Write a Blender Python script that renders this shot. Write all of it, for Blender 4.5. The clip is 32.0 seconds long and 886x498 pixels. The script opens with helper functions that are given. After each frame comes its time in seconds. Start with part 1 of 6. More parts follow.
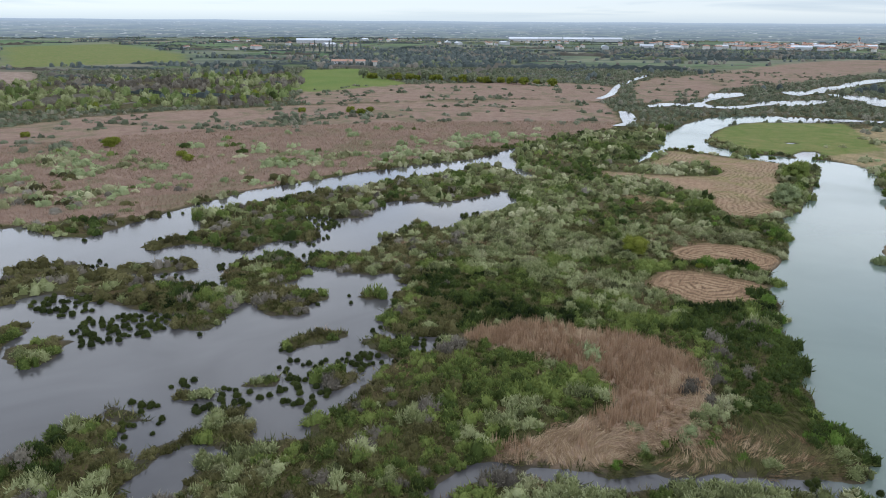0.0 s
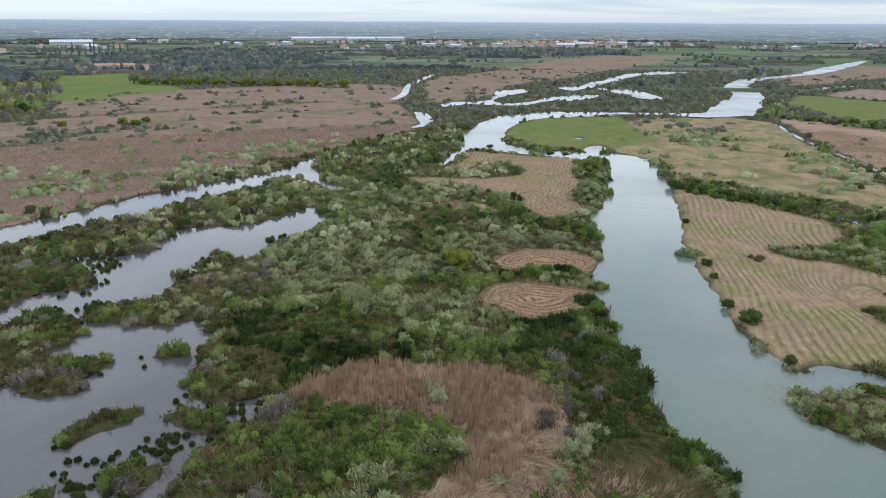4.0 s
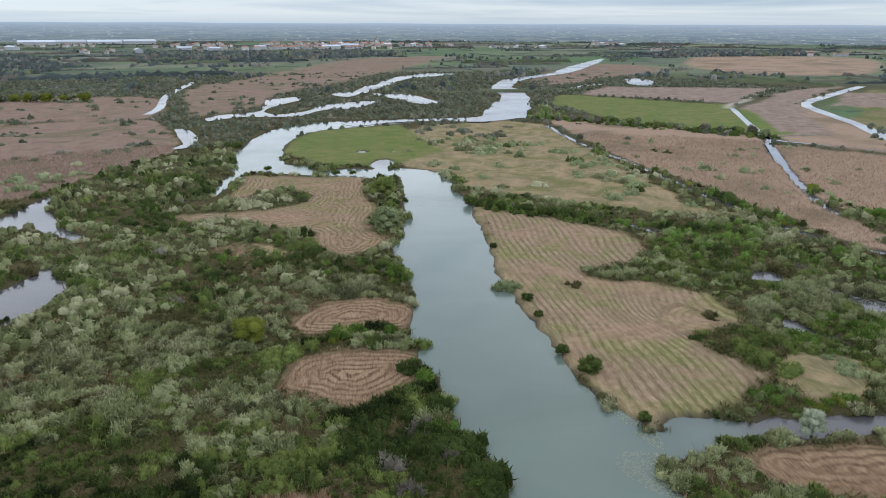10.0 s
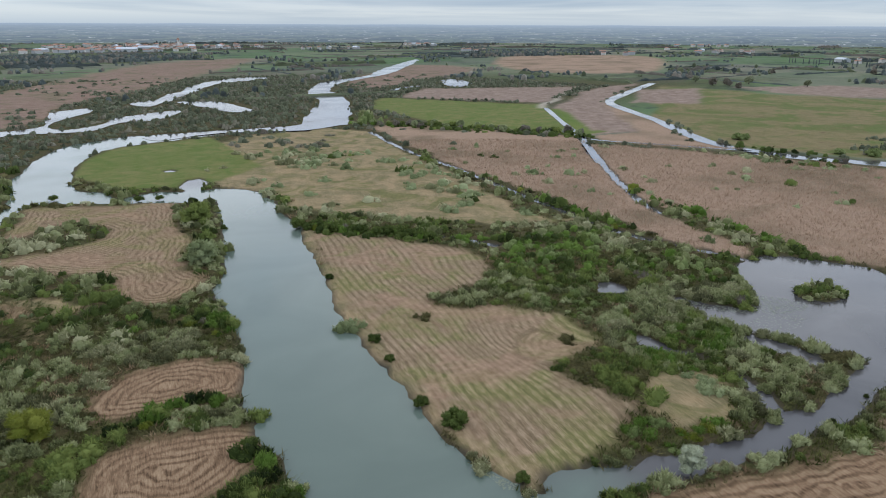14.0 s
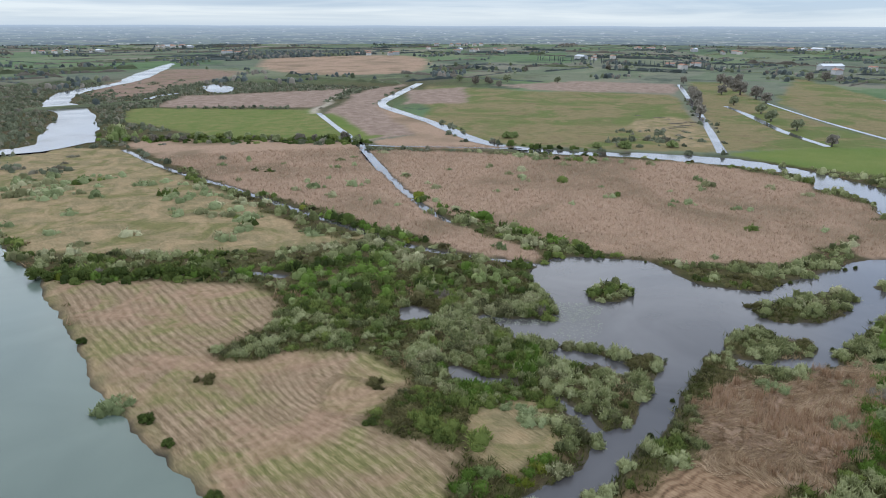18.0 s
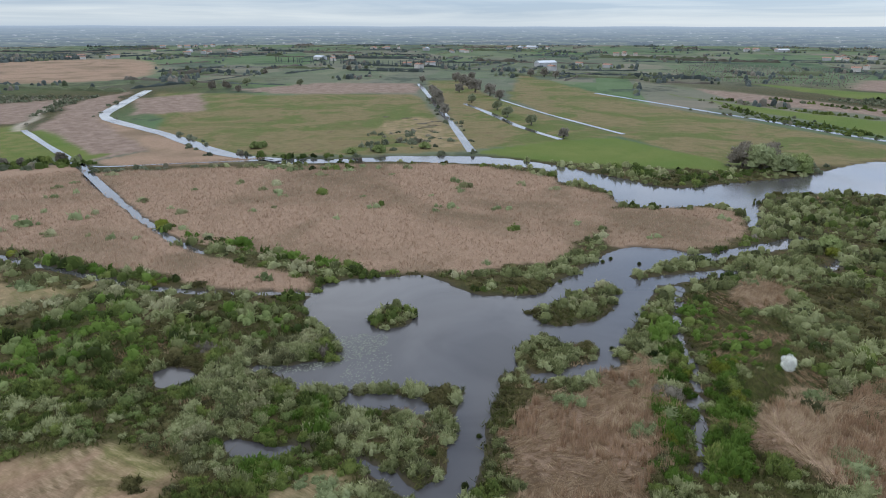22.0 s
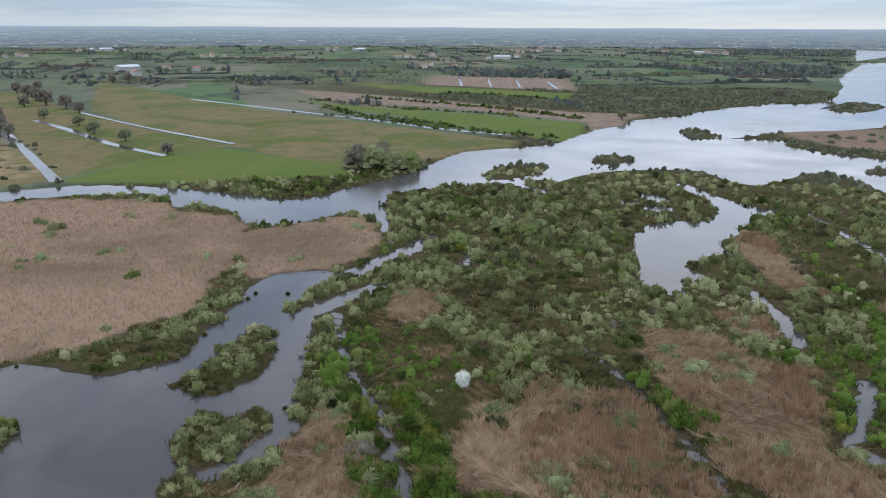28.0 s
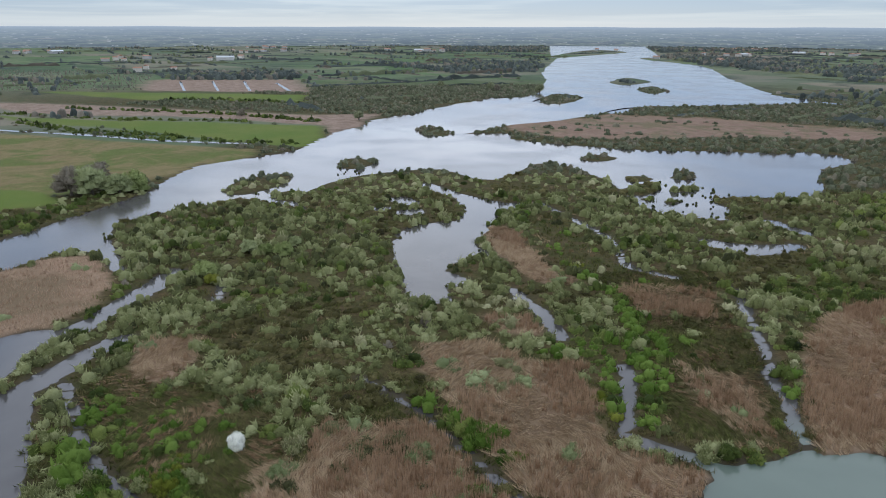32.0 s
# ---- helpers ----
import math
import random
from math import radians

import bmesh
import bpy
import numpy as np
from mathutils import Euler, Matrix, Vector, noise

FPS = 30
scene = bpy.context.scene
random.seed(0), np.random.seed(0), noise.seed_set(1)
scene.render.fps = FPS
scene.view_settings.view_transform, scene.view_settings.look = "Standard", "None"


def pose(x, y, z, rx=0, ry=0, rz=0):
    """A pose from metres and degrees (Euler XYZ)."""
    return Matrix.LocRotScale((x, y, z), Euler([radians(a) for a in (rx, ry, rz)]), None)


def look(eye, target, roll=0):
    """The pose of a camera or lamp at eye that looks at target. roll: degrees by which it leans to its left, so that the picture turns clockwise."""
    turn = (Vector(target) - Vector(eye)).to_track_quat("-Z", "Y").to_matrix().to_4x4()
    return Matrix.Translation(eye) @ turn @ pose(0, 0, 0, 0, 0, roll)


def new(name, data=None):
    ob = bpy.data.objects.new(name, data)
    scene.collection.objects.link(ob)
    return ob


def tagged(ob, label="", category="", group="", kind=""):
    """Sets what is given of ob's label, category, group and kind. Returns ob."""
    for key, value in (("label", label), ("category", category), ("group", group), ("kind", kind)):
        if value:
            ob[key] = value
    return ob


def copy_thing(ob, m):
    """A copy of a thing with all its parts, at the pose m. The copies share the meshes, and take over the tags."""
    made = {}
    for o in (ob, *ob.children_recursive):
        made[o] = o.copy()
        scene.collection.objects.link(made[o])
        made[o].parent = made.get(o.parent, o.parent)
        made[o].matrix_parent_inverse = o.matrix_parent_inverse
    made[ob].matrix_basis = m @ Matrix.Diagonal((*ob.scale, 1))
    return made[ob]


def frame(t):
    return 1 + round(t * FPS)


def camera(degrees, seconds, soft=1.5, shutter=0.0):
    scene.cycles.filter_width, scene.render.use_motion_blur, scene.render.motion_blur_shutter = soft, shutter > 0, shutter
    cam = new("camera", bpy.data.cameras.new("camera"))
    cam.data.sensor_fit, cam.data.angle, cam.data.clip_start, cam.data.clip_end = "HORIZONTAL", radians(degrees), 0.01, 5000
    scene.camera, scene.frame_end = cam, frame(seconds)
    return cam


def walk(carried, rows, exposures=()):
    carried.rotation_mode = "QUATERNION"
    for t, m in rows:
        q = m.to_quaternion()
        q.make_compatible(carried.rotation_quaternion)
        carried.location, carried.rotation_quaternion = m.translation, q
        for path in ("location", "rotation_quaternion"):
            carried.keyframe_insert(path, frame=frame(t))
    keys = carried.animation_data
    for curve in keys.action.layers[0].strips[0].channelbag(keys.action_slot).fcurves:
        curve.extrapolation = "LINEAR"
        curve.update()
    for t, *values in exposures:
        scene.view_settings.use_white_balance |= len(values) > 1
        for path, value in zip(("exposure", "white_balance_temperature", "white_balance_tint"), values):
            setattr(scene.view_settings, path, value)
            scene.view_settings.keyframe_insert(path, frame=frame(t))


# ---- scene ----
from mathutils.geometry import tessellate_polygon

cam = camera(64.58, 32.0, soft=1.0)
PATH = [
    (0, 0.00, 0.00, 53.86, 72.14, -0.38, 0.19),
    (0.5, -0.65, 1.83, 53.91, 72.17, -0.40, -2.26),
    (1, -1.16, 3.74, 54.01, 72.18, -0.38, -4.15),
    (1.5, -1.47, 5.64, 54.05, 72.18, -0.34, -5.95),
    (2, -1.71, 7.65, 54.21, 72.19, -0.33, -8.33),
    (2.5, -1.79, 9.72, 54.35, 72.18, -0.30, -10.72),
    (3, -1.86, 11.89, 54.54, 72.18, -0.31, -13.26),
    (3.5, -1.79, 14.11, 54.58, 72.18, -0.32, -15.17),
    (5.5, -0.56, 23.32, 55.46, 72.19, -0.31, -21.29),
    (6, -0.12, 25.62, 55.68, 72.21, -0.29, -23.00),
    (6.5, 0.39, 27.79, 55.83, 72.20, -0.29, -24.33),
    (7, 1.12, 30.13, 56.12, 72.22, -0.32, -25.56),
    (7.5, 2.02, 32.43, 56.28, 72.22, -0.32, -26.73),
    (8, 2.90, 34.63, 56.54, 72.22, -0.29, -28.37),
    (8.5, 3.78, 36.80, 56.78, 72.23, -0.28, -29.96),
    (9, 4.66, 38.98, 57.11, 72.25, -0.25, -31.79),
    (9.5, 5.56, 40.97, 57.37, 72.25, -0.24, -33.36),
    (10, 6.63, 43.01, 57.58, 72.28, -0.23, -35.12),
    (10.5, 7.79, 45.08, 57.75, 72.30, -0.23, -36.80),
    (11, 9.07, 47.34, 57.93, 72.30, -0.22, -38.72),
    (11.5, 10.33, 49.37, 58.14, 72.31, -0.21, -40.31),
    (12, 11.62, 51.40, 58.42, 72.31, -0.22, -42.11),
    (12.5, 12.77, 53.29, 58.69, 72.31, -0.26, -43.90),
    (13, 14.03, 55.06, 58.91, 72.33, -0.26, -45.92),
    (13.5, 15.38, 56.60, 59.09, 72.34, -0.24, -47.77),
    (14, 16.62, 57.94, 59.42, 72.34, -0.26, -49.79),
    (14.5, 17.76, 59.07, 59.74, 72.34, -0.26, -51.67),
    (16.5, 24.46, 64.38, 60.41, 72.40, -0.19, -60.80),
    (17, 26.18, 65.57, 60.71, 72.39, -0.18, -63.24),
    (17.5, 27.91, 66.84, 60.96, 72.39, -0.16, -65.68),
    (18, 29.75, 68.07, 61.17, 72.39, -0.14, -68.15),
    (18.5, 31.67, 69.19, 61.30, 72.41, -0.14, -70.67),
    (19, 33.57, 70.32, 61.49, 72.40, -0.15, -73.22),
    (19.5, 35.45, 71.32, 61.72, 72.39, -0.16, -75.78),
    (20, 37.40, 72.19, 61.92, 72.40, -0.14, -78.26),
    (20.5, 39.45, 72.99, 62.09, 72.41, -0.14, -80.80),
    (21, 41.46, 73.68, 62.23, 72.41, -0.10, -83.43),
    (21.5, 43.47, 74.29, 62.39, 72.41, -0.08, -86.09),
    (22, 45.55, 74.69, 62.50, 72.41, -0.09, -88.67),
    (22.5, 47.71, 74.97, 62.51, 72.42, -0.10, -91.27),
    (23, 49.80, 75.21, 62.59, 72.42, -0.10, -93.87),
    (23.5, 51.77, 75.38, 62.71, 72.43, -0.12, -96.48),
    (24, 53.63, 75.51, 62.85, 72.44, -0.17, -99.11),
    (24.5, 55.55, 75.64, 62.96, 72.44, -0.25, -101.80),
    (25, 57.54, 75.76, 63.04, 72.46, -0.31, -104.59),
    (25.5, 59.62, 75.80, 63.10, 72.48, -0.32, -107.47),
    (27.5, 66.42, 75.17, 64.16, 72.47, -0.27, -117.93),
    (28, 67.66, 75.00, 64.47, 72.48, -0.24, -120.45),
    (28.5, 69.04, 74.69, 64.90, 72.48, -0.21, -123.21),
    (29, 70.50, 74.28, 65.24, 72.47, -0.18, -126.07),
    (29.5, 71.92, 73.81, 65.51, 72.48, -0.17, -128.74),
    (30, 73.40, 73.14, 65.76, 72.47, -0.17, -131.57),
    (30.5, 74.91, 72.42, 65.96, 72.45, -0.15, -134.05),
    (31, 76.35, 71.49, 66.19, 72.43, -0.13, -136.89),
    (31.5, 77.72, 70.56, 66.32, 72.42, -0.13, -139.46),
    (32, 79.18, 69.51, 66.51, 72.41, -0.11, -141.89),
]
EXPOSURES = [(0, -0.18), (3, -0.21), (6, -0.16), (9, -0.24), (12.5, -0.46), (15, -0.41), (18, -0.18), (20, -0.18), (23, -0.42), (28, -0.43), (32, -0.49)]
walk(cam, [(t, pose(x, y, z, rx, ry, rz)) for t, x, y, z, rx, ry, rz in PATH], EXPOSURES)

# ---- world and light: a bright overcast spring day ----
SUN_ELEV, SUN_ROT = radians(42), radians(142)
world = bpy.data.worlds.new("overcast_sky")
scene.world = world
world.use_nodes = True
wn, wl = world.node_tree.nodes, world.node_tree.links
wn.clear()


def wnode(kind, **props):
    n = wn.new(kind)
    for key, value in props.items():
        n.inputs[key].default_value = value
    return n


sky = wn.new("ShaderNodeTexSky")
sky.sky_type, sky.sun_disc = "NISHITA", False
sky.sun_elevation, sky.sun_rotation = SUN_ELEV, SUN_ROT
sky.air_density, sky.dust_density, sky.ozone_density = 0.6, 0.3, 2.0
coord = wn.new("ShaderNodeTexCoord")
sep = wn.new("ShaderNodeSeparateXYZ")
wl.new(coord.outputs["Generated"], sep.inputs[0])
rise = wn.new("ShaderNodeMath")
rise.operation = "ADD"
rise.inputs[1].default_value = 0.10
wl.new(sep.outputs["Z"], rise.inputs[0])
layer = wn.new("ShaderNodeMath")
layer.operation = "DIVIDE"
wl.new(sep.outputs["Z"], layer.inputs[0])
wl.new(rise.outputs[0], layer.inputs[1])
deep = wn.new("ShaderNodeMath")
deep.operation = "MULTIPLY"
deep.inputs[1].default_value = 2.6
wl.new(layer.outputs[0], deep.inputs[0])
squash = wn.new("ShaderNodeCombineXYZ")
wl.new(sep.outputs["X"], squash.inputs["X"])
wl.new(sep.outputs["Y"], squash.inputs["Y"])
wl.new(deep.outputs[0], squash.inputs["Z"])
clouds = wnode("ShaderNodeTexNoise", Scale=2.6, Detail=6.0, Roughness=0.55, Distortion=0.4)
wl.new(squash.outputs[0], clouds.inputs["Vector"])
cloud_ramp = wn.new("ShaderNodeValToRGB")
cloud_ramp.color_ramp.elements[0].position, cloud_ramp.color_ramp.elements[0].color = 0.35, (0.35, 0.45, 0.62, 1)
cloud_ramp.color_ramp.elements[1].position, cloud_ramp.color_ramp.elements[1].color = 0.64, (0.79, 0.845, 0.92, 1)
north = wn.new("ShaderNodeMath")
north.operation = "MULTIPLY_ADD"
north.inputs[1].default_value = 0.18
wl.new(sep.outputs["Y"], north.inputs[0])
wl.new(clouds.outputs["Fac"], north.inputs[2])
wl.new(north.outputs[0], cloud_ramp.inputs[0])
height_ramp = wn.new("ShaderNodeValToRGB")
hr = height_ramp.color_ramp
hr.elements[0].position, hr.elements[0].color = 0.0, (0.0, 0.0, 0.0, 1)
hr.elements[1].position, hr.elements[1].color = 0.016, (1, 1, 1, 1)
wl.new(sep.outputs["Z"], height_ramp.inputs[0])
haze_mix = wn.new("ShaderNodeMix")
haze_mix.data_type = "RGBA"
haze_mix.inputs["A"].default_value = (0.50, 0.615, 0.785, 1)
wl.new(height_ramp.outputs[0], haze_mix.inputs["Factor"])
wl.new(cloud_ramp.outputs[0], haze_mix.inputs["B"])
zenith = wn.new("ShaderNodeMapRange")
for key, value in (("From Min", 0.03), ("From Max", 0.2), ("To Min", 0.84), ("To Max", 2.4)):
    zenith.inputs[key].default_value = value
wl.new(sep.outputs["Z"], zenith.inputs["Value"])
bg_cloud = wnode("ShaderNodeBackground", Strength=0.95)
wl.new(zenith.outputs[0], bg_cloud.inputs["Strength"])
bg_sky = wnode("ShaderNodeBackground", Strength=0.05)
wl.new(haze_mix.outputs["Result"], bg_cloud.inputs["Color"])
wl.new(sky.outputs[0], bg_sky.inputs["Color"])
both = wn.new("ShaderNodeAddShader")
wl.new(bg_cloud.outputs[0], both.inputs[0])
wl.new(bg_sky.outputs[0], both.inputs[1])
wout = wn.new("ShaderNodeOutputWorld")
wl.new(both.outputs[0], wout.inputs["Surface"])

sun_data = bpy.data.lights.new("sun", "SUN")
sun_data.energy, sun_data.angle, sun_data.color = 1.1, radians(70), (1.0, 0.95, 0.87)
sun = new("sun", sun_data)
sun.matrix_world = look((186, -237, 270), (0, 0, 0))


# ---- materials ----
def node(tree, kind, **props):
    n = tree.nodes.new(kind)
    for key, value in props.items():
        n.inputs[key].default_value = value
    return n


def base_material(name, rough=0.8, spec=0.25):
    m = bpy.data.materials.new(name)
    m.use_nodes = True
    t = m.node_tree
    b = t.nodes["Principled BSDF"]
    b.inputs["Roughness"].default_value = rough
    b.inputs["Specular IOR Level"].default_value = spec
    return m, t, b


def ramp(tree, source, stops):
    r = tree.nodes.new("ShaderNodeValToRGB")
    while len(r.color_ramp.elements) < len(stops):
        r.color_ramp.elements.new(0.5)
    for e, (p, c) in zip(r.color_ramp.elements, stops):
        e.position, e.color = p, (*c, 1)
    tree.links.new(source, r.inputs[0])
    return r.outputs[0]


def mix(tree, fac, a, b, blend="MIX"):
    n = tree.nodes.new("ShaderNodeMix")
    n.data_type, n.blend_type = "RGBA", blend
    for key, v in (("Factor", fac), ("A", a), ("B", b)):
        if isinstance(v, (int, float)):
            n.inputs[key].default_value = v
        elif isinstance(v, tuple):
            n.inputs[key].default_value = (*v, 1)
        else:
            tree.links.new(v, n.inputs[key])
    return n.outputs["Result"]


def arith(tree, op, a, b=0.0, c=0.0):
    n = tree.nodes.new("ShaderNodeMath")
    n.operation = op
    for i, v in enumerate((a, b, c)):
        if isinstance(v, (int, float)):
            n.inputs[i].default_value = v
        else:
            tree.links.new(v, n.inputs[i])
    return n.outputs[0]


def fuzz(tree, where, scale, detail=4.0, rough=0.6, distort=0.0, stretch=None):
    n = node(tree, "ShaderNodeTexNoise", Scale=scale, Detail=detail, Roughness=rough, Distortion=distort)
    if stretch:
        mp = tree.nodes.new("ShaderNodeMapping")
        mp.inputs["Scale"].default_value = stretch
        tree.links.new(where, mp.inputs["Vector"])
        where = mp.outputs[0]
    tree.links.new(where, n.inputs["Vector"])
    return n.outputs["Fac"]


def place_of(tree):
    return tree.nodes.new("ShaderNodeNewGeometry").outputs["Position"]


def foliage(name, dark, mid, light, patch=0.12, rough=0.8, grain=4.0, thinness=0.2):
    """Leaves and blades: light and dark sprays a hand wide, each clump with its own shade, whole shrubs unlike one another."""
    m, t, b = base_material(name, rough, 0.06)
    geo = t.nodes.new("ShaderNodeNewGeometry")
    info = t.nodes.new("ShaderNodeObjectInfo")
    big = fuzz(t, geo.outputs["Position"], patch, 2.0)
    fine = fuzz(t, geo.outputs["Position"], grain, 3.0, 0.65)
    own = t.nodes.new("ShaderNodeAttribute")
    own.attribute_name = "own_shade"
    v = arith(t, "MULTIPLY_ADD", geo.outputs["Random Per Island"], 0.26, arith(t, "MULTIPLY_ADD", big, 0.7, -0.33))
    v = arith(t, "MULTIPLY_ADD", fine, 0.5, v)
    # shade painted in: leaf colour darkens towards the crown's core, lightens at tips
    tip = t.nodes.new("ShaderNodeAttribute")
    tip.attribute_name = "painted_tip_light"
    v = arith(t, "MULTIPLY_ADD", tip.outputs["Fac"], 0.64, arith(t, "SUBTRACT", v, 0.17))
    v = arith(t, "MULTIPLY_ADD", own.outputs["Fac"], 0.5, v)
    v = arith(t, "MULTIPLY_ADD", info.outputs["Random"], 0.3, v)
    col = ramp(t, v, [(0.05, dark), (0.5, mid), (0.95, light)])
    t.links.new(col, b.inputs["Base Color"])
    bump = node(t, "ShaderNodeBump", Strength=0.8, Distance=0.5 / grain)
    t.links.new(fine, bump.inputs["Height"])
    t.links.new(bump.outputs[0], b.inputs["Normal"])
    thin = node(t, "ShaderNodeBsdfTranslucent")
    t.links.new(col, thin.inputs["Color"])
    blend = node(t, "ShaderNodeMixShader", Fac=thinness)
    t.links.new(b.outputs[0], blend.inputs[1])
    t.links.new(thin.outputs[0], blend.inputs[2])
    t.links.new(blend.outputs[0], t.nodes["Material Output"].inputs["Surface"])
    return m


def plain(name, a, b_col, scale=2.0, rough=0.8, metal=0.0):
    m, t, b = base_material(name, rough)
    b.inputs["Metallic"].default_value = metal
    info = t.nodes.new("ShaderNodeObjectInfo")
    v = arith(t, "MULTIPLY_ADD", info.outputs["Random"], 0.4, arith(t, "MULTIPLY", fuzz(t, place_of(t), scale), 0.7))
    t.links.new(ramp(t, v, [(0.2, a), (0.8, b_col)]), b.inputs["Base Color"])
    return m


LEAF = {
    "grey": foliage("grey_willow_leaves", (0.026, 0.029, 0.012), (0.14, 0.152, 0.06), (0.315, 0.325, 0.165)),
    "green": foliage("green_willow_leaves", (0.0105, 0.0154, 0.0042), (0.064, 0.087, 0.021), (0.175, 0.205, 0.056)),
    "dark": foliage("dark_bramble_leaves", (0.0063, 0.0105, 0.0028), (0.036, 0.053, 0.013), (0.092, 0.118, 0.03)),
    "pale": foliage("pale_catkin_twigs", (0.045, 0.046, 0.019), (0.165, 0.163, 0.078), (0.40, 0.385, 0.225)),
    "olive": foliage("olive_sedge_blades", (0.014, 0.0126, 0.0049), (0.07, 0.064, 0.024), (0.15, 0.132, 0.058)),
    "sage": foliage("sage_willow_leaves", (0.08, 0.10, 0.04), (0.175, 0.2, 0.092), (0.30, 0.33, 0.17)),
    "bare": foliage("bare_purple_twigs", (0.042, 0.036, 0.028), (0.12, 0.102, 0.078), (0.225, 0.198, 0.155)),
    "lime": foliage("fresh_lime_leaves", (0.035, 0.045, 0.005), (0.095, 0.112, 0.014), (0.185, 0.195, 0.036)),
    # far marsh scrub: haze painted in as duller, less saturated leaf colours
    "misty": foliage("hazed_willow_leaves", (0.045, 0.05, 0.03), (0.105, 0.115, 0.07), (0.18, 0.188, 0.122), 0.04),
    "twiggy": foliage("hazed_brownish_twigs", (0.055, 0.05, 0.034), (0.13, 0.118, 0.08), (0.21, 0.192, 0.14), 0.04),
    "silver": foliage("silver_willow_leaves", (0.14, 0.15, 0.09), (0.28, 0.30, 0.19), (0.44, 0.46, 0.33)),
    "vivid": foliage("vivid_ditch_leaves", (0.016, 0.034, 0.004), (0.068, 0.115, 0.018), (0.13, 0.19, 0.04)),
    "fresh": foliage("fresh_willow_leaves", (0.05, 0.07, 0.018), (0.135, 0.168, 0.058), (0.24, 0.28, 0.11)),
    "tuss": foliage("tussock_sedge_blades", (0.008, 0.012, 0.004), (0.028, 0.036, 0.009), (0.075, 0.085, 0.022)),
    "reed": foliage("dry_reed_stalks", (0.09, 0.052, 0.028), (0.25, 0.155, 0.093), (0.40, 0.275, 0.178), 0.06, 0.8, 2.0, 0.35),
    "reedmid": foliage("weathered_reed_stalks", (0.155, 0.098, 0.064), (0.315, 0.212, 0.145), (0.45, 0.332, 0.238), 0.06, 0.8, 2.0, 0.3),
    "reedold": foliage("old_reed_stalks", (0.13, 0.083, 0.058), (0.225, 0.15, 0.108), (0.32, 0.225, 0.165), 0.06, 0.8, 2.0, 0.3),
    "straw": foliage("straw_reed_stalks", (0.065, 0.04, 0.021), (0.225, 0.148, 0.085), (0.42, 0.31, 0.20), 0.08, 0.8, 2.0, 0.3),
    "grass": foliage("marsh_grass_blades", (0.010, 0.013, 0.0036), (0.050, 0.058, 0.015), (0.125, 0.128, 0.042), 0.12, 0.8, 2.0),
    # trees and hedges of the plain: paler leaves with haze painted in
    "far": foliage("hazed_wood_leaves", (0.042, 0.05, 0.046), (0.09, 0.106, 0.098), (0.155, 0.175, 0.152), 0.02, 0.9, 0.9),
    "fargreen": foliage("hazed_spring_leaves", (0.0655, 0.0773, 0.045), (0.146, 0.163, 0.095), (0.239, 0.252, 0.15), 0.02, 0.9, 0.9),
    "farbare": foliage("hazed_bare_twigs", (0.10, 0.088, 0.07), (0.178, 0.158, 0.128), (0.27, 0.242, 0.195), 0.02, 0.9, 0.9),
    "white": foliage("white_blossom", (0.3, 0.3, 0.24), (0.66, 0.66, 0.58), (0.85, 0.85, 0.8)),
}
BARK = plain("willow_bark", (0.06, 0.05, 0.04), (0.16, 0.14, 0.115), 3.0)

# water: still, silty in the river, dark in the lagoons
WATER, wt, wb = base_material("still_water", 0.06, 0.5)
wb.inputs["IOR"].default_value = 1.33
silt = wt.nodes.new("ShaderNodeAttribute")
silt.attribute_name = "silt"
wpos = place_of(wt)
drift = fuzz(wt, wpos, 0.03, 3.0, 0.5, 1.5)
dark_w = ramp(wt, drift, [(0.3, (0.042, 0.039, 0.040)), (0.7, (0.072, 0.068, 0.068))])
silt_w = ramp(wt, drift, [(0.3, (0.082, 0.108, 0.088)), (0.7, (0.102, 0.130, 0.106))])
wt.links.new(mix(wt, silt.outputs["Fac"], dark_w, silt_w), wb.inputs["Base Color"])
ripple = fuzz(wt, wpos, 1.6, 3.0, 0.5)
breeze = fuzz(wt, wpos, 0.02, 2.0)
wt.links.new(ramp(wt, breeze, [(0.4, (0.09, 0.09, 0.09)), (0.65, (0.21, 0.21, 0.21))]), wb.inputs["Roughness"])
wbump = node(wt, "ShaderNodeBump", Strength=0.12, Distance=0.05)
wt.links.new(ripple, wbump.inputs["Height"])
wt.links.new(wbump.outputs[0], wb.inputs["Normal"])

# ground: one material, whose covers follow the plan
GROUND, gt, gb = base_material("marsh_ground", 0.95, 0.07)
gpos = place_of(gt)
cover_a = gt.nodes.new("ShaderNodeAttribute")
cover_a.attribute_name = "cover_a"
cover_b = gt.nodes.new("ShaderNodeAttribute")
cover_b.attribute_name = "cover_b"
rows_at = gt.nodes.new("ShaderNodeAttribute")
rows_at.attribute_name = "swath"
split_a = gt.nodes.new("ShaderNodeSeparateColor")
gt.links.new(cover_a.outputs["Color"], split_a.inputs[0])
split_b = gt.nodes.new("ShaderNodeSeparateColor")
gt.links.new(cover_b.outputs["Color"], split_b.inputs[0])
n_fine = fuzz(gt, gpos, 1.1, 6.0, 0.7)
n_mid = fuzz(gt, gpos, 0.13, 5.0, 0.6, 0.6)
n_big = fuzz(gt, gpos, 0.02, 4.0, 0.55, 0.8)
n_field = node(gt, "ShaderNodeTexVoronoi", Scale=0.0036)
n_field.distance = "CHEBYCHEV"
strips = gt.nodes.new("ShaderNodeMapping")
strips.inputs["Rotation"].default_value = (0, 0, 0.32)
strips.inputs["Scale"].default_value = (0.75, 1.5, 1.0)
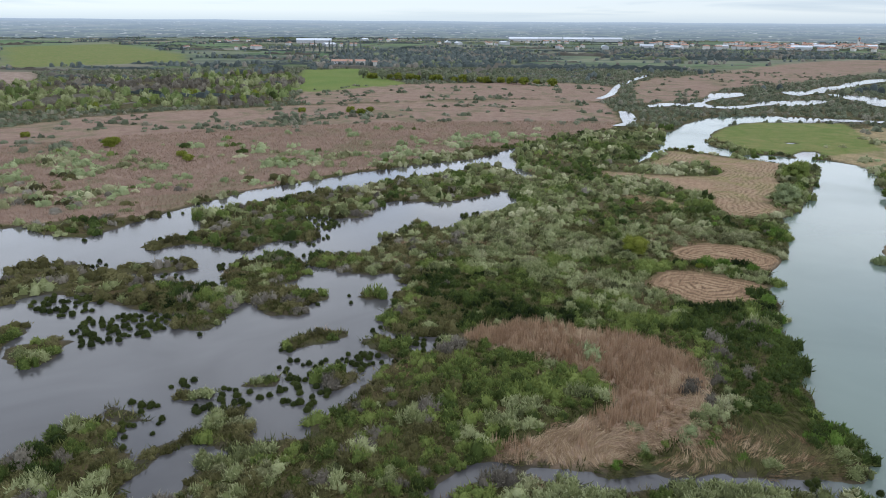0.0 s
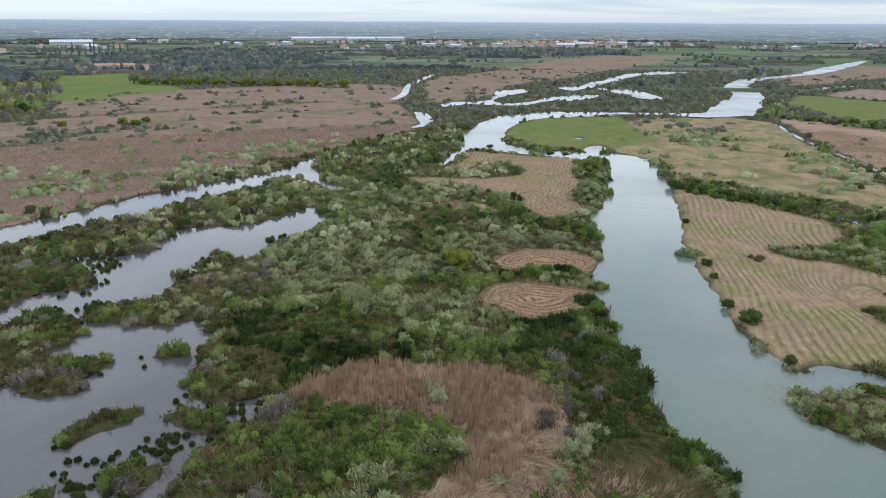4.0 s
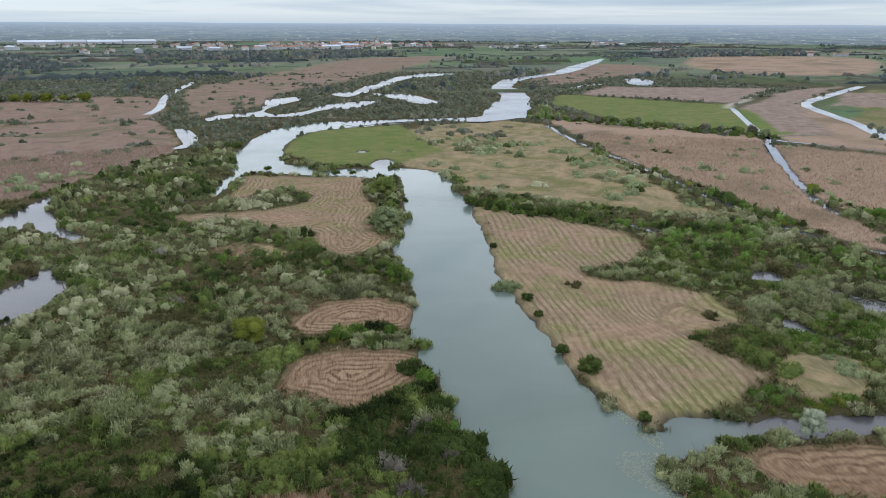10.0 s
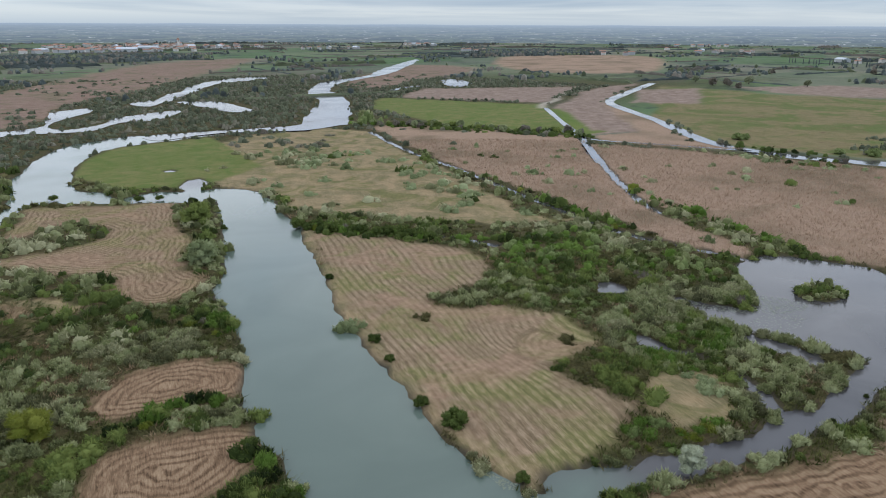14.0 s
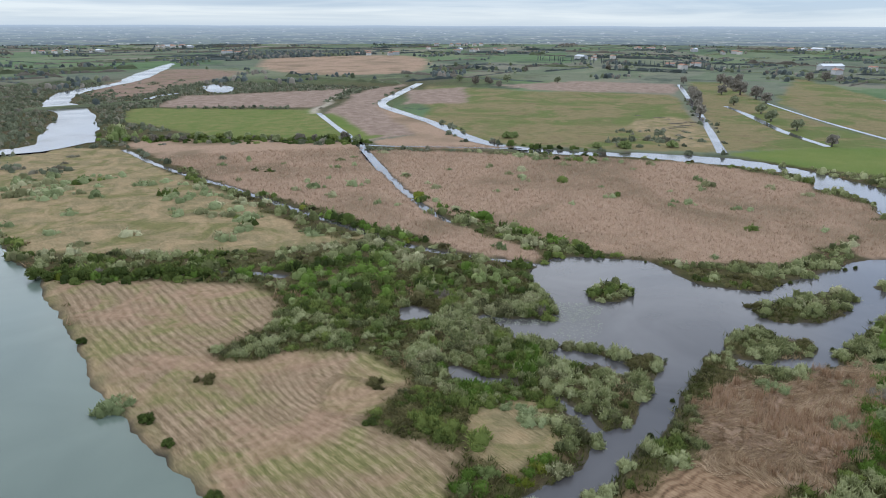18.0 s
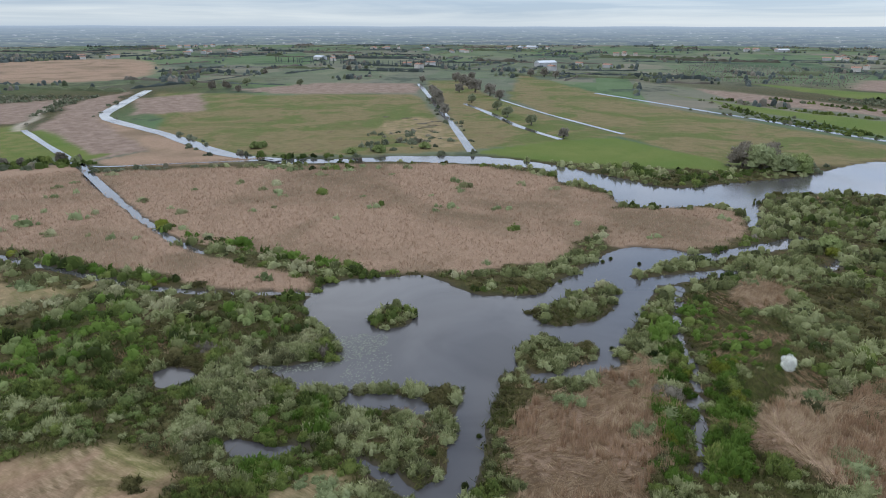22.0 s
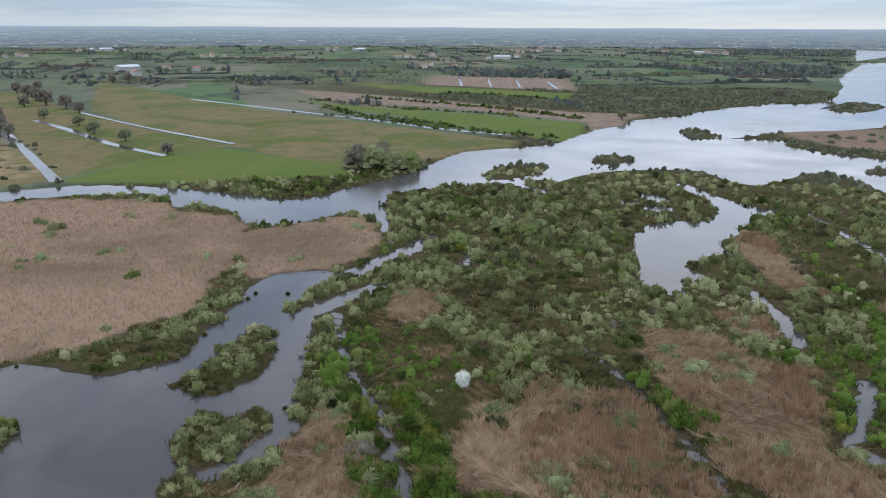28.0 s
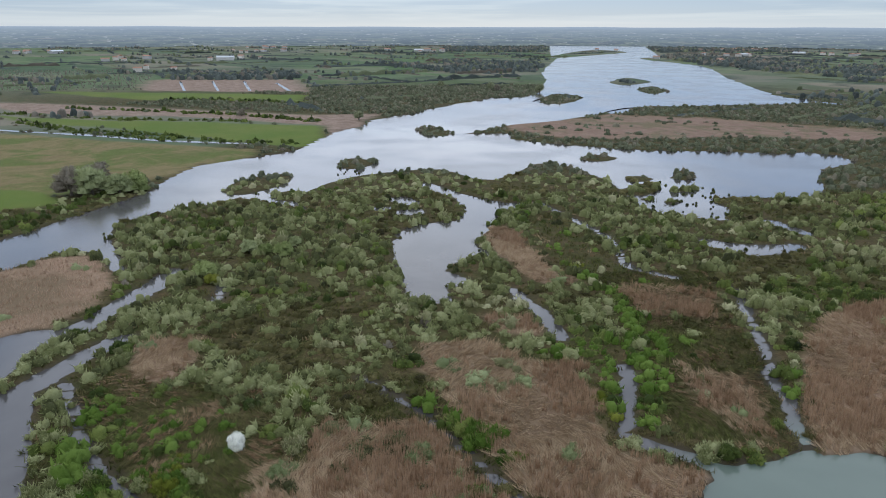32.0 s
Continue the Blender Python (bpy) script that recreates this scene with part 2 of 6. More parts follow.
gt.links.new(gpos, strips.inputs["Vector"])
gt.links.new(strips.outputs[0], n_field.inputs["Vector"])
n_blade = fuzz(gt, gpos, 4.5, 4.0, 0.7)
n_tuft = arith(gt, "MULTIPLY_ADD", n_blade, 0.5, arith(gt, "MULTIPLY", n_fine, 0.5))
marsh = mix(gt, ramp(gt, n_mid, [(0.35, (0, 0, 0)), (0.65, (1, 1, 1))]), ramp(gt, n_tuft, [(0.35, (0.013, 0.016, 0.005)), (0.65, (0.068, 0.073, 0.022))]),
            ramp(gt, n_tuft, [(0.35, (0.022, 0.015, 0.007)), (0.65, (0.115, 0.085, 0.042))]))
field_v = gt.nodes.new("ShaderNodeSeparateColor")
gt.links.new(n_field.outputs["Color"], field_v.inputs[0])
fields = ramp(gt, field_v.outputs["Red"], [(0.0, (0.030, 0.072, 0.022)), (0.17, (0.068, 0.140, 0.034)), (0.34, (0.165, 0.135, 0.105)), (0.48, (0.040, 0.078, 0.034)), (0.62, (0.215, 0.160, 0.130)), (0.74, (0.046, 0.120, 0.020)), (0.88, (0.125, 0.130, 0.085)), (1.0, (0.033, 0.055, 0.042))])
n_field_b = node(gt, "ShaderNodeTexVoronoi", Scale=0.0095)
n_field_b.distance = "CHEBYCHEV"
gt.links.new(strips.outputs[0], n_field_b.inputs["Vector"])
plot_v = gt.nodes.new("ShaderNodeSeparateColor")
gt.links.new(n_field_b.outputs["Color"], plot_v.inputs[0])
plots = ramp(gt, plot_v.outputs["Green"], [(0.0, (0.030, 0.055, 0.033)), (0.3, (0.085, 0.125, 0.055)), (0.5, (0.19, 0.155, 0.125)), (0.7, (0.050, 0.085, 0.045)), (1.0, (0.12, 0.13, 0.085))])
fields = mix(gt, 0.45, fields, plots)
fields = mix(gt, 0.22, fields, ramp(gt, n_big, [(0.3, (0.045, 0.06, 0.045)), (0.7, (0.19, 0.185, 0.14))]))
fields = mix(gt, ramp(gt, fuzz(gt, gpos, 0.011, 4.0, 0.7), [(0.56, (0, 0, 0)), (0.62, (0.7, 0.7, 0.7))]), fields, (0.035, 0.048, 0.036))
reed_c = mix(gt, n_mid, ramp(gt, n_tuft, [(0.35, (0.165, 0.106, 0.070)), (0.65, (0.315, 0.211, 0.147))]),
             ramp(gt, n_tuft, [(0.35, (0.20, 0.133, 0.086)), (0.65, (0.345, 0.242, 0.166))]))
reed_c = mix(gt, ramp(gt, n_big, [(0.46, (0, 0, 0)), (0.66, (0.7, 0.7, 0.7))]), reed_c, (0.105, 0.08, 0.045))
old_at = gt.nodes.new("ShaderNodeAttribute")
old_at.attribute_name = "old_reed"
old_c = mix(gt, ramp(gt, n_mid, [(0.4, (0, 0, 0)), (0.6, (1, 1, 1))]), ramp(gt, n_tuft, [(0.35, (0.115, 0.072, 0.052)), (0.65, (0.215, 0.142, 0.105))]), ramp(gt, n_tuft, [(0.35, (0.14, 0.092, 0.068)), (0.65, (0.26, 0.178, 0.132))]))
old_c = mix(gt, ramp(gt, fuzz(gt, gpos, 0.03, 5.0, 0.65, 1.2), [(0.5, (0, 0, 0)), (0.6, (0.75, 0.75, 0.75))]), old_c, ramp(gt, n_tuft, [(0.35, (0.075, 0.072, 0.036)), (0.65, (0.15, 0.125, 0.07))]))
reed_c = mix(gt, old_at.outputs["Fac"], reed_c, old_c)
ring_at = gt.nodes.new("ShaderNodeAttribute")
ring_at.attribute_name = "ring_hay"
pace = arith(gt, "MULTIPLY_ADD", arith(gt, "GREATER_THAN", ring_at.outputs["Fac"], 0.1), 0.4, 3.5)
wave = arith(gt, "SINE", arith(gt, "ADD", arith(gt, "MULTIPLY", rows_at.outputs["Fac"], pace), arith(gt, "MULTIPLY", n_mid, 1.8)))
n_hay = fuzz(gt, gpos, 0.55, 5.0, 0.7, 0.5)
lay = gt.nodes.new("ShaderNodeMapping")
lay.inputs["Rotation"].default_value = (0, 0, 0.484)
gt.links.new(gpos, lay.inputs["Vector"])
n_straw = fuzz(gt, lay.outputs[0], 1.0, 5.0, 0.8, 0.6, (4.0, 0.5, 1.0))
strength = ramp(gt, fuzz(gt, gpos, 0.09, 3.0, 0.6), [(0.36, (0.045, 0.045, 0.045)), (0.64, (0.15, 0.15, 0.15))])
crest = arith(gt, "SMOOTH_MIN", arith(gt, "ADD", wave, 0.45), 0.75, 0.4)
hay_row = arith(gt, "ADD", arith(gt, "MULTIPLY", crest, strength), arith(gt, "MULTIPLY_ADD", n_straw, 0.85, arith(gt, "MULTIPLY_ADD", n_hay, 0.3, -0.1)))
hay = ramp(gt, hay_row, [(0.28, (0.095, 0.068, 0.036)), (0.5, (0.19, 0.134, 0.081)), (0.76, (0.37, 0.272, 0.18))])
hay_green = ramp(gt, hay_row, [(0.28, (0.055, 0.08, 0.016)), (0.5, (0.135, 0.138, 0.042)), (0.76, (0.33, 0.262, 0.14))])
patch_g = fuzz(gt, gpos, 0.055, 3.0, 0.6, 1.0)
hay = mix(gt, ramp(gt, patch_g, [(0.46, (0, 0, 0)), (0.6, (0.62, 0.62, 0.62))]), hay, hay_green)
hay = mix(gt, ramp(gt, fuzz(gt, gpos, 0.045, 4.0, 0.65, 1.0), [(0.48, (0, 0, 0)), (0.6, (0.65, 0.65, 0.65))]), hay, ramp(gt, n_hay, [(0.3, (0.17, 0.1, 0.062)), (0.7, (0.33, 0.215, 0.145))]))
ring_hay = ramp(gt, hay_row, [(0.28, (0.052, 0.032, 0.017)), (0.46, (0.16, 0.098, 0.057)), (0.74, (0.32, 0.22, 0.135))])
hay = mix(gt, ring_at.outputs["Fac"], hay, ring_hay)
green = mix(gt, ramp(gt, n_mid, [(0.36, (0, 0, 0)), (0.64, (1, 1, 1))]), ramp(gt, n_tuft, [(0.32, (0.062, 0.09, 0.018)), (0.68, (0.108, 0.138, 0.034))]), ramp(gt, n_tuft, [(0.32, (0.105, 0.102, 0.032)), (0.68, (0.185, 0.166, 0.066))]))
green = mix(gt, ramp(gt, n_big, [(0.45, (0, 0, 0)), (0.7, (0.6, 0.6, 0.6))]), green, (0.082, 0.112, 0.024))
n_patch = fuzz(gt, gpos, 0.05, 5.0, 0.7, 1.2)
dry = mix(gt, ramp(gt, n_mid, [(0.42, (0, 0, 0)), (0.58, (1, 1, 1))]), ramp(gt, n_straw, [(0.3, (0.088, 0.075, 0.034)), (0.7, (0.24, 0.19, 0.105))]), ramp(gt, n_straw, [(0.3, (0.15, 0.105, 0.052)), (0.7, (0.34, 0.25, 0.145))]))
dry = mix(gt, ramp(gt, n_patch, [(0.5, (0, 0, 0)), (0.62, (0.75, 0.75, 0.75))]), dry, ramp(gt, n_tuft, [(0.35, (0.05, 0.062, 0.016)), (0.65, (0.15, 0.145, 0.05))]))
n_lea = fuzz(gt, gpos, 0.02, 6.0, 0.68, 0.9)
past = mix(gt, ramp(gt, n_lea, [(0.44, (0, 0, 0)), (0.54, (1, 1, 1))]), ramp(gt, n_tuft, [(0.3, (0.066, 0.086, 0.021)), (0.7, (0.115, 0.132, 0.042))]), ramp(gt, n_tuft, [(0.3, (0.122, 0.096, 0.044)), (0.7, (0.20, 0.158, 0.080))]))
past = mix(gt, ramp(gt, n_mid, [(0.45, (0, 0, 0)), (0.62, (0.35, 0.35, 0.35))]), past, (0.075, 0.082, 0.024))
past = mix(gt, ramp(gt, fuzz(gt, gpos, 0.022, 5.0, 0.7, 1.5), [(0.56, (0, 0, 0)), (0.66, (0.7, 0.7, 0.7))]), past, ramp(gt, n_mid, [(0.4, (0.10, 0.072, 0.036)), (0.6, (0.19, 0.142, 0.076))]))
brown = mix(gt, ramp(gt, n_mid, [(0.38, (0, 0, 0)), (0.62, (1, 1, 1))]), ramp(gt, n_tuft, [(0.35, (0.125, 0.085, 0.062)), (0.65, (0.20, 0.142, 0.108))]), ramp(gt, n_tuft, [(0.35, (0.18, 0.128, 0.098)), (0.65, (0.30, 0.222, 0.176))]))
mud = (0.05, 0.042, 0.03)
c = mix(gt, split_b.outputs["Blue"], marsh, fields)
c = mix(gt, split_b.outputs["Red"], c, past)
c = mix(gt, split_b.outputs["Green"], c, brown)
c = mix(gt, split_a.outputs["Red"], c, reed_c)
c = mix(gt, cover_a.outputs["Alpha"], c, dry)
c = mix(gt, split_a.outputs["Blue"], c, green)
lush_at = gt.nodes.new("ShaderNodeAttribute")
lush_at.attribute_name = "lush"
lush = mix(gt, n_mid, ramp(gt, n_tuft, [(0.3, (0.062, 0.092, 0.017)), (0.7, (0.100, 0.138, 0.030))]), ramp(gt, n_big, [(0.35, (0.085, 0.124, 0.026)), (0.7, (0.145, 0.15, 0.045))]))
c = mix(gt, lush_at.outputs["Fac"], c, lush)
track_at = gt.nodes.new("ShaderNodeAttribute")
track_at.attribute_name = "track"
c = mix(gt, track_at.outputs["Fac"], c, ramp(gt, n_fine, [(0.3, (0.26, 0.22, 0.17)), (0.7, (0.40, 0.35, 0.28))]))
c = mix(gt, split_a.outputs["Green"], c, hay)
c = mix(gt, cover_b.outputs["Alpha"], c, mud)
gt.links.new(c, gb.inputs["Base Color"])
gbump = node(gt, "ShaderNodeBump", Strength=0.7, Distance=0.25)
gt.links.new(arith(gt, "MULTIPLY_ADD", arith(gt, "MULTIPLY", wave, split_a.outputs["Green"]), 0.25, n_fine), gbump.inputs["Height"])
gt.links.new(gbump.outputs[0], gb.inputs["Normal"])

# ---- the plan: outlines in metres, smoothed where they are used ----
AREAS = []


def area(kind, outline, width=0.0):
    AREAS.append((kind, np.array(outline, float).reshape(-1, 2), width))


area("river", [(67, 124), (69, 133), (72, 141), (73, 147), (77, 154), (87, 169), (96, 190), (100, 199), (109, 208), (129, 239), (153, 281), (159, 292), (167, 280), (163, 260), (152, 240), (149, 228), (137, 211), (125, 189), (110, 167), (102, 151), (97, 139), (93, 129), (87, 118), (85, 110), (84, 102)])  # river main
area("river", [(57, 95), (60, 105), (62, 117), (68, 132), (71, 142), (95, 140), (88, 120), (82, 112), (82, 107), (84, 100), (91, 95), (89, 93), (84, 95), (79, 93), (76, 89), (75, 84)])  # river low
area("river", [(148, 274), (134, 288), (125, 296), (119, 304), (109, 313), (105, 318), (97, 310), (87, 295), (76, 282), (79, 288), (93, 313), (104, 335), (111, 359), (123, 377), (137, 401), (164, 432), (194, 441), (215, 435), (204, 414), (180, 411), (158, 394), (139, 367), (131, 348), (124, 326), (129, 316), (128, 303), (142, 303), (151, 294), (162, 290)])  # bend w
area("water", [(155, 308), (164, 314), (165, 307), (155, 294), (150, 295)])  # bend pool
area("water", [(164, 336), (167, 338), (168, 335), (166, 333)])  # meadow pool
area("river", [(103, -24), (103, -29), (102, -34), (96, -42), (94, -46), (94, -50), (91, -45), (86, -46), (83, -48), (77, -50), (76, -28), (98, -10)])  # river end
area("water", [(56, 79), (57, 86), (68, 96), (73, 86), (73, 71), (67, 60), (49, 60)])  # river under
area("chan", [(-2, 71), (1, 73), (6, 76), (15, 75), (22, 73), (36, 74), (43, 73), (54, 72)], 2.5)  # brook
area("chan", [(83, 95), (90, 94), (89, 98), (96, 92), (102, 88), (112, 83), (119, 79), (127, 78), (130, 76), (131, 74), (142, 73), (155, 71), (161, 70)], 5)  # inlet
area("chan", [(136, 89), (133, 85), (129, 81)], 2)  # inlet branch
area("water", [(196, 111), (204, 110), (213, 107), (217, 97), (219, 82), (207, 72), (205, 57), (216, 49), (229, 38), (242, 29), (246, 22), (241, 9), (231, 18), (220, 30), (216, 27), (204, 31), (190, 37), (180, 42), (174, 43), (168, 48), (165, 56), (165, 60), (167, 63), (164, 67), (155, 71), (159, 75), (159, 85), (158, 96), (159, 104), (166, 109), (171, 99), (182, 102)])  # lake
area("chan", [(177, 44), (188, 39), (203, 32), (215, 25), (220, 15), (224, 1)], 5)  # lake arm
area("chan", [(165, 59), (167, 52), (171, 46)], 6)  # lake arm b
area("chan", [(213, 19), (199, 23), (187, 27), (174, 29), (161, 31), (149, 35), (140, 37), (134, 38)], 2.0)  # hedge ditch
area("chan", [(239, 16), (236, 7), (242, -6), (247, -18), (255, -31)], 6)  # lake link
area("chan", [(153, 93), (154, 85), (152, 80)], 5)  # lake pool
area("water", [(142, 111), (141, 107), (140, 102), (140, 97), (137, 100), (135, 105), (137, 109)])  # pool a
area("water", [(165, 132), (165, 125), (159, 124), (158, 129)])  # pool b
area("chan", [(165, 113), (166, 108), (163, 101), (162, 97)], 3)  # pool c
area("land", [(189, 94), (195, 92), (198, 87), (191, 84), (185, 88), (185, 92)])  # islet a
area("land", [(194, 58), (198, 54), (206, 47), (213, 40), (213, 35), (201, 37), (192, 42), (189, 46), (187, 53), (190, 57)])  # islet b
area("land", [(175, 63), (181, 59), (182, 54), (178, 52), (179, 48), (174, 46), (170, 48), (166, 55), (165, 61), (171, 63)])  # islet c
area("ribbon", [(764, 390), (625, 354), (551, 331), (504, 291), (464, 251), (398, 194), (382, 162)], 8)  # north river w
area("chan", [(382, 162), (385, 131), (386, 98), (383, 64), (375, 43)], 9)  # north river m
area("water", [(377, 163), (377, 142), (381, 121), (387, 92), (384, 68), (376, 46), (355, 32), (337, 32), (337, 23), (317, 14), (302, 15), (293, 3), (299, -21), (285, -25), (268, -20), (269, -24), (308, -40), (320, -58), (317, -86), (323, -106), (381, -162), (371, -105), (352, -77), (338, -42), (327, -13), (343, 2), (359, 16), (381, 35), (398, 67), (396, 109), (387, 133), (388, 165)])  # north river
area("water", [(352, -296), (317, -300), (279, -302), (236, -311), (197, -335), (170, -347), (156, -363), (134, -348), (139, -326), (141, -298), (132, -259), (140, -239), (163, -220), (154, -204), (147, -194), (150, -186), (170, -181), (183, -187), (205, -214), (224, -231), (258, -241), (255, -190), (289, -196), (308, -164), (308, -140), (297, -111), (275, -103), (290, -102), (323, -97), (314, -86), (325, -66), (317, -46), (383, -117), (385, -186), (426, -281)])  # east lake s
area("land", [(332, -102), (345, -121), (341, -141), (324, -132), (318, -107), (323, -100)])  # isle a
area("land", [(310, -110), (309, -121), (297, -118), (295, -106)])  # isle b
area("land", [(342, -177), (344, -190), (328, -190), (321, -174), (327, -168)])  # isle c
area("land", [(386, -292), (385, -311), (358, -298), (356, -281)])  # isle d
area("land", [(421, -503), (441, -582), (404, -566), (389, -504)])  # isle e
area("land", [(397, -679), (406, -740), (371, -700), (364, -645)])  # isle f
area("land", [(465, -758), (487, -857), (434, -807), (434, -738)])  # isle g
area("land", [(967, -1518), (1082, -1946), (920, -1827), (887, -1588), (881, -1376)])  # isle h
area("land", [(201, -211), (198, -228), (190, -227), (187, -208), (195, -202)])  # isle i
area("land", [(197, -261), (191, -269), (184, -254), (189, -246)])  # isle j
area("land", [(252, -272), (245, -285), (235, -279), (242, -266)])  # isle k
area("water", [(225, -91), (233, -106), (231, -117), (226, -126), (233, -141), (249, -153), (272, -161), (273, -168), (248, -160), (233, -159), (225, -159), (217, -168), (220, -151), (217, -138), (209, -120), (205, -107), (194, -101), (186, -93), (192, -89), (192, -81), (185, -77), (186, -68), (180, -63), (182, -59), (189, -58), (202, -68), (213, -78)])  # east pond
area("water", [(269, -133), (264, -142), (252, -138), (256, -129), (262, -132)])  # mud pool
area("water", [(251, -122), (247, -130), (242, -126), (246, -118)])  # mud pool b
area("water", [(262, -119), (258, -125), (254, -119)])  # mud pool c
area("tussocks", [(272, -128), (268, -145), (248, -140), (240, -122), (258, -114)])  # mud tussocks
area("chan", [(171, -79), (165, -74), (158, -70), (151, -64), (147, -60)], 3)  # rill a
area("chan", [(216, -167), (188, -149), (176, -142), (166, -130), (161, -123), (154, -115), (141, -115)], 2.5)  # rill b
area("chan", [(129, -118), (124, -114), (120, -104), (113, -90), (109, -81), (104, -67), (101, -64), (98, -56), (94, -48)], 2.2)  # rill c
area("chan", [(130, -56), (126, -50), (124, -44), (120, -34), (118, -32)], 2.8)  # rill d
area("chan", [(118, -32), (112, -32), (106, -33), (102, -31)], 3)  # rill e
area("chan", [(169, -19), (163, -18), (155, -17), (149, -16), (142, -13), (134, -10), (129, -8), (122, -5)], 1.3)  # rill f
area("chan", [(147, -156), (136, -157), (122, -168)], 4)  # rill g
area("chan", [(137, -194), (128, -189), (122, -185)], 4)  # rill h
area("chan", [(237, -35), (226, -25)], 2)  # rill i
area("water", [(-137, 174), (-120, 182), (-115, 184), (-109, 179), (-95, 174), (-89, 182), (-86, 192), (-77, 208), (-64, 230), (-44, 248), (-27, 264), (-6, 279), (15, 292), (26, 309), (32, 318), (29, 299), (29, 275), (32, 256), (25, 246), (22, 235), (23, 222), (22, 211), (16, 202), (6, 196), (2, 184), (-2, 184), (-5, 191), (-9, 191), (-12, 182), (-16, 177), (-17, 165), (-23, 163), (-32, 160), (-45, 136), (-80, 135), (-101, 123)])  # lagoon far
area("water", [(-105, 129), (-80, 135), (-45, 136), (-32, 162), (-30, 153), (-17, 148), (-12, 148), (-7, 141), (-10, 135), (-11, 128), (-12, 122), (-9, 116), (2, 115), (4, 114), (1, 113), (-3, 109), (-8, 105), (-11, 100), (-13, 94), (-18, 87), (-19, 83), (-24, 82), (-28, 79), (-31, 76), (-32, 73), (-32, 69), (-37, 69), (-39, 73), (-39, 77), (-45, 83), (-50, 86), (-53, 84), (-54, 80), (-57, 77), (-66, 74)])  # lagoon near
area("land", [(-75, 165), (-75, 171), (-67, 180), (-69, 190), (-73, 199), (-66, 206), (-55, 217), (-42, 227), (-28, 236), (-18, 249), (3, 263), (19, 277), (29, 257), (30, 248), (20, 232), (8, 219), (-5, 215), (-15, 217), (-20, 211), (-21, 203), (-25, 195), (-37, 198), (-43, 193), (-35, 185), (-33, 177), (-35, 172), (-42, 173), (-50, 165), (-59, 168), (-65, 169), (-72, 164)])  # isl a
area("land", [(-97, 143), (-97, 151), (-96, 155), (-83, 153), (-79, 149), (-72, 151), (-63, 156), (-58, 156), (-57, 151), (-63, 148), (-71, 146), (-56, 142), (-46, 140), (-50, 150), (-47, 156), (-39, 160), (-33, 156), (-30, 148), (-34, 139), (-27, 137), (-23, 134), (-27, 131), (-27, 125), (-33, 124), (-36, 126), (-38, 130), (-41, 130), (-42, 126), (-42, 120), (-46, 117), (-52, 120), (-50, 125), (-55, 125), (-65, 129), (-74, 134), (-84, 134), (-88, 129)])  # isl b
area("land", [(-28, 110), (-28, 114), (-25, 117), (-18, 118), (-17, 115), (-22, 112), (-26, 110)])  # isl c
area("land", [(-15, 114), (-11, 115), (-9, 114), (-6, 111), (-7, 106), (-12, 110)])  # isl d
area("land", [(-74, 107), (-75, 110), (-69, 113), (-66, 113), (-65, 110), (-66, 103), (-71, 103)])  # isl e
area("land", [(-84, 112), (-82, 118), (-78, 119), (-75, 116), (-76, 112), (-78, 104)])  # isl e2
area("land", [(-39, 93), (-39, 95), (-37, 96), (-34, 95), (-35, 93)])  # isl f
area("land", [(-31, 98), (-28, 100), (-25, 100), (-26, 97), (-29, 96)])  # isl g
area("land", [(-20, 100), (-18, 102), (-13, 101), (-14, 97), (-17, 95)])  # isl h
area("land", [(-49, 89), (-48, 91), (-42, 88), (-41, 87), (-45, 86)])  # isl i
area("land", [(-33, 86), (-33, 89), (-30, 91), (-27, 86), (-25, 82), (-28, 80), (-33, 81), (-36, 79), (-38, 75), (-39, 76), (-38, 80), (-35, 83)])  # isl j
area("land", [(-18, 134), (-16, 137), (-13, 136), (-14, 133)])  # isl k
area("ribbon", [(116, 537), (134, 575), (161, 661), (222, 794)], 6)  # far a
area("ribbon", [(507, 535), (536, 549), (562, 550)], 7)  # far e
area("ribbon", [(478, 346), (420, 298), (369, 255), (330, 226), (306, 208), (290, 195)], 4.2)  # ditch a far
area("chan", [(345, 238), (305, 207)], 3.8)  # ditch a joint
area("chan", [(305, 207), (268, 178), (249, 162), (236, 148)], 2.3)  # ditch a
area("chan", [(303, 356), (270, 294), (252, 249), (236, 215), (219, 178), (209, 154), (206, 143)], 2.4)  # ditch b
area("chan", [(206, 143), (205, 133), (205, 123), (205, 111)], 2)  # ditch b2
area("chan", [(162, 198), (165, 191), (170, 178), (172, 168)], 1.8)  # ditch c
area("ribbon", [(863, 121), (654, 96), (520, 80), (408, 68)], 5)  # ditch d
area("ribbon", [(647, 70), (580, 52), (508, 36), (452, 16)], 5)  # ditch e
area("ribbon", [(683, 38), (575, 9), (474, -25)], 3)  # ditch f
area("ribbon", [(751, -59), (665, -92), (585, -121), (528, -143), (474, -159), (423, -185)], 5)  # ditch g
area("ribbon", [(369, 254), (362, 240), (372, 205), (382, 165)], 2.5)  # ditch h
area("mown", [(95, 299), (102, 310), (122, 292), (137, 283), (121, 253), (118, 239), (106, 224), (102, 212), (102, 205), (90, 198), (82, 203), (84, 214), (88, 225), (79, 237), (73, 251), (62, 255), (60, 263), (73, 260), (82, 256), (100, 257), (107, 267), (103, 279), (88, 278), (81, 277)])  # mown b
area("dry", [(63, 226), (74, 218), (72, 209), (66, 211), (63, 201), (61, 201), (63, 211), (58, 218)])  # mown f
area("mown", [(57, 168), (66, 172), (76, 169), (81, 159), (76, 152), (65, 154), (56, 162)])  # mown c
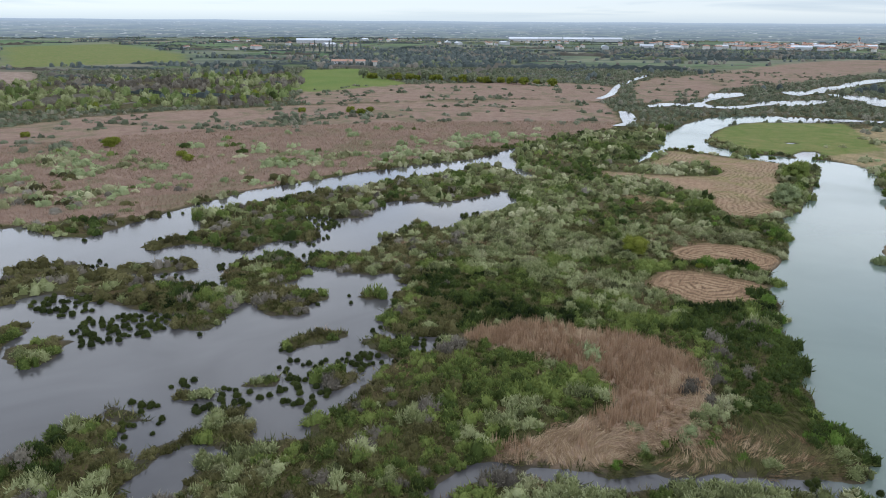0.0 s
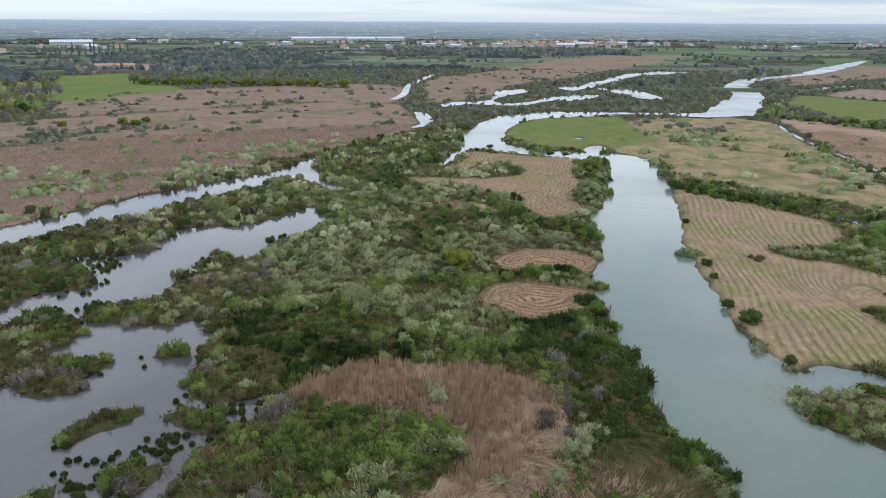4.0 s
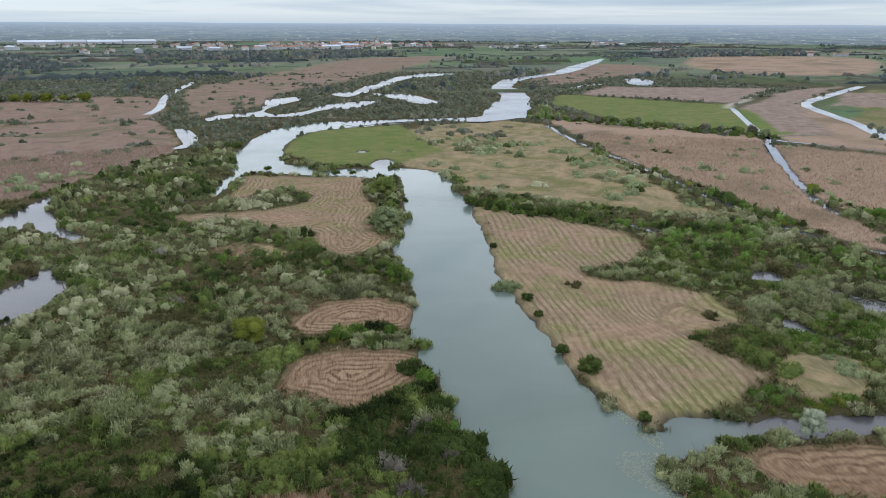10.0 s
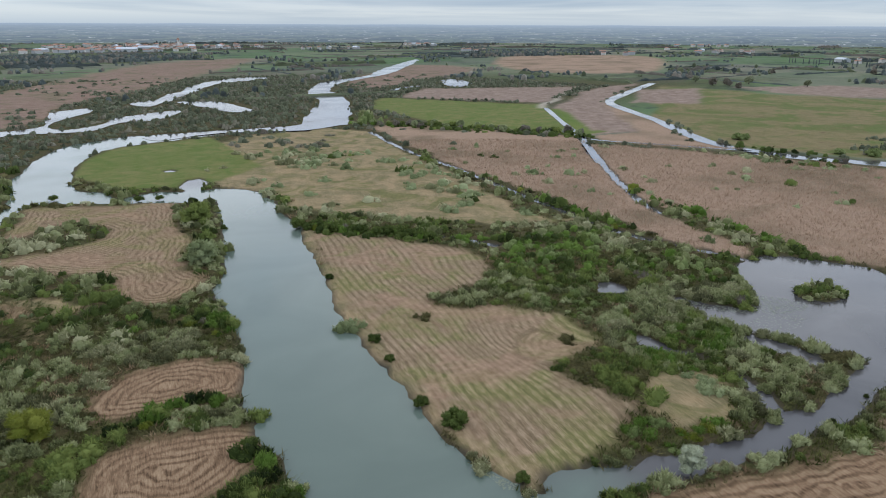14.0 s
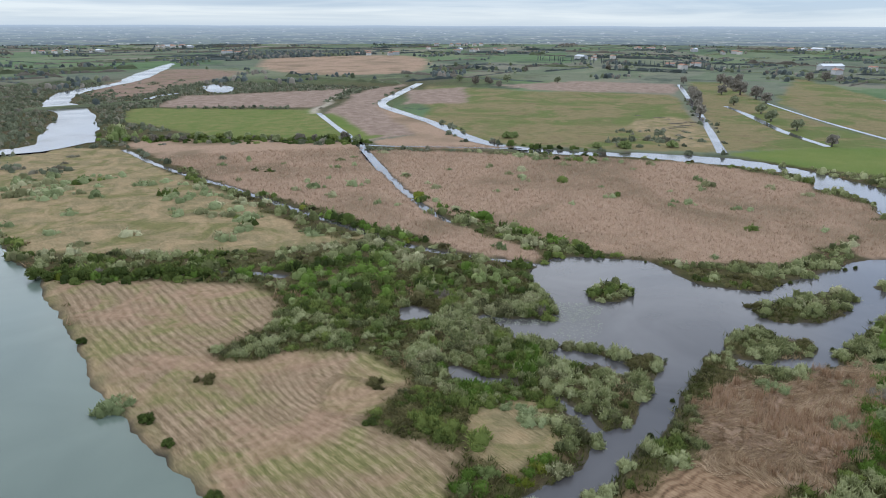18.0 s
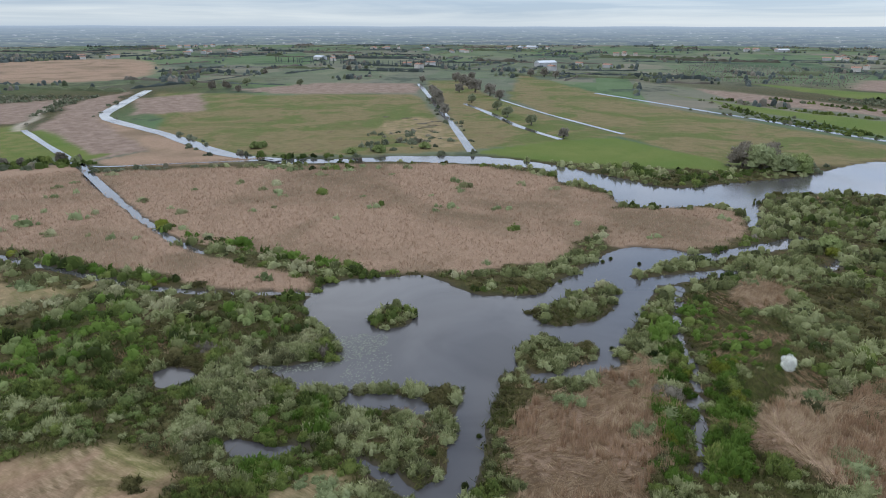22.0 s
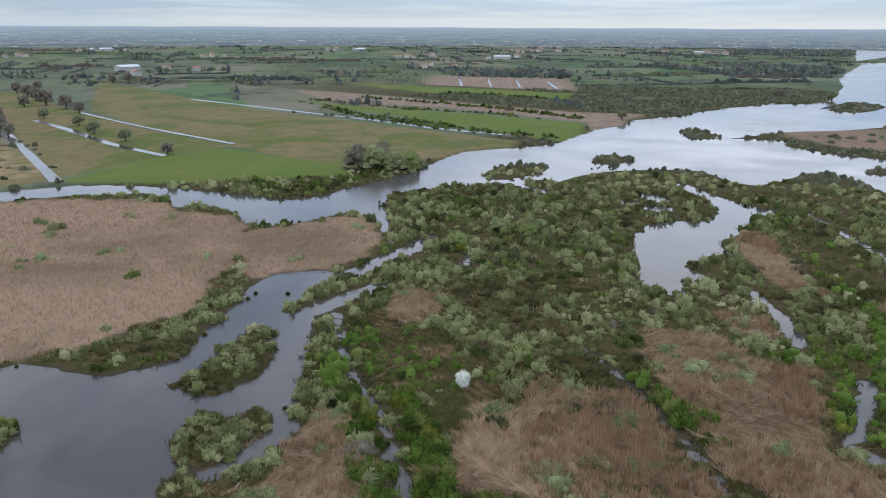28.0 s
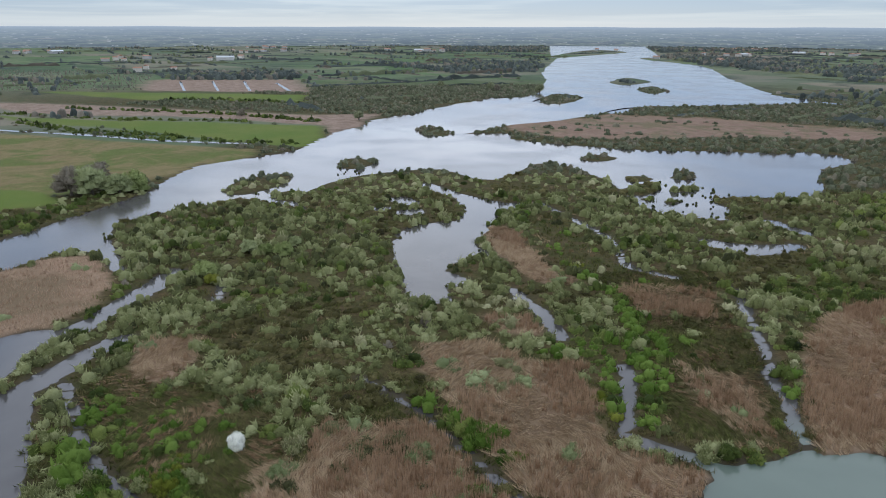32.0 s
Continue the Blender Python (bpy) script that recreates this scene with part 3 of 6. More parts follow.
area("mown", [(45, 144), (51, 151), (62, 148), (70, 141), (69, 134), (56, 130), (51, 131), (46, 139)])  # mown d
area("mown", [(90, 88), (97, 85), (108, 78), (121, 70), (130, 62), (124, 55), (110, 62), (100, 70), (89, 79)])  # mown e
area("dry", [(218, 385), (303, 372), (275, 311), (231, 223), (206, 180), (214, 164), (188, 183), (170, 223), (161, 242), (169, 268), (163, 302)])  # dry a
area("green", [(133, 354), (155, 388), (180, 409), (230, 405), (198, 315), (157, 297), (134, 318)])  # green a
area("reed", [(345, 236), (363, 174), (374, 80), (347, 36), (328, 31), (306, 15), (271, 24), (250, 38), (233, 45), (225, 61), (220, 84), (226, 108), (238, 135), (251, 161), (282, 188)])  # reed a
area("reed", [(318, 316), (344, 302), (350, 249), (316, 221), (243, 160), (210, 113), (208, 129), (223, 168), (236, 199), (263, 270)])  # reed b
area("reed", [(315, 365), (342, 352), (366, 262), (340, 233), (244, 160), (214, 110), (208, 132), (224, 169), (241, 211), (262, 259)])  # reed b2
area("reed", [(292, 20), (291, 4), (293, -19), (267, -19), (251, -6), (243, 10), (246, 28), (267, 28)])  # reed c
area("reed", [(-259, 325), (-229, 362), (-198, 422), (-108, 472), (47, 526), (109, 503), (96, 396), (61, 357), (30, 324), (3, 305), (-28, 267), (-57, 241), (-78, 212), (-87, 195), (-122, 185), (-145, 174)])  # reed d
area("oldreed", [(-259, 325), (-229, 362), (-198, 422), (-108, 472), (47, 526), (109, 503), (96, 396), (61, 357), (30, 324), (3, 305), (-28, 267), (-57, 241), (-78, 212), (-87, 195), (-122, 185), (-145, 174)])  # reed d
area("reed", [(-112, 571), (-56, 657), (139, 673), (113, 522), (39, 537), (-89, 490)])  # reed d2
area("oldreed", [(-112, 571), (-56, 657), (139, 673), (113, 522), (39, 537), (-89, 490)])  # reed d2
area("reed", [(150, 64), (157, 54), (170, 43), (171, 34), (146, 41), (126, 48), (124, 65)])  # reed h
area("reed", [(145, 552), (210, 743), (269, 796), (594, 1144), (801, 1169), (409, 771), (317, 684), (239, 624), (183, 530), (148, 511)])  # reed n
area("oldreed", [(145, 552), (210, 743), (269, 796), (594, 1144), (801, 1169), (409, 771), (317, 684), (239, 624), (183, 530), (148, 511)])  # reed n aged
area("reed", [(521, 618), (648, 709), (857, 829), (855, 699), (612, 605), (519, 563)])  # reed o
area("oldreed", [(521, 618), (648, 709), (857, 829), (855, 699), (612, 605), (519, 563)])  # reed o aged
area("reed", [(351, -353), (322, -426), (310, -460), (196, -487), (138, -478), (133, -436), (207, -391), (290, -324)])  # reed p
area("oldreed", [(351, -353), (322, -426), (310, -460), (196, -487), (138, -478), (133, -436), (207, -391), (290, -324)])  # reed p aged
area("tan", [(815, -173), (746, -212), (511, -301), (463, -346), (396, -227), (450, -270), (567, -237), (676, -171)])  # tan a
area("lush", [(408, 67), (445, 27), (463, -15), (387, -53), (360, -49), (374, 0), (384, 35)])  # green b
area("lush", [(753, -129), (659, -154), (451, -266), (391, -219), (391, -196), (535, -169)])  # green c
area("pasture", [(1045, -9), (679, -75), (404, -175), (383, -156), (376, -105), (374, -54), (461, -22), (682, 33)])  # past a
area("pasture", [(746, 371), (723, 246), (738, 117), (412, 69), (398, 123), (393, 167), (402, 230)])  # past b
area("pasture", [(924, 115), (914, 72), (659, 35), (468, -20), (443, 18), (416, 67)])  # past c
area("brown", [(775, 302), (876, 232), (871, 124), (748, 113), (733, 249)])  # brown a
area("brown", [(464, 483), (541, 527), (676, 431), (512, 370)])  # brown b
area("green", [(445, 490), (458, 477), (498, 361), (389, 273), (351, 316), (386, 442)])  # green d
area("brown", [(486, 344), (652, 404), (755, 403), (562, 339), (412, 236), (375, 254)])  # brown c
area("brown", [(675, 366), (739, 327), (587, 271), (562, 313)])  # brown d
area("reed", [(1254, 923), (1459, 717), (1000, 488), (856, 552), (908, 691)])  # reed q
area("lush", [(-164, 846), (-102, 886), (-35, 659), (-103, 571), (-130, 594)])  # green e
area("sward", [(62, 225), (70, 217), (61, 200), (57, 208)])  # sward e
area("sward", [(9, 81), (16, 76), (35, 80), (45, 89), (55, 82), (55, 77), (43, 74), (15, 74)])  # sward g
area("hedge", [(240, 226), (223, 181), (211, 146)], 4)  # hedge b
area("hedge", [(264, 172), (240, 136), (229, 116), (222, 98)], 4)  # hedge c
area("hedge", [(201, 19), (175, 22), (151, 29), (134, 36)], 7)  # hedge d
area("hedge", [(188, 30), (164, 34), (147, 38), (135, 42)], 6)  # hedge e
area("hedge", [(68, 135), (63, 118), (59, 103), (57, 92), (54, 82)], 8)  # hedge i
area("hedge", [(55, 156), (61, 155), (68, 153), (71, 152)], 4)  # hedge j
area("hedge", [(79, 192), (88, 187), (88, 177)], 9)  # hedge k
area("tussocks", [(-83, 129), (-80, 135), (-70, 134), (-67, 127), (-74, 122)])  # t1
area("tussocks", [(-68, 118), (-66, 123), (-58, 124), (-54, 124), (-51, 117), (-55, 114), (-62, 110)])  # t2
area("tussocks", [(-26, 96), (-20, 102), (-18, 96), (-20, 90), (-24, 92), (-28, 93)])  # t3
area("tussocks", [(-37, 90), (-35, 96), (-30, 96), (-28, 88), (-32, 85)])  # t4
area("tussocks", [(-46, 196), (-38, 199), (-29, 189), (-34, 182)])  # t5
area("tussocks", [(5, 191), (7, 197), (15, 196), (13, 188)])  # t6
area("tussocks", [(-54, 125), (-49, 128), (-44, 124), (-48, 121)])  # t7
area("tussocks", [(165, 132), (165, 125), (159, 124), (158, 129)])  # t8
area("wood", [(-161, 847), (-105, 908), (9, 898), (112, 1012), (158, 1384), (15, 1566), (-205, 1402)])  # wood a
area("wood", [(-309, 391), (-271, 432), (-221, 435), (-179, 461), (-117, 478), (-124, 651), (-190, 843), (-284, 742), (-359, 662), (-445, 570)])  # wood b
area("wood", [(9, 1038), (121, 1053), (161, 1255), (64, 1450), (16, 1547)])  # wood c
area("wood", [(260, 1331), (473, 1203), (654, 1213), (785, 1263), (771, 1400), (427, 1594)])  # wood d
area("wood", [(1133, 951), (1476, 812), (1633, 901), (1472, 1178)])  # wood e
area("wood", [(315, 386), (331, 367), (357, 392), (348, 417)])  # wood f
area("thick", [(242, 283), (252, 271), (235, 218), (222, 177), (213, 163), (207, 190), (209, 216), (223, 252)])  # thick a
area("thick", [(225, 391), (248, 384), (251, 324), (221, 298), (208, 313), (216, 348)])  # thick b
area("thick", [(227, 387), (252, 335), (252, 312), (230, 295), (207, 314), (206, 349)])  # thick c
area("hedge", [(325, 396), (331, 367), (349, 314), (369, 255)], 16)  # hedge n
area("hedge", [(392, 193), (390, 177), (391, 147), (386, 110)], 7)  # hedge o
area("hedge", [(636, -145), (519, -152), (478, -166)], 9)  # hedge p
area("hedge", [(370, 1), (341, -17), (351, -42), (363, -79)], 9)  # hedge q
area("hedge", [(766, -132), (611, -187), (507, -248)], 6)  # hedge r
area("thick", [(-203, 319), (-167, 310), (-125, 281), (-105, 264), (-88, 235), (-99, 222), (-106, 201), (-113, 191), (-132, 234), (-169, 285)])  # thick d
area("thick", [(-202, 397), (-147, 377), (-73, 403), (-69, 381), (-111, 358), (-171, 361)])  # thick e
area("thick", [(-77, 309), (-40, 297), (-21, 304), (-31, 278), (-49, 266), (-66, 265)])  # thick f
area("dry", [(524, 127), (553, 99), (480, 78), (430, 74), (416, 93), (455, 107)])  # rough b
area("thick", [(467, 128), (488, 96), (443, 78), (413, 99), (415, 128)])  # thick g
area("lush", [(889, -256), (639, -419), (580, -367), (724, -283)])  # green f
area("hedge", [(755, -176), (655, -224), (560, -266), (471, -280)], 9)  # hedge s
area("hedge", [(734, -289), (650, -330), (576, -358)], 12)  # hedge t
area("hedge", [(573, -141), (507, -165), (446, -184), (407, -204)], 8)  # hedge u
area("brown", [(951, -430), (815, -556), (655, -440), (808, -332)])  # plot a
area("ribbon", [(896, -437), (770, -363)], 3)  # slot a
area("ribbon", [(865, -463), (743, -386)], 3)  # slot b
area("ribbon", [(835, -488), (716, -407)], 3)  # slot c
area("ribbon", [(781, -496), (684, -434)], 4)  # slot d
area("wood", [(1085, -534), (909, -645), (801, -554), (924, -439)])  # wood g
area("wood", [(1608, -1880), (1320, -2142), (1069, -1695), (1330, -1525)])  # wood h
area("wood", [(995, -1098), (791, -1149), (643, -905), (764, -803)])  # wood i
area("wood", [(1095, -2346), (675, -2728), (550, -2153), (906, -1900)])  # wood j
area("wood", [(317, -1392), (194, -1448), (156, -990), (239, -970)])  # wood k
area("wood", [(1065, -984), (768, -850), (711, -775), (989, -904)])  # wood l
area("wood", [(760, -1607), (424, -1588), (253, -1160), (250, -1039), (518, -1272)])  # wood m
area("green", [(-926, 1513), (-816, 1791), (-440, 1235), (-361, 1009), (-517, 838)])  # green g
area("brown", [(-518, 779), (-452, 786), (-355, 620), (-398, 594)])  # brown e
area("thick", [(-168, 262), (-162, 273), (-132, 245), (-109, 217), (-118, 194), (-124, 188)])  # thick h
area("thick", [(-27, 311), (-2, 336), (33, 359), (43, 347), (3, 308), (-20, 285)])  # thick i
area("thick", [(-102, 414), (-78, 429), (-59, 444), (-62, 412), (-89, 386)])  # thick j
area("tussocks", [(-27, 99), (-26, 105), (-20, 106), (-17, 100), (-18, 93), (-23, 92), (-26, 94)])  # t9
area("tussocks", [(-19, 108), (-14, 109), (-10, 105), (-13, 102), (-18, 104)])  # t10
area("thick", [(764, 390), (625, 354), (551, 331), (504, 291), (464, 251), (398, 194), (382, 162)], 13)  # bank a
area("thick", [(863, 121), (654, 96), (520, 80), (408, 68)], 9)  # bank b
area("thick", [(751, -59), (665, -92), (585, -121), (528, -143), (474, -159), (423, -185)], 8)  # bank c
area("thick", [(366, 160), (366, 140), (371, 120), (375, 92), (372, 68)], 20)  # bank d
area("thick", [(388, 165), (390, 122), (396, 92), (393, 68), (387, 45)], 9)  # bank e
area("tussocks", [(207, -206), (191, -237), (161, -229), (148, -186), (170, -172), (190, -181)])  # t11
area("tussocks", [(330, -164), (314, -167), (294, -162), (292, -145), (312, -147)])  # t13
area("river", [(57, 95), (56, 60), (64, 20), (74, -20), (77, -50), (90, -48), (103, -24), (98, -10), (90, 20), (84, 60), (75, 86)])

area("mownline", [(145, 216), (154, 201), (157, 187), (162, 173), (156, 160), (146, 154), (136, 155), (128, 157), (127, 149), (135, 141), (139, 130), (137, 121), (132, 115), (125, 117), (119, 117), (115, 112), (116, 105), (113, 99), (103, 97), (94, 98), (87, 103), (88, 112), (94, 126), (98, 138), (106, 153), (114, 168), (123, 183), (133, 199)])  # mown a
area("dry", [(128, 101), (134, 92), (121, 87), (114, 92), (119, 98)])  # mown patch
area("reed", [(4, 114), (12, 119), (22, 120), (31, 116), (37, 112), (42, 103), (37, 88), (30, 81), (23, 77), (15, 76), (10, 77), (9, 81), (16, 85), (23, 91), (26, 98), (21, 102), (15, 109)])  # reed e
area("reed", [(160, 14), (157, 9), (162, 0), (160, -6), (154, -7), (149, -11), (137, -8), (126, -5), (120, -1), (126, 12), (143, 31), (151, 25)])  # reed f
area("reed", [(167, -36), (159, -47), (144, -45), (138, -50), (129, -40), (122, -31), (117, -25), (104, -29), (102, -23), (112, -12), (122, -8), (132, -12), (143, -21), (152, -23), (161, -27)])  # reed g
area("reed", [(216, 0), (211, -8), (198, -1), (203, 8)])  # reed i
area("reed", [(212, -123), (202, -127), (176, -101), (161, -95), (167, -87), (181, -94), (194, -104)])  # reed j
area("reed", [(167, -59), (159, -66), (151, -58), (160, -53)])  # reed k
area("reed", [(151, -99), (132, -109), (124, -94), (135, -87), (145, -90)])  # reed l
area("reed", [(121, -62), (109, -62), (99, -49), (106, -46), (115, -51)])  # reed m
area("reed", [(104, -97), (93, -128), (76, -115), (74, -62), (85, -46), (92, -48), (99, -72)])  # reed r
area("sward", [(209, 18), (205, 8), (194, 10), (192, 0), (180, 8), (172, 3), (161, 10), (153, 21), (161, 27), (184, 25), (196, 23)])  # sward a
area("sward", [(178, -130), (155, -113), (137, -122), (129, -109), (109, -75), (103, -62), (96, -46), (103, -40), (112, -37), (119, -46), (128, -67), (140, -80), (156, -103)])  # sward b
area("sward", [(210, -148), (180, -134), (154, -105), (156, -94), (173, -106), (194, -126)])  # sward c
area("sward", [(58, 100), (62, 118), (66, 128), (68, 126), (63, 108), (59, 94), (56, 82), (50, 80), (46, 86), (52, 92)])  # sward d
area("hedge", [(186, -121), (165, -103), (144, -86), (131, -71)], 4)  # hedge f
area("hedge", [(146, -53), (137, -62), (129, -67)], 7)  # hedge g
area("hedge", [(128, -62), (122, -50), (118, -37)], 6)  # hedge h
area("hedge", [(135, -56), (127, -43), (122, -34)], 5)  # hedge l
area("hedge", [(107, -77), (101, -65), (96, -57)], 5)  # hedge m
area("hedge", [(151, -18), (145, -18), (138, -15), (131, -13)], 5)  # hedge v
area("hedge", [(146, 224), (149, 216), (152, 206), (158, 196), (163, 188)], 6)  # hedge a
area("hedge", [(168, 180), (176, 170), (189, 161), (203, 153)], 7)  # hedge w
area("thick", [(160, -33), (156, -38), (144, -39), (141, -32), (147, -28), (156, -29)])  # clump
area("sheet", [(215, 435), (283, 406), (306, 421), (345, 461), (401, 517), (421, 555), (463, 604), (526, 658), (579, 680), (639, 705), (771, 804), (990, 949), (947, 902), (713, 730), (623, 679), (549, 646), (493, 604), (461, 568), (421, 505), (322, 394), (308, 386), (280, 385), (243, 413), (204, 414)])  # bend n
area("water", [(318, -47), (310, -40), (383, -117), (385, -148), (385, -186), (395, -225), (426, -281), (443, -329), (455, -392), (465, -488), (462, -520), (330, -520), (329, -439), (350, -351), (350, -304), (352, -296), (317, -300)])  # east lake n
area("water", [(215, 437), (283, 408), (280, 383), (243, 411), (202, 412)])  # bend joint
area("sheet", [(456, -400), (465, -488), (457, -569), (567, -775), (646, -902), (871, -1346), (978, -1509), (1936, -3271), (1778, -3904), (1152, -2495), (747, -1618), (720, -1438), (513, -1226), (376, -935), (263, -712), (225, -683), (186, -650), (214, -652), (232, -625), (283, -566), (330, -505), (329, -439), (333, -405)])  # east lake far
area("sheet", [(141, 494), (155, 507), (175, 507), (192, 525), (216, 581), (249, 589), (223, 552), (191, 518), (188, 489), (219, 502), (234, 523), (277, 532), (279, 521), (247, 494), (226, 498), (198, 475), (180, 479), (160, 490), (138, 479)])  # far b
area("sheet", [(281, 601), (311, 615), (344, 654), (368, 672), (410, 720), (444, 752), (501, 778), (529, 764), (496, 735), (441, 723), (387, 670), (325, 608), (282, 571)])  # far c
area("sheet", [(311, 584), (329, 574), (336, 558), (323, 496), (304, 493), (307, 530)])  # far d
area("sheet", [(625, 576), (659, 586), (637, 543), (597, 516), (582, 524)])  # far f
area("sheet", [(111, 454), (119, 449), (109, 406), (100, 390), (92, 389), (103, 410)])  # far pond

area("dry", [(87, 104), (90, 117), (97, 137), (105, 153), (121, 182), (134, 206), (146, 222)], 7)  # field bank
area("thick", [(202, 20), (204, 10), (196, 12), (185, 13), (173, 6), (165, 11), (168, 22), (190, 24)])  # green sward
area("reed", [(374, 250), (412, 238), (480, 292), (540, 328), (500, 286), (464, 249), (398, 192), (384, 168), (366, 215)])  # reed bank
area("land", [(250, -262), (248, -275), (241, -280), (234, -278), (236, -265), (243, -260)])  # lake islet
area("land", [(194, -247), (193, -258), (189, -261), (184, -257), (185, -246), (189, -244)])  # lake islet
area("land", [(183, -221), (182, -228), (179, -230), (175, -229), (177, -222), (180, -219)])  # lake islet
area("land", [(187, -197), (186, -201), (184, -203), (182, -202), (182, -197), (185, -196)])  # lake islet
area("land", [(209, -230), (208, -239), (203, -242), (198, -240), (199, -231), (204, -228)])  # lake islet
area("land", [(177, -198), (177, -203), (175, -204), (173, -203), (173, -198), (175, -197)])  # lake islet
area("land", [(151, -189), (150, -197), (146, -200), (143, -198), (144, -190), (148, -188)])  # lake islet
area("land", [(203, -197), (202, -203), (199, -205), (196, -204), (196, -197), (200, -195)])  # lake islet
area("lush", [(475, 342), (380, 264), (372, 256), (400, 250), (395, 260), (484, 338)])  # track verge
area("track", [(478, 350), (491, 357), (571, 388), (688, 433)], 5)  # farm track
area("land", [(196, -80), (196, -97), (183, -96), (182, -84)])  # pond isle b
area("water", [(146, -151), (129, -150), (119, -165), (124, -170), (132, -157), (146, -156)])  # rill pool


def value_noise(x, y, seed=0):
    """Smooth noise of unit grain, from -1 to 1."""
    def lattice(i, j):
        h = np.sin(i * 127.1 + j * 311.7 + seed * 74.7) * 43758.5453
        return (h - np.floor(h)) * 2 - 1
    i, j = np.floor(x), np.floor(y)
    u, v = x - i, y - j
    u, v = u * u * (3 - 2 * u), v * v * (3 - 2 * v)
    a, b, c_, d = lattice(i, j), lattice(i + 1, j), lattice(i, j + 1), lattice(i + 1, j + 1)
    return (a * (1 - u) + b * u) * (1 - v) + (c_ * (1 - u) + d * u) * v


def smooth_line(p, closed, steps=4):
    """Catmull-Rom through the plan's corners."""
    n = len(p)
    out = []
    for k in range(n if closed else n - 1):
        if closed:
            a, b, c_, d = p[(k - 1) % n], p[k], p[(k + 1) % n], p[(k + 2) % n]
        else:
            a, b, c_, d = p[max(k - 1, 0)], p[k], p[k + 1], p[min(k + 2, n - 1)]
        for s in range(steps):
            u = s / steps
            out.append(0.5 * (2 * b + (c_ - a) * u + (2 * a - 5 * b + 4 * c_ - d) * u * u + (3 * b - a - 3 * c_ + d) * u ** 3))
    if not closed:
        out.append(p[-1])
    return np.array(out)


STRAIGHT = ("brown", "lush", "pasture", "tan", "green", "wood")
SHAPES = [(kind, p if kind in STRAIGHT else smooth_line(p, width == 0, 3), width) for kind, p, width in AREAS]


def depth_in(shape, x, y, reach):
    """How far inside a shape each place lies, negative outside; -reach where it is farther off."""
    kind, p, width = shape
    out = np.full(x.shape, -reach)
    pad = reach + width / 2
    near = np.nonzero((x > p[:, 0].min() - pad) & (x < p[:, 0].max() + pad) & (y > p[:, 1].min() - pad) & (y < p[:, 1].max() + pad))[0]
    if not len(near):
        return out
    px, py = x[near], y[near]
    best = np.full(len(near), 1e9)
    inside = np.zeros(len(near), bool)
    ends = np.roll(p, -1, 0) if width == 0 else p[1:]
    for (ax, ay), (bx, by) in zip(p, ends):
        ex, ey = bx - ax, by - ay
        u = np.clip(((px - ax) * ex + (py - ay) * ey) / (ex * ex + ey * ey + 1e-9), 0, 1)
        best = np.minimum(best, (px - ax - u * ex) ** 2 + (py - ay - u * ey) ** 2)
        if width == 0 and ay != by:
            inside ^= ((ay > py) != (by > py)) & (px < (bx - ax) * (py - ay) / (by - ay) + ax)
    best = np.sqrt(best)
    out[near] = np.maximum(np.where(inside, best, -best) if width == 0 else width / 2 - best, -reach)
    return out


def survey(x, y):
    """Depth of water and the covers at each place of the plan."""
    wx = x + 0.7 * value_noise(x / 3.1, y / 3.1, 1) + 0.5 * value_noise(x / 1.3, y / 1.3, 2)
    wy = y + 0.7 * value_noise(x / 3.1, y / 3.1, 3) + 0.5 * value_noise(x / 1.3, y / 1.3, 4)
    rove = 5.0 * np.clip((np.hypot(x - 80, y - 60) - 330) / 200, 0, 1)
    wx, wy = wx + rove * value_noise(x / 28, y / 28, 5), wy + rove * value_noise(x / 28, y / 28, 6)
    got = {k: np.full(x.shape, -14.0) for k in ("water", "land", "silt", "reed", "oldreed", "track", "mown", "mownline", "green", "lush", "dry", "pasture", "brown", "tan", "sward", "hedge", "ribbon", "sheet", "tussocks", "wood", "thick")}
    for s in SHAPES:
        k = {"chan": "water", "river": "water"}.get(s[0], s[0])
        if k not in got:
            continue
        d = depth_in(s, wx, wy, 14.0)
        got[k] = np.maximum(got[k], d)
        if s[0] == "river":
            got["silt"] = np.maximum(got["silt"], d)
    fray = 1.9 * value_noise(x / 6.5, y / 6.5, 9) + 1.3 * value_noise(x / 2.6, y / 2.6, 10)
    for k in ("reed", "sward", "thick", "dry"):
        got[k] = np.where(got[k] > -13, got[k] + fray, got[k])
    got["water"] = np.minimum(got["water"], -got["land"])
    got["ribbon"] = np.maximum(got["ribbon"], np.minimum(got["sheet"], -got["land"]))
    got["mown"] = np.maximum(got["mown"], got["mownline"])
    return got


def mask(d, soft=1.2):
    return np.clip(0.5 + d / soft, 0, 1)


def ground_height(x, y, water, ribbon=-14.0):
    lift = np.clip(-water / 1.6, 0, 1)
    z = np.where(water > 0, -np.minimum(water * 0.6, 1.2), 0.05 + 0.4 * lift)
    calm = np.clip(-np.asarray(ribbon) / 14.0, 0, 1)
    return z + np.where(water > 0, 0, calm * lift * (0.10 * value_noise(x / 2.3, y / 2.3, 7) + 0.12 * value_noise(x / 9, y / 9, 8)))


def spaced(lo, hi, step, grow, far):
    core = list(np.arange(lo, hi, step))
    a, d = [core[-1]], step
    while a[-1] < far:
        d = step + (a[-1] - hi) * grow
        a.append(a[-1] + max(d, step))
    b = [core[0]]
    while b[-1] > -far:
        d = step + (lo - b[-1]) * grow
        b.append(b[-1] - max(d, step))
    return np.array(b[:0:-1] + core + a[1:])


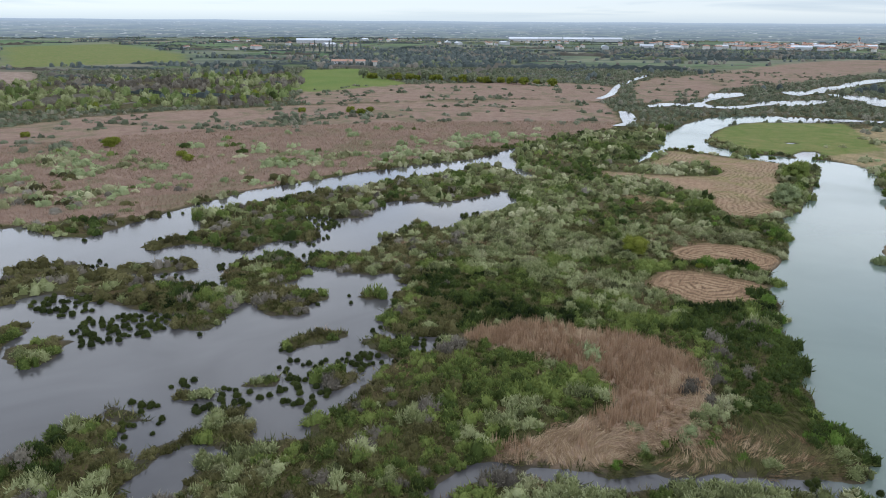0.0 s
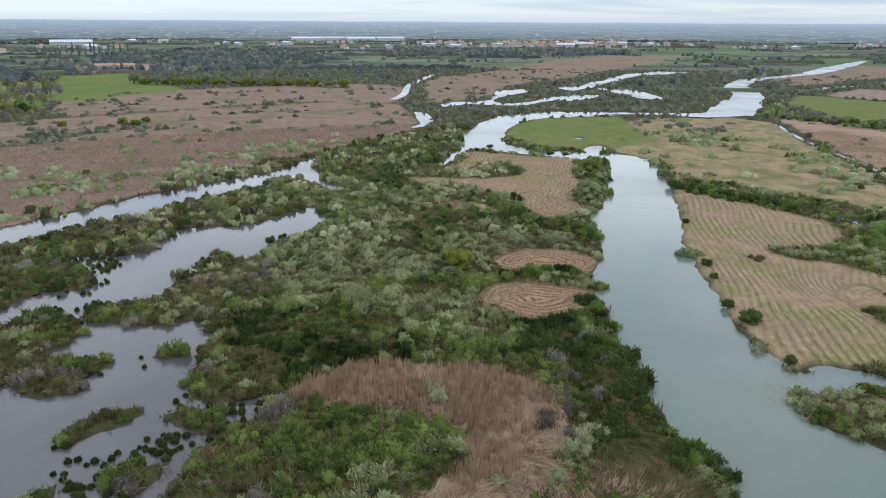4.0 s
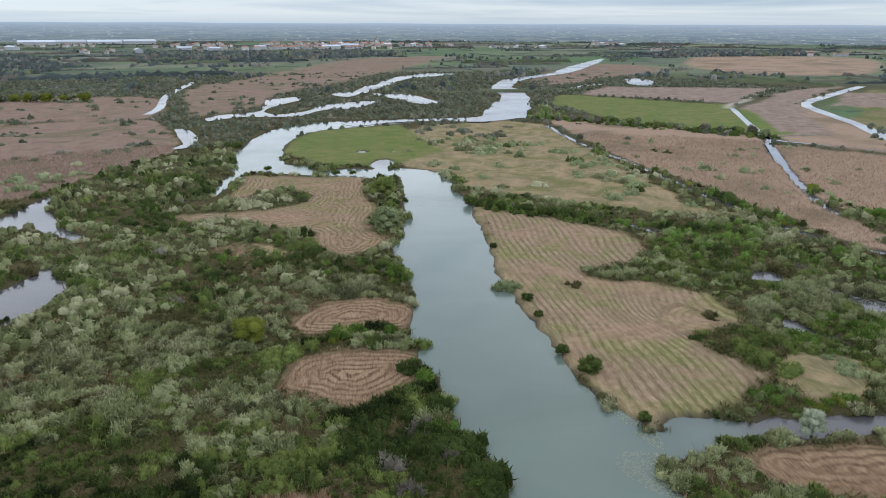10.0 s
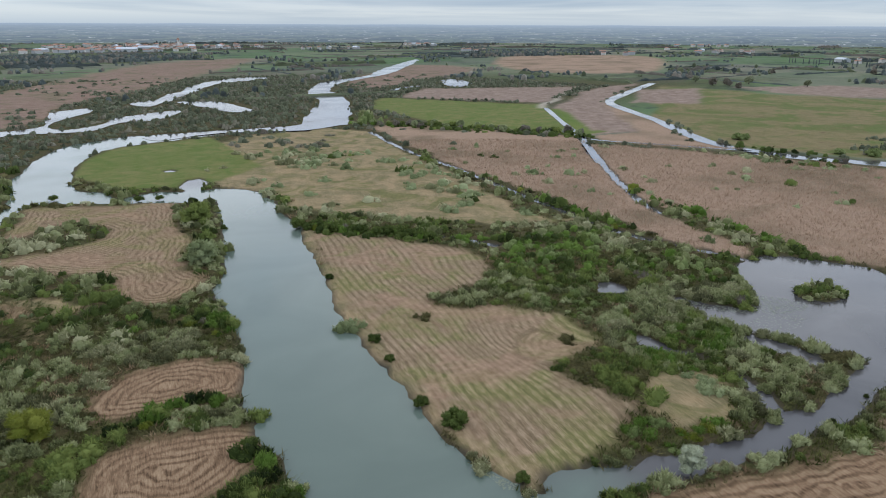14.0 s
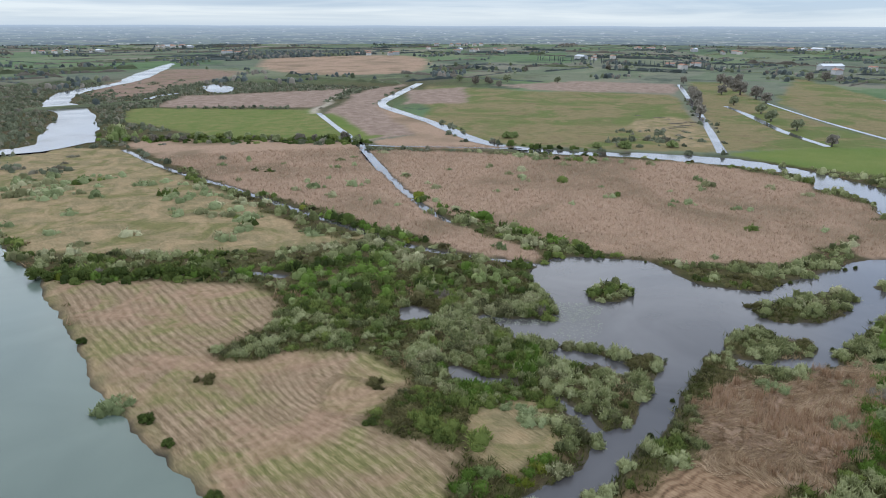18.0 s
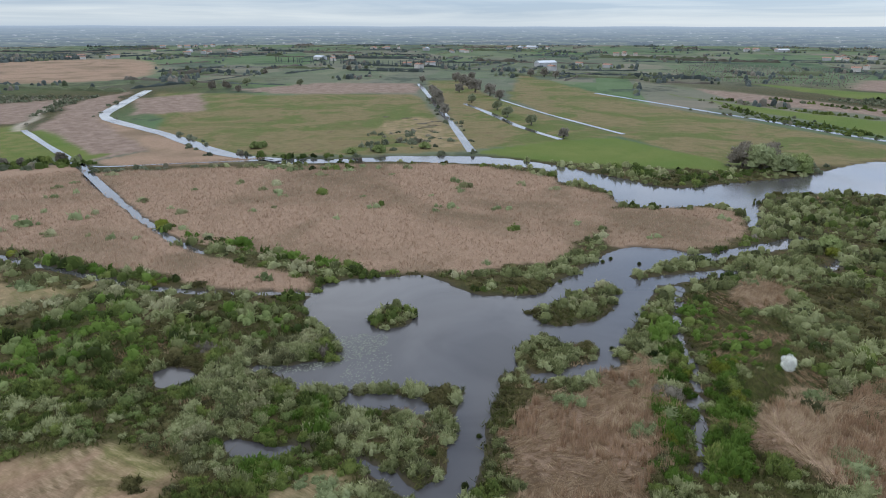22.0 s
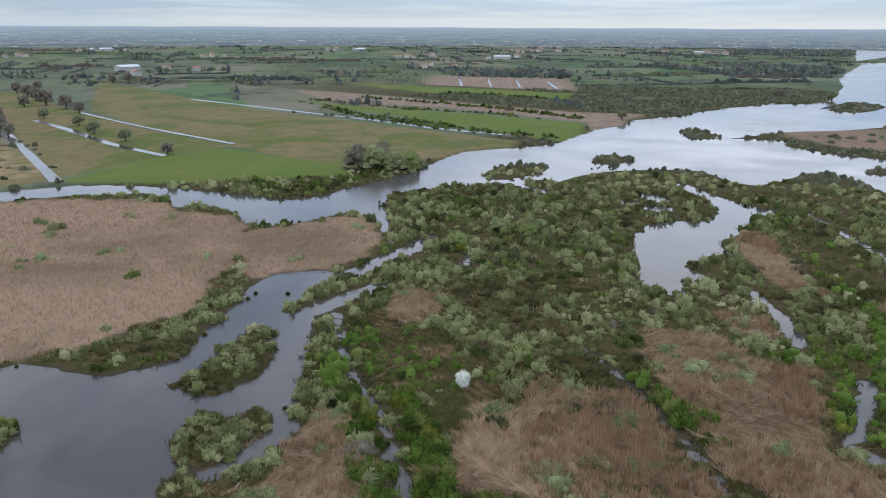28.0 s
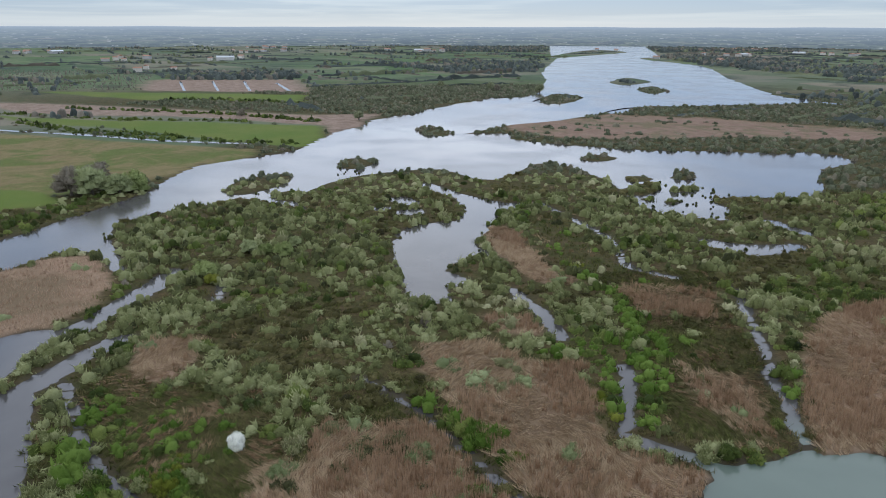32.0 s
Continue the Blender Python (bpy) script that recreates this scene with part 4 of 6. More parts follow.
def grid_mesh(name, xs, ys, z):
    nx, ny = len(xs), len(ys)
    X, Y = np.meshgrid(xs, ys)
    me = bpy.data.meshes.new(name)
    co = np.stack([X.ravel(), Y.ravel(), np.broadcast_to(z, X.shape).ravel() if np.ndim(z) else np.full(X.size, z)], 1)
    i = (np.arange(ny - 1)[:, None] * nx + np.arange(nx - 1)).ravel()
    quads = np.stack([i, i + 1, i + 1 + nx, i + nx], 1)
    return fill_mesh(me, co, quads)


def fill_mesh(me, co, quads, smooth=True):
    me.vertices.add(len(co))
    me.vertices.foreach_set("co", np.ascontiguousarray(co, np.float32).ravel())
    n, k = quads.shape
    me.loops.add(n * k)
    me.loops.foreach_set("vertex_index", np.ascontiguousarray(quads, np.int32).ravel())
    me.polygons.add(n)
    me.polygons.foreach_set("loop_start", np.arange(0, n * k, k, dtype=np.int32))
    me.update(calc_edges=True)
    me.polygons.foreach_set("use_smooth", np.full(n, smooth, bool))
    return me


def give(me, name, kind, values):
    a = me.attributes.new(name, kind, "POINT")
    a.data.foreach_set("value" if kind == "FLOAT" else "color", np.ascontiguousarray(values, np.float32).ravel())


XS = spaced(-140, 300, 1.7, 0.036, 5100)
YS = spaced(-180, 330, 1.7, 0.036, 5100)
GX, GY = np.meshgrid(XS, YS)
GX, GY = GX.ravel(), GY.ravel()
plan = survey(GX, GY)
GZ = ground_height(GX, GY, plan["water"], plan["ribbon"])
ground_me = grid_mesh("ground", XS, YS, GZ.reshape(len(YS), len(XS)))
soft = np.clip(np.hypot(GX - 80, GY - 80) / 120, 1.2, 14)
far_fields = np.clip((np.hypot(GX - 40, GY - 60) - 750) / 250, 0, 1)
far_fields = np.maximum(far_fields, np.clip((GX - 395 + 0.15 * GY) / 20, 0, 1) * np.clip((GY + 330 - (GX - 460) * 0.35) / 40, 0, 1) * np.clip((380 - GY) / 100, 0, 1))
ragged = 9 * np.clip((np.hypot(GX - 80, GY - 60) - 330) / 60, 0, 1) * (value_noise(GX / 24, GY / 24, 44) + 0.6 * value_noise(GX / 10, GY / 10, 45))
give(ground_me, "cover_a", "FLOAT_COLOR", np.stack([mask(plan["reed"], soft), mask(plan["mown"] + 0.8 * value_noise(GX / 4, GY / 4, 43), 2.6), mask(plan["green"], soft), mask(plan["dry"] + ragged, soft)], 1))
give(ground_me, "cover_b", "FLOAT_COLOR", np.stack([mask(plan["pasture"], soft), mask(np.maximum(plan["brown"], plan["tan"]), soft), far_fields, np.clip(1.2 + plan["water"] * 1.1, 0, 1) * (plan["water"] > -3)], 1))
# hay lies in swaths: along the river in the long field, in rings in the small ones
along = (GX - 86) * 0.885 - (GY - 103) * 0.465
along = along + 2.2 * value_noise(GX / 34, GY / 34, 41) + 0.5 * value_noise(GX / 11, GY / 11, 42)
along = along + 7.0 * np.exp(-((GX - 126) ** 2 + (GY - 126) ** 2) / 190.0) + 1.2 * value_noise(GX / 16, GY / 16, 46)
from_ring = np.hypot(GX - 127, (GY - 121) * 1.25) + 0.4 * value_noise(GX / 6, GY / 6, 47)
along = np.where((from_ring < 10) & (GX < 130), from_ring, along)
give(ground_me, "ring_hay", "FLOAT", (plan["mownline"] < -3) * 1.0 * np.clip((240 - GY) / 60, 0.25, 1))
give(ground_me, "old_reed", "FLOAT", mask(plan["oldreed"], soft))
give(ground_me, "track", "FLOAT", mask(plan["track"], 4.0))
give(ground_me, "lush", "FLOAT", mask(plan["lush"], soft))
give(ground_me, "swath", "FLOAT", np.where(plan["mownline"] > -3, along, plan["mown"]))
ground_me.materials.append(GROUND)
ground = tagged(new("ground", ground_me), "flat marsh ground with reed, mown hay, meadow and bare mud", "ground", kind="structure")

WXS, WYS = spaced(-140, 300, 5.0, 0.12, 5100), spaced(-180, 330, 5.0, 0.12, 5100)
wX, wY = np.meshgrid(WXS, WYS)
water_me = grid_mesh("water", WXS, WYS, 0.0)
wsurvey = survey(wX.ravel(), wY.ravel())
give(water_me, "silt", "FLOAT", np.clip(wsurvey["silt"] / 10 + 1.0, 0, 1))
water_me.materials.append(WATER)
water = tagged(new("water", water_me), "still grey-green water of river, lagoons and ditches", "water", kind="structure")

# ribbons of water: the narrow reaches and ditches far out on the plain
for kind, line, width in SHAPES:
    if kind != "ribbon":
        continue
    tang = np.gradient(line, axis=0)
    side = np.stack([-tang[:, 1], tang[:, 0]], 1) / (np.linalg.norm(tang, axis=1)[:, None] + 1e-9)
    half = width / 2 * (1 + 0.25 * value_noise(line[:, 0] / 25, line[:, 1] / 25, 51))[:, None]
    z = 0.03 + 0.59 * np.clip(np.maximum(line[:, :1] - 298, line[:, 1:] - 330) / 30, 0, 1)
    co = np.concatenate([np.hstack([line - side * half, z]), np.hstack([line + side * half, z])])
    i = np.arange(len(line) - 1)
    n = len(line)
    rm = fill_mesh(bpy.data.meshes.new("ditch_water"), co, np.stack([i, i + 1, i + 1 + n, i + n], 1))
    rm.materials.append(WATER)
    tagged(new("ditch_water", rm), "narrow straight ditch of pale still water between fields", "ditch", kind="structure")

# broad far reaches: flat sheets of water with their islands left open
for kind, line, width in SHAPES:
    if kind != "sheet":
        continue
    isles = [p for k, p, w_ in SHAPES if k == "land" and depth_in((kind, line, 0.0), p[:1, 0], p[:1, 1], 60.0)[0] > 0]
    loops = []
    for p in [line] + isles:
        p = np.concatenate([a + (b - a) * np.linspace(0, 1, max(2, int(np.hypot(*(b - a)) / 9) + 1))[:-1, None] for a, b in zip(p, np.roll(p, -1, 0))])
        q = p + 2.6 * np.stack([value_noise(p[:, 0] / 21, p[:, 1] / 21, 52), value_noise(p[:, 0] / 21, p[:, 1] / 21, 53)], 1) + 1.2 * np.stack([value_noise(p[:, 0] / 8, p[:, 1] / 8, 54), value_noise(p[:, 0] / 8, p[:, 1] / 8, 55)], 1)
        near = np.minimum(np.hypot(q[:, 0] - 208, q[:, 1] - 424) / 60, np.where(q[:, 1] < -300, np.clip((-425 - q[:, 1]) / 100, 0, 1), 1.0))
        loops.append([Vector((a, b, 0.03 + 0.72 * min(1.0, u))) for (a, b), u in zip(q, near)])
    tris = np.array(tessellate_polygon(loops))
    wm = fill_mesh(bpy.data.meshes.new("far_water"), np.array([tuple(v) for lp in loops for v in lp]), tris)
    wm.update()
    if wm.polygons[0].normal.z < 0:
        wm.flip_normals()
    wm.materials.append(WATER)
    tagged(new("far_water", wm), "broad pale reach of still water far off", "water", kind="structure")

# the plain towards the horizon, rising into the sky's edge; haze painted into its glow
FAR_HAZE, ht, hb = base_material("painted_haze", 1.0, 0.0)
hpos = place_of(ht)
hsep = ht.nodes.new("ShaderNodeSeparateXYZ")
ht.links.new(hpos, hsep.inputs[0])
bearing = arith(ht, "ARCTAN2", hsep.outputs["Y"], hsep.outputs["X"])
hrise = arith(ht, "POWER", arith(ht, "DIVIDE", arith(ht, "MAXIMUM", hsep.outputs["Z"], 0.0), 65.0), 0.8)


def strips_of(across, up, seed):
    """Fields, woods and roofs of the plain, foreshortened into thin strips."""
    at = ht.nodes.new("ShaderNodeCombineXYZ")
    ht.links.new(arith(ht, "MULTIPLY", bearing, across), at.inputs["X"])
    ht.links.new(arith(ht, "MULTIPLY", hrise, up), at.inputs["Y"])
    at.inputs["Z"].default_value = seed
    return fuzz(ht, at.outputs[0], 1.0, 4.0, 0.6)


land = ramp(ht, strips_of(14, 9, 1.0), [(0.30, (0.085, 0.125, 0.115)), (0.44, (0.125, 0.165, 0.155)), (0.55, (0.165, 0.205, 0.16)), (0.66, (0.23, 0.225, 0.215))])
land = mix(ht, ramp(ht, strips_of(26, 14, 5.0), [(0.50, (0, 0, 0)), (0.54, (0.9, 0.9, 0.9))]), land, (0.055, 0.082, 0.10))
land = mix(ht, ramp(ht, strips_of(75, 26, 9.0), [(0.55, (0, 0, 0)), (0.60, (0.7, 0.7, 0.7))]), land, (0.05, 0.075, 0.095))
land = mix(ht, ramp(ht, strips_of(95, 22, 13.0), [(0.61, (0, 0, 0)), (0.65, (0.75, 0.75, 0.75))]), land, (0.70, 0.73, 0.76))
# haze painted in: the colour turns pale blue towards the top
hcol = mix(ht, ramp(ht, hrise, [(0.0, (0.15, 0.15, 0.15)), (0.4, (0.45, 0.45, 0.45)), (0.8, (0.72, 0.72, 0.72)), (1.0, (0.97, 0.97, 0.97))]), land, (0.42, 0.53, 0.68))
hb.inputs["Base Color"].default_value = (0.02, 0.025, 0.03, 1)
# the painted colour glows by itself; the base is nearly black
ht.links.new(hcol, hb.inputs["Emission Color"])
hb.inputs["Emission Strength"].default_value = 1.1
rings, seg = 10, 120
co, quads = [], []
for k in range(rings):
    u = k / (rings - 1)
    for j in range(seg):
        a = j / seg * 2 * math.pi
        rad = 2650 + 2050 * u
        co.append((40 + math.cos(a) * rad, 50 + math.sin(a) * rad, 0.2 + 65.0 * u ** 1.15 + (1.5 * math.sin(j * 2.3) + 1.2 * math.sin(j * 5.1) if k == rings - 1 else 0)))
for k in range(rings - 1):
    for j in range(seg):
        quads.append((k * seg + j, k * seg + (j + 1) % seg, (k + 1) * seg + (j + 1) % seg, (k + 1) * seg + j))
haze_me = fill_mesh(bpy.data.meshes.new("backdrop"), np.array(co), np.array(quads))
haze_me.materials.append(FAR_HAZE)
tagged(new("backdrop", haze_me), "glowing backdrop of the blue-green plain, haze painted in", "distance", kind="structure")

# ---- vegetation ----
rng = np.random.default_rng(7)


def sprigs(n, spread, size, r, up=0.55, broad=0.4):
    """n narrow leafy shoots that stand out of a crown: points, and triangles."""
    d = r.normal(0, 1, (n, 3))
    d[:, 2] = np.abs(d[:, 2]) * 0.95 - 0.10
    d /= np.linalg.norm(d, axis=1)[:, None]
    foot = d * (0.74 + 0.22 * r.random(n))[:, None] * spread
    out = d + r.normal(0, 0.75, (n, 3)) + np.array([0, 0, up])
    out /= np.linalg.norm(out, axis=1)[:, None]
    side = np.cross(out, r.normal(0, 1, (n, 3)))
    side /= np.linalg.norm(side, axis=1)[:, None] + 1e-9
    ln = size * (0.6 + 0.8 * r.random(n))[:, None]
    co = np.stack([foot - side * ln * broad, foot + side * ln * broad, foot + out * ln], 1).reshape(-1, 3)
    # shoot tips get the full painted light, their feet little
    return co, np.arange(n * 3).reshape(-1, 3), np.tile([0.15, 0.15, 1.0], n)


def core_lump(spread, r, seg=7, rings=3, rough=0.16):
    """A lumpy rounded mass of leaves, open below."""
    co, tris = [], []
    for k in range(rings):
        e = (k / rings) * math.pi / 2
        for s_ in range(seg):
            a = (s_ + 0.5 * (k % 2)) / seg * 2 * math.pi
            q = 0.86 * (1 - rough + 2 * rough * r.random())
            co.append((math.cos(e) * math.cos(a) * q * spread[0], math.cos(e) * math.sin(a) * q * spread[1], (math.sin(e) * q if k else -0.12) * spread[2]))
    co.append((0, 0, 0.88 * spread[2]))
    for k in range(rings - 1):
        for s_ in range(seg):
            a, b, c_, d = k * seg + s_, k * seg + (s_ + 1) % seg, (k + 1) * seg + (s_ + 1) % seg, (k + 1) * seg + s_
            tris += [(a, b, d), (b, c_, d)]
    top = (rings - 1) * seg
    tris += [(top + s_, top + (s_ + 1) % seg, rings * seg) for s_ in range(seg)]
    # no painted light here: the core takes the darkest leaf colour
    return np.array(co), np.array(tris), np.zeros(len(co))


def crown(lobes, seg, rings, shoots, size, r, up=0.55, broad=0.2, rough=0.12, core=0.0):
    """Several lumpy masses (x, y, z, radius, height), with leafy shoots standing out of them."""
    cos, ts, tips, base = [], [], [], 0
    for cx, cy, cz, rad, tall in lobes:
        for co, t_, tip in (core_lump((rad, rad, tall), r, seg, rings, rough), sprigs(max(3, int(shoots * rad * rad)), np.array([rad, rad, tall]), size, r, up, broad)):
            cos.append(co + np.array([cx, cy, cz]))
            ts.append(t_ + base)
            # core lifts the painted dark of the inside
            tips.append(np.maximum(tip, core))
            base += len(co)
    return np.concatenate(cos), np.concatenate(ts), np.concatenate(tips)


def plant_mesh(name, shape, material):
    """One plant as a mesh of its own, with its painted light tips and dark core."""
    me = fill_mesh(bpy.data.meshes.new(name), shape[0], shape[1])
    give(me, "painted_tip_light", "FLOAT", shape[2])
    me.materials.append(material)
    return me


def shrub_shape(r, lobes, seg, rings, shoots, size, up=0.9, core=0.0):
    """A low spreading shrub about one metre in radius: uneven shoulders that run together, feathered with twigs."""
    lean = r.uniform(0, 6.283)
    out = [(0.15 * math.cos(lean), 0.15 * math.sin(lean), 0, r.uniform(0.5, 0.66), r.uniform(0.75, 1.0))]
    for k in range(lobes - 1):
        a, off = (k + r.random() * 0.9) / max(lobes - 1, 1) * 6.283, 0.45 + 0.45 * r.random()
        rad = 0.26 + 0.3 * r.random()
        out.append((math.cos(a) * off, math.sin(a) * off * 0.8, -0.05, rad, 0.35 + 0.55 * r.random()))
    return crown(out, seg, rings, shoots, size, r, up, 0.15, 0.24, core)


def blades(n, r, height=1.0, lean=0.25, width=0.05, spread=0.5):
    """A tuft of narrow reed or sedge blades."""
    a = r.random(n) * 2 * np.pi
    rad = np.sqrt(r.random(n)) * spread
    foot = np.stack([np.cos(a) * rad, np.sin(a) * rad, np.zeros(n)], 1)
    h = height * (0.6 + 0.5 * r.random(n))
    tilt = r.normal(0, lean, (n, 2))
    top = foot + np.stack([tilt[:, 0] * h, tilt[:, 1] * h, h], 1)
    b = r.random(n) * np.pi
    s = np.stack([np.cos(b), np.sin(b), 0 * b], 1) * width
    co = np.stack([foot - s, foot + s, top], 1).reshape(-1, 3)
    return co, np.arange(n * 3).reshape(-1, 3)


def strew(name, shapes, pos, yaw, scale, material, label, category, zscale=None):
    """One mesh of many plants: each takes a shape, a place, a turn and a size."""
    pick = rng.integers(0, len(shapes), len(pos))
    allco, allq, shades, young, base = [], [], [], [], 0
    zs = scale if zscale is None else zscale
    for k, (co, q, *tip) in enumerate(shapes):
        m = np.nonzero(pick == k)[0]
        if not len(m):
            continue
        cs, sn = np.cos(yaw[m])[:, None], np.sin(yaw[m])[:, None]
        x = (co[:, 0] * cs - co[:, 1] * sn) * scale[m, None] + pos[m, 0, None]
        y = (co[:, 0] * sn + co[:, 1] * cs) * scale[m, None] + pos[m, 1, None]
        z = co[:, 2] * zs[m, None] + pos[m, 2, None]
        allco.append(np.stack([x, y, z], -1).reshape(-1, 3))
        # painted tip light of each shape; plain blades get one even value
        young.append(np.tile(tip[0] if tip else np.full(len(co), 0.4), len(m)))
        shades.append(np.repeat(rng.uniform(-0.5, 0.5, len(m)), len(co)))
        allq.append((q[None] + (np.arange(len(m)) * len(co))[:, None, None]).reshape(-1, 3) + base)
        base += len(m) * len(co)
    me = fill_mesh(bpy.data.meshes.new(name), np.concatenate(allco), np.concatenate(allq))
    give(me, "own_shade", "FLOAT", np.concatenate(shades))
    give(me, "painted_tip_light", "FLOAT", np.concatenate(young))
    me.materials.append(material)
    return tagged(new(name, me), label, category, kind="stuff")


def jitter_grid(x0, x1, y0, y1, step, amount=0.48):
    X, Y = np.meshgrid(np.arange(x0, x1, step), np.arange(y0, y1, step))
    x, y = X.ravel(), Y.ravel()
    return x + rng.uniform(-amount, amount, x.size) * step, y + rng.uniform(-amount, amount, x.size) * step


WAY = np.array([(row[1], row[2]) for row in PATH])


def off_path(x, y):
    """Distance from the line of flight."""
    best = np.full(x.shape, 1e9)
    for px, py in WAY[::4]:
        best = np.minimum(best, np.hypot(x - px, y - py))
    return best


def in_sector(x, y, pad=4):
    """Ground that the flight looks over, from north-north-west round by east to south."""
    a = np.degrees(np.arctan2(x - 20, y - 10))
    return ((a > -46 - pad) & (a < 176 + pad)) | (np.hypot(x - 40, y - 50) < 60)


# the painted core shade is weaker in the farther bands
NEAR_SHAPES = [shrub_shape(rng, 4 + k % 3, 5, 2, 215, 0.3, 1.0, 0.05) for k in range(9)]
MID_SHAPES = [shrub_shape(rng, 3 + k % 2, 5, 2, 68, 0.34, 0.5, 0.2) for k in range(8)]
OUTER_SHAPES = [shrub_shape(rng, 3, 5, 2, 26, 0.4, 0.5, 0.26) for k in range(8)]
FAR_SHAPES = [shrub_shape(rng, 3, 5, 2, 18, 0.4, 0.5, 0.32) for _ in range(6)]
LABELS = {
    "grey": ("grey-green sallow scrub of low rounded willow shrubs", "scrub"), "green": ("fresh green willow scrub on the marsh", "scrub"),
    "dark": ("dark green bramble thicket beside the ditches", "thicket"), "pale": ("pale willow scrub silvered with catkins", "scrub"),
    "olive": ("olive-brown sedge clumps between the shrubs", "sedge"), "bare": ("leafless purple-brown scrub on the marsh", "scrub"),
    "lime": ("yellow-green young willow scrub", "scrub"), "vivid": ("vivid green bushes along the ditches", "scrub"), "sage": ("soft grey-green bushes scattered over the reeds", "scrub"),
    "fresh": ("light green willow bushes round the pools", "scrub"),
    "misty": ("grey-green willow scrub of the far marsh, paled by painted haze", "scrub"), "twiggy": ("brownish half-leafless scrub of the far marsh, paled by painted haze", "scrub"),
}
SHRUB_LABELS = {
    "grey": "grey-green rounded sallow shrub on the marsh", "green": "fresh green willow shrub on the marsh", "dark": "dark green bramble bush beside the water",
    "pale": "pale silvery sallow shrub covered in catkins", "olive": "low olive-brown sedge clump", "bare": "leafless purple-brown shrub in the thicket", "lime": "yellow-green young willow shrub", "vivid": "vivid green bush beside a ditch", "sage": "soft grey-green bush among dry reeds",
    "fresh": "light green willow bush beside a pool",
}


def scrub_at(x, y, s):
    """How densely scrub stands at each place, 0 to 1."""
    open_land = np.maximum.reduce([s[k] for k in ("mown", "green", "lush", "pasture", "brown", "tan", "reed", "dry")])
    patch = value_noise(x / 12, y / 12, 21) + 0.6 * value_noise(x / 5, y / 5, 22)
    d = np.where(open_land > -0.8, 0.0, 1.05 + 0.45 * patch)
    spotted = np.clip(0.8 * (patch - 0.6), 0.012, 0.6)
    d = np.where(np.maximum(s["reed"], s["dry"]) > 0.5, spotted, d)
    d = np.where(s["oldreed"] > 0.5, np.clip(1.1 * (patch - 0.42), 0.015, 0.7), d)
    d = np.where(s["sward"] > -0.5, 0.10 + 0.15 * patch, d)
    d = np.where(s["thick"] > 0, 0.42 + 0.6 * patch, d)
    d = np.where(s["hedge"] > 0, 0.95, d)
    return np.where((s["water"] > -0.4) | (s["ribbon"] > -0.2) | (s["wood"] > 0), 0.0, d)


STANDS = [(176, 152, 17, 13, ("vivid", "vivid", "green", "fresh")), (187, 118, 10, 12, ("vivid", "fresh", "green", "grey")), (150, 131, 13, 9, ("grey", "fresh", "green")),
          (167, 126, 8, 7, ("olive", "olive", "green")), (142, 102, 12, 10, ("green", "fresh", "vivid", "grey")), (124, 110, 8, 7, ("olive", "green")), (112, 92, 9, 6, ("vivid", "fresh", "lime"))]


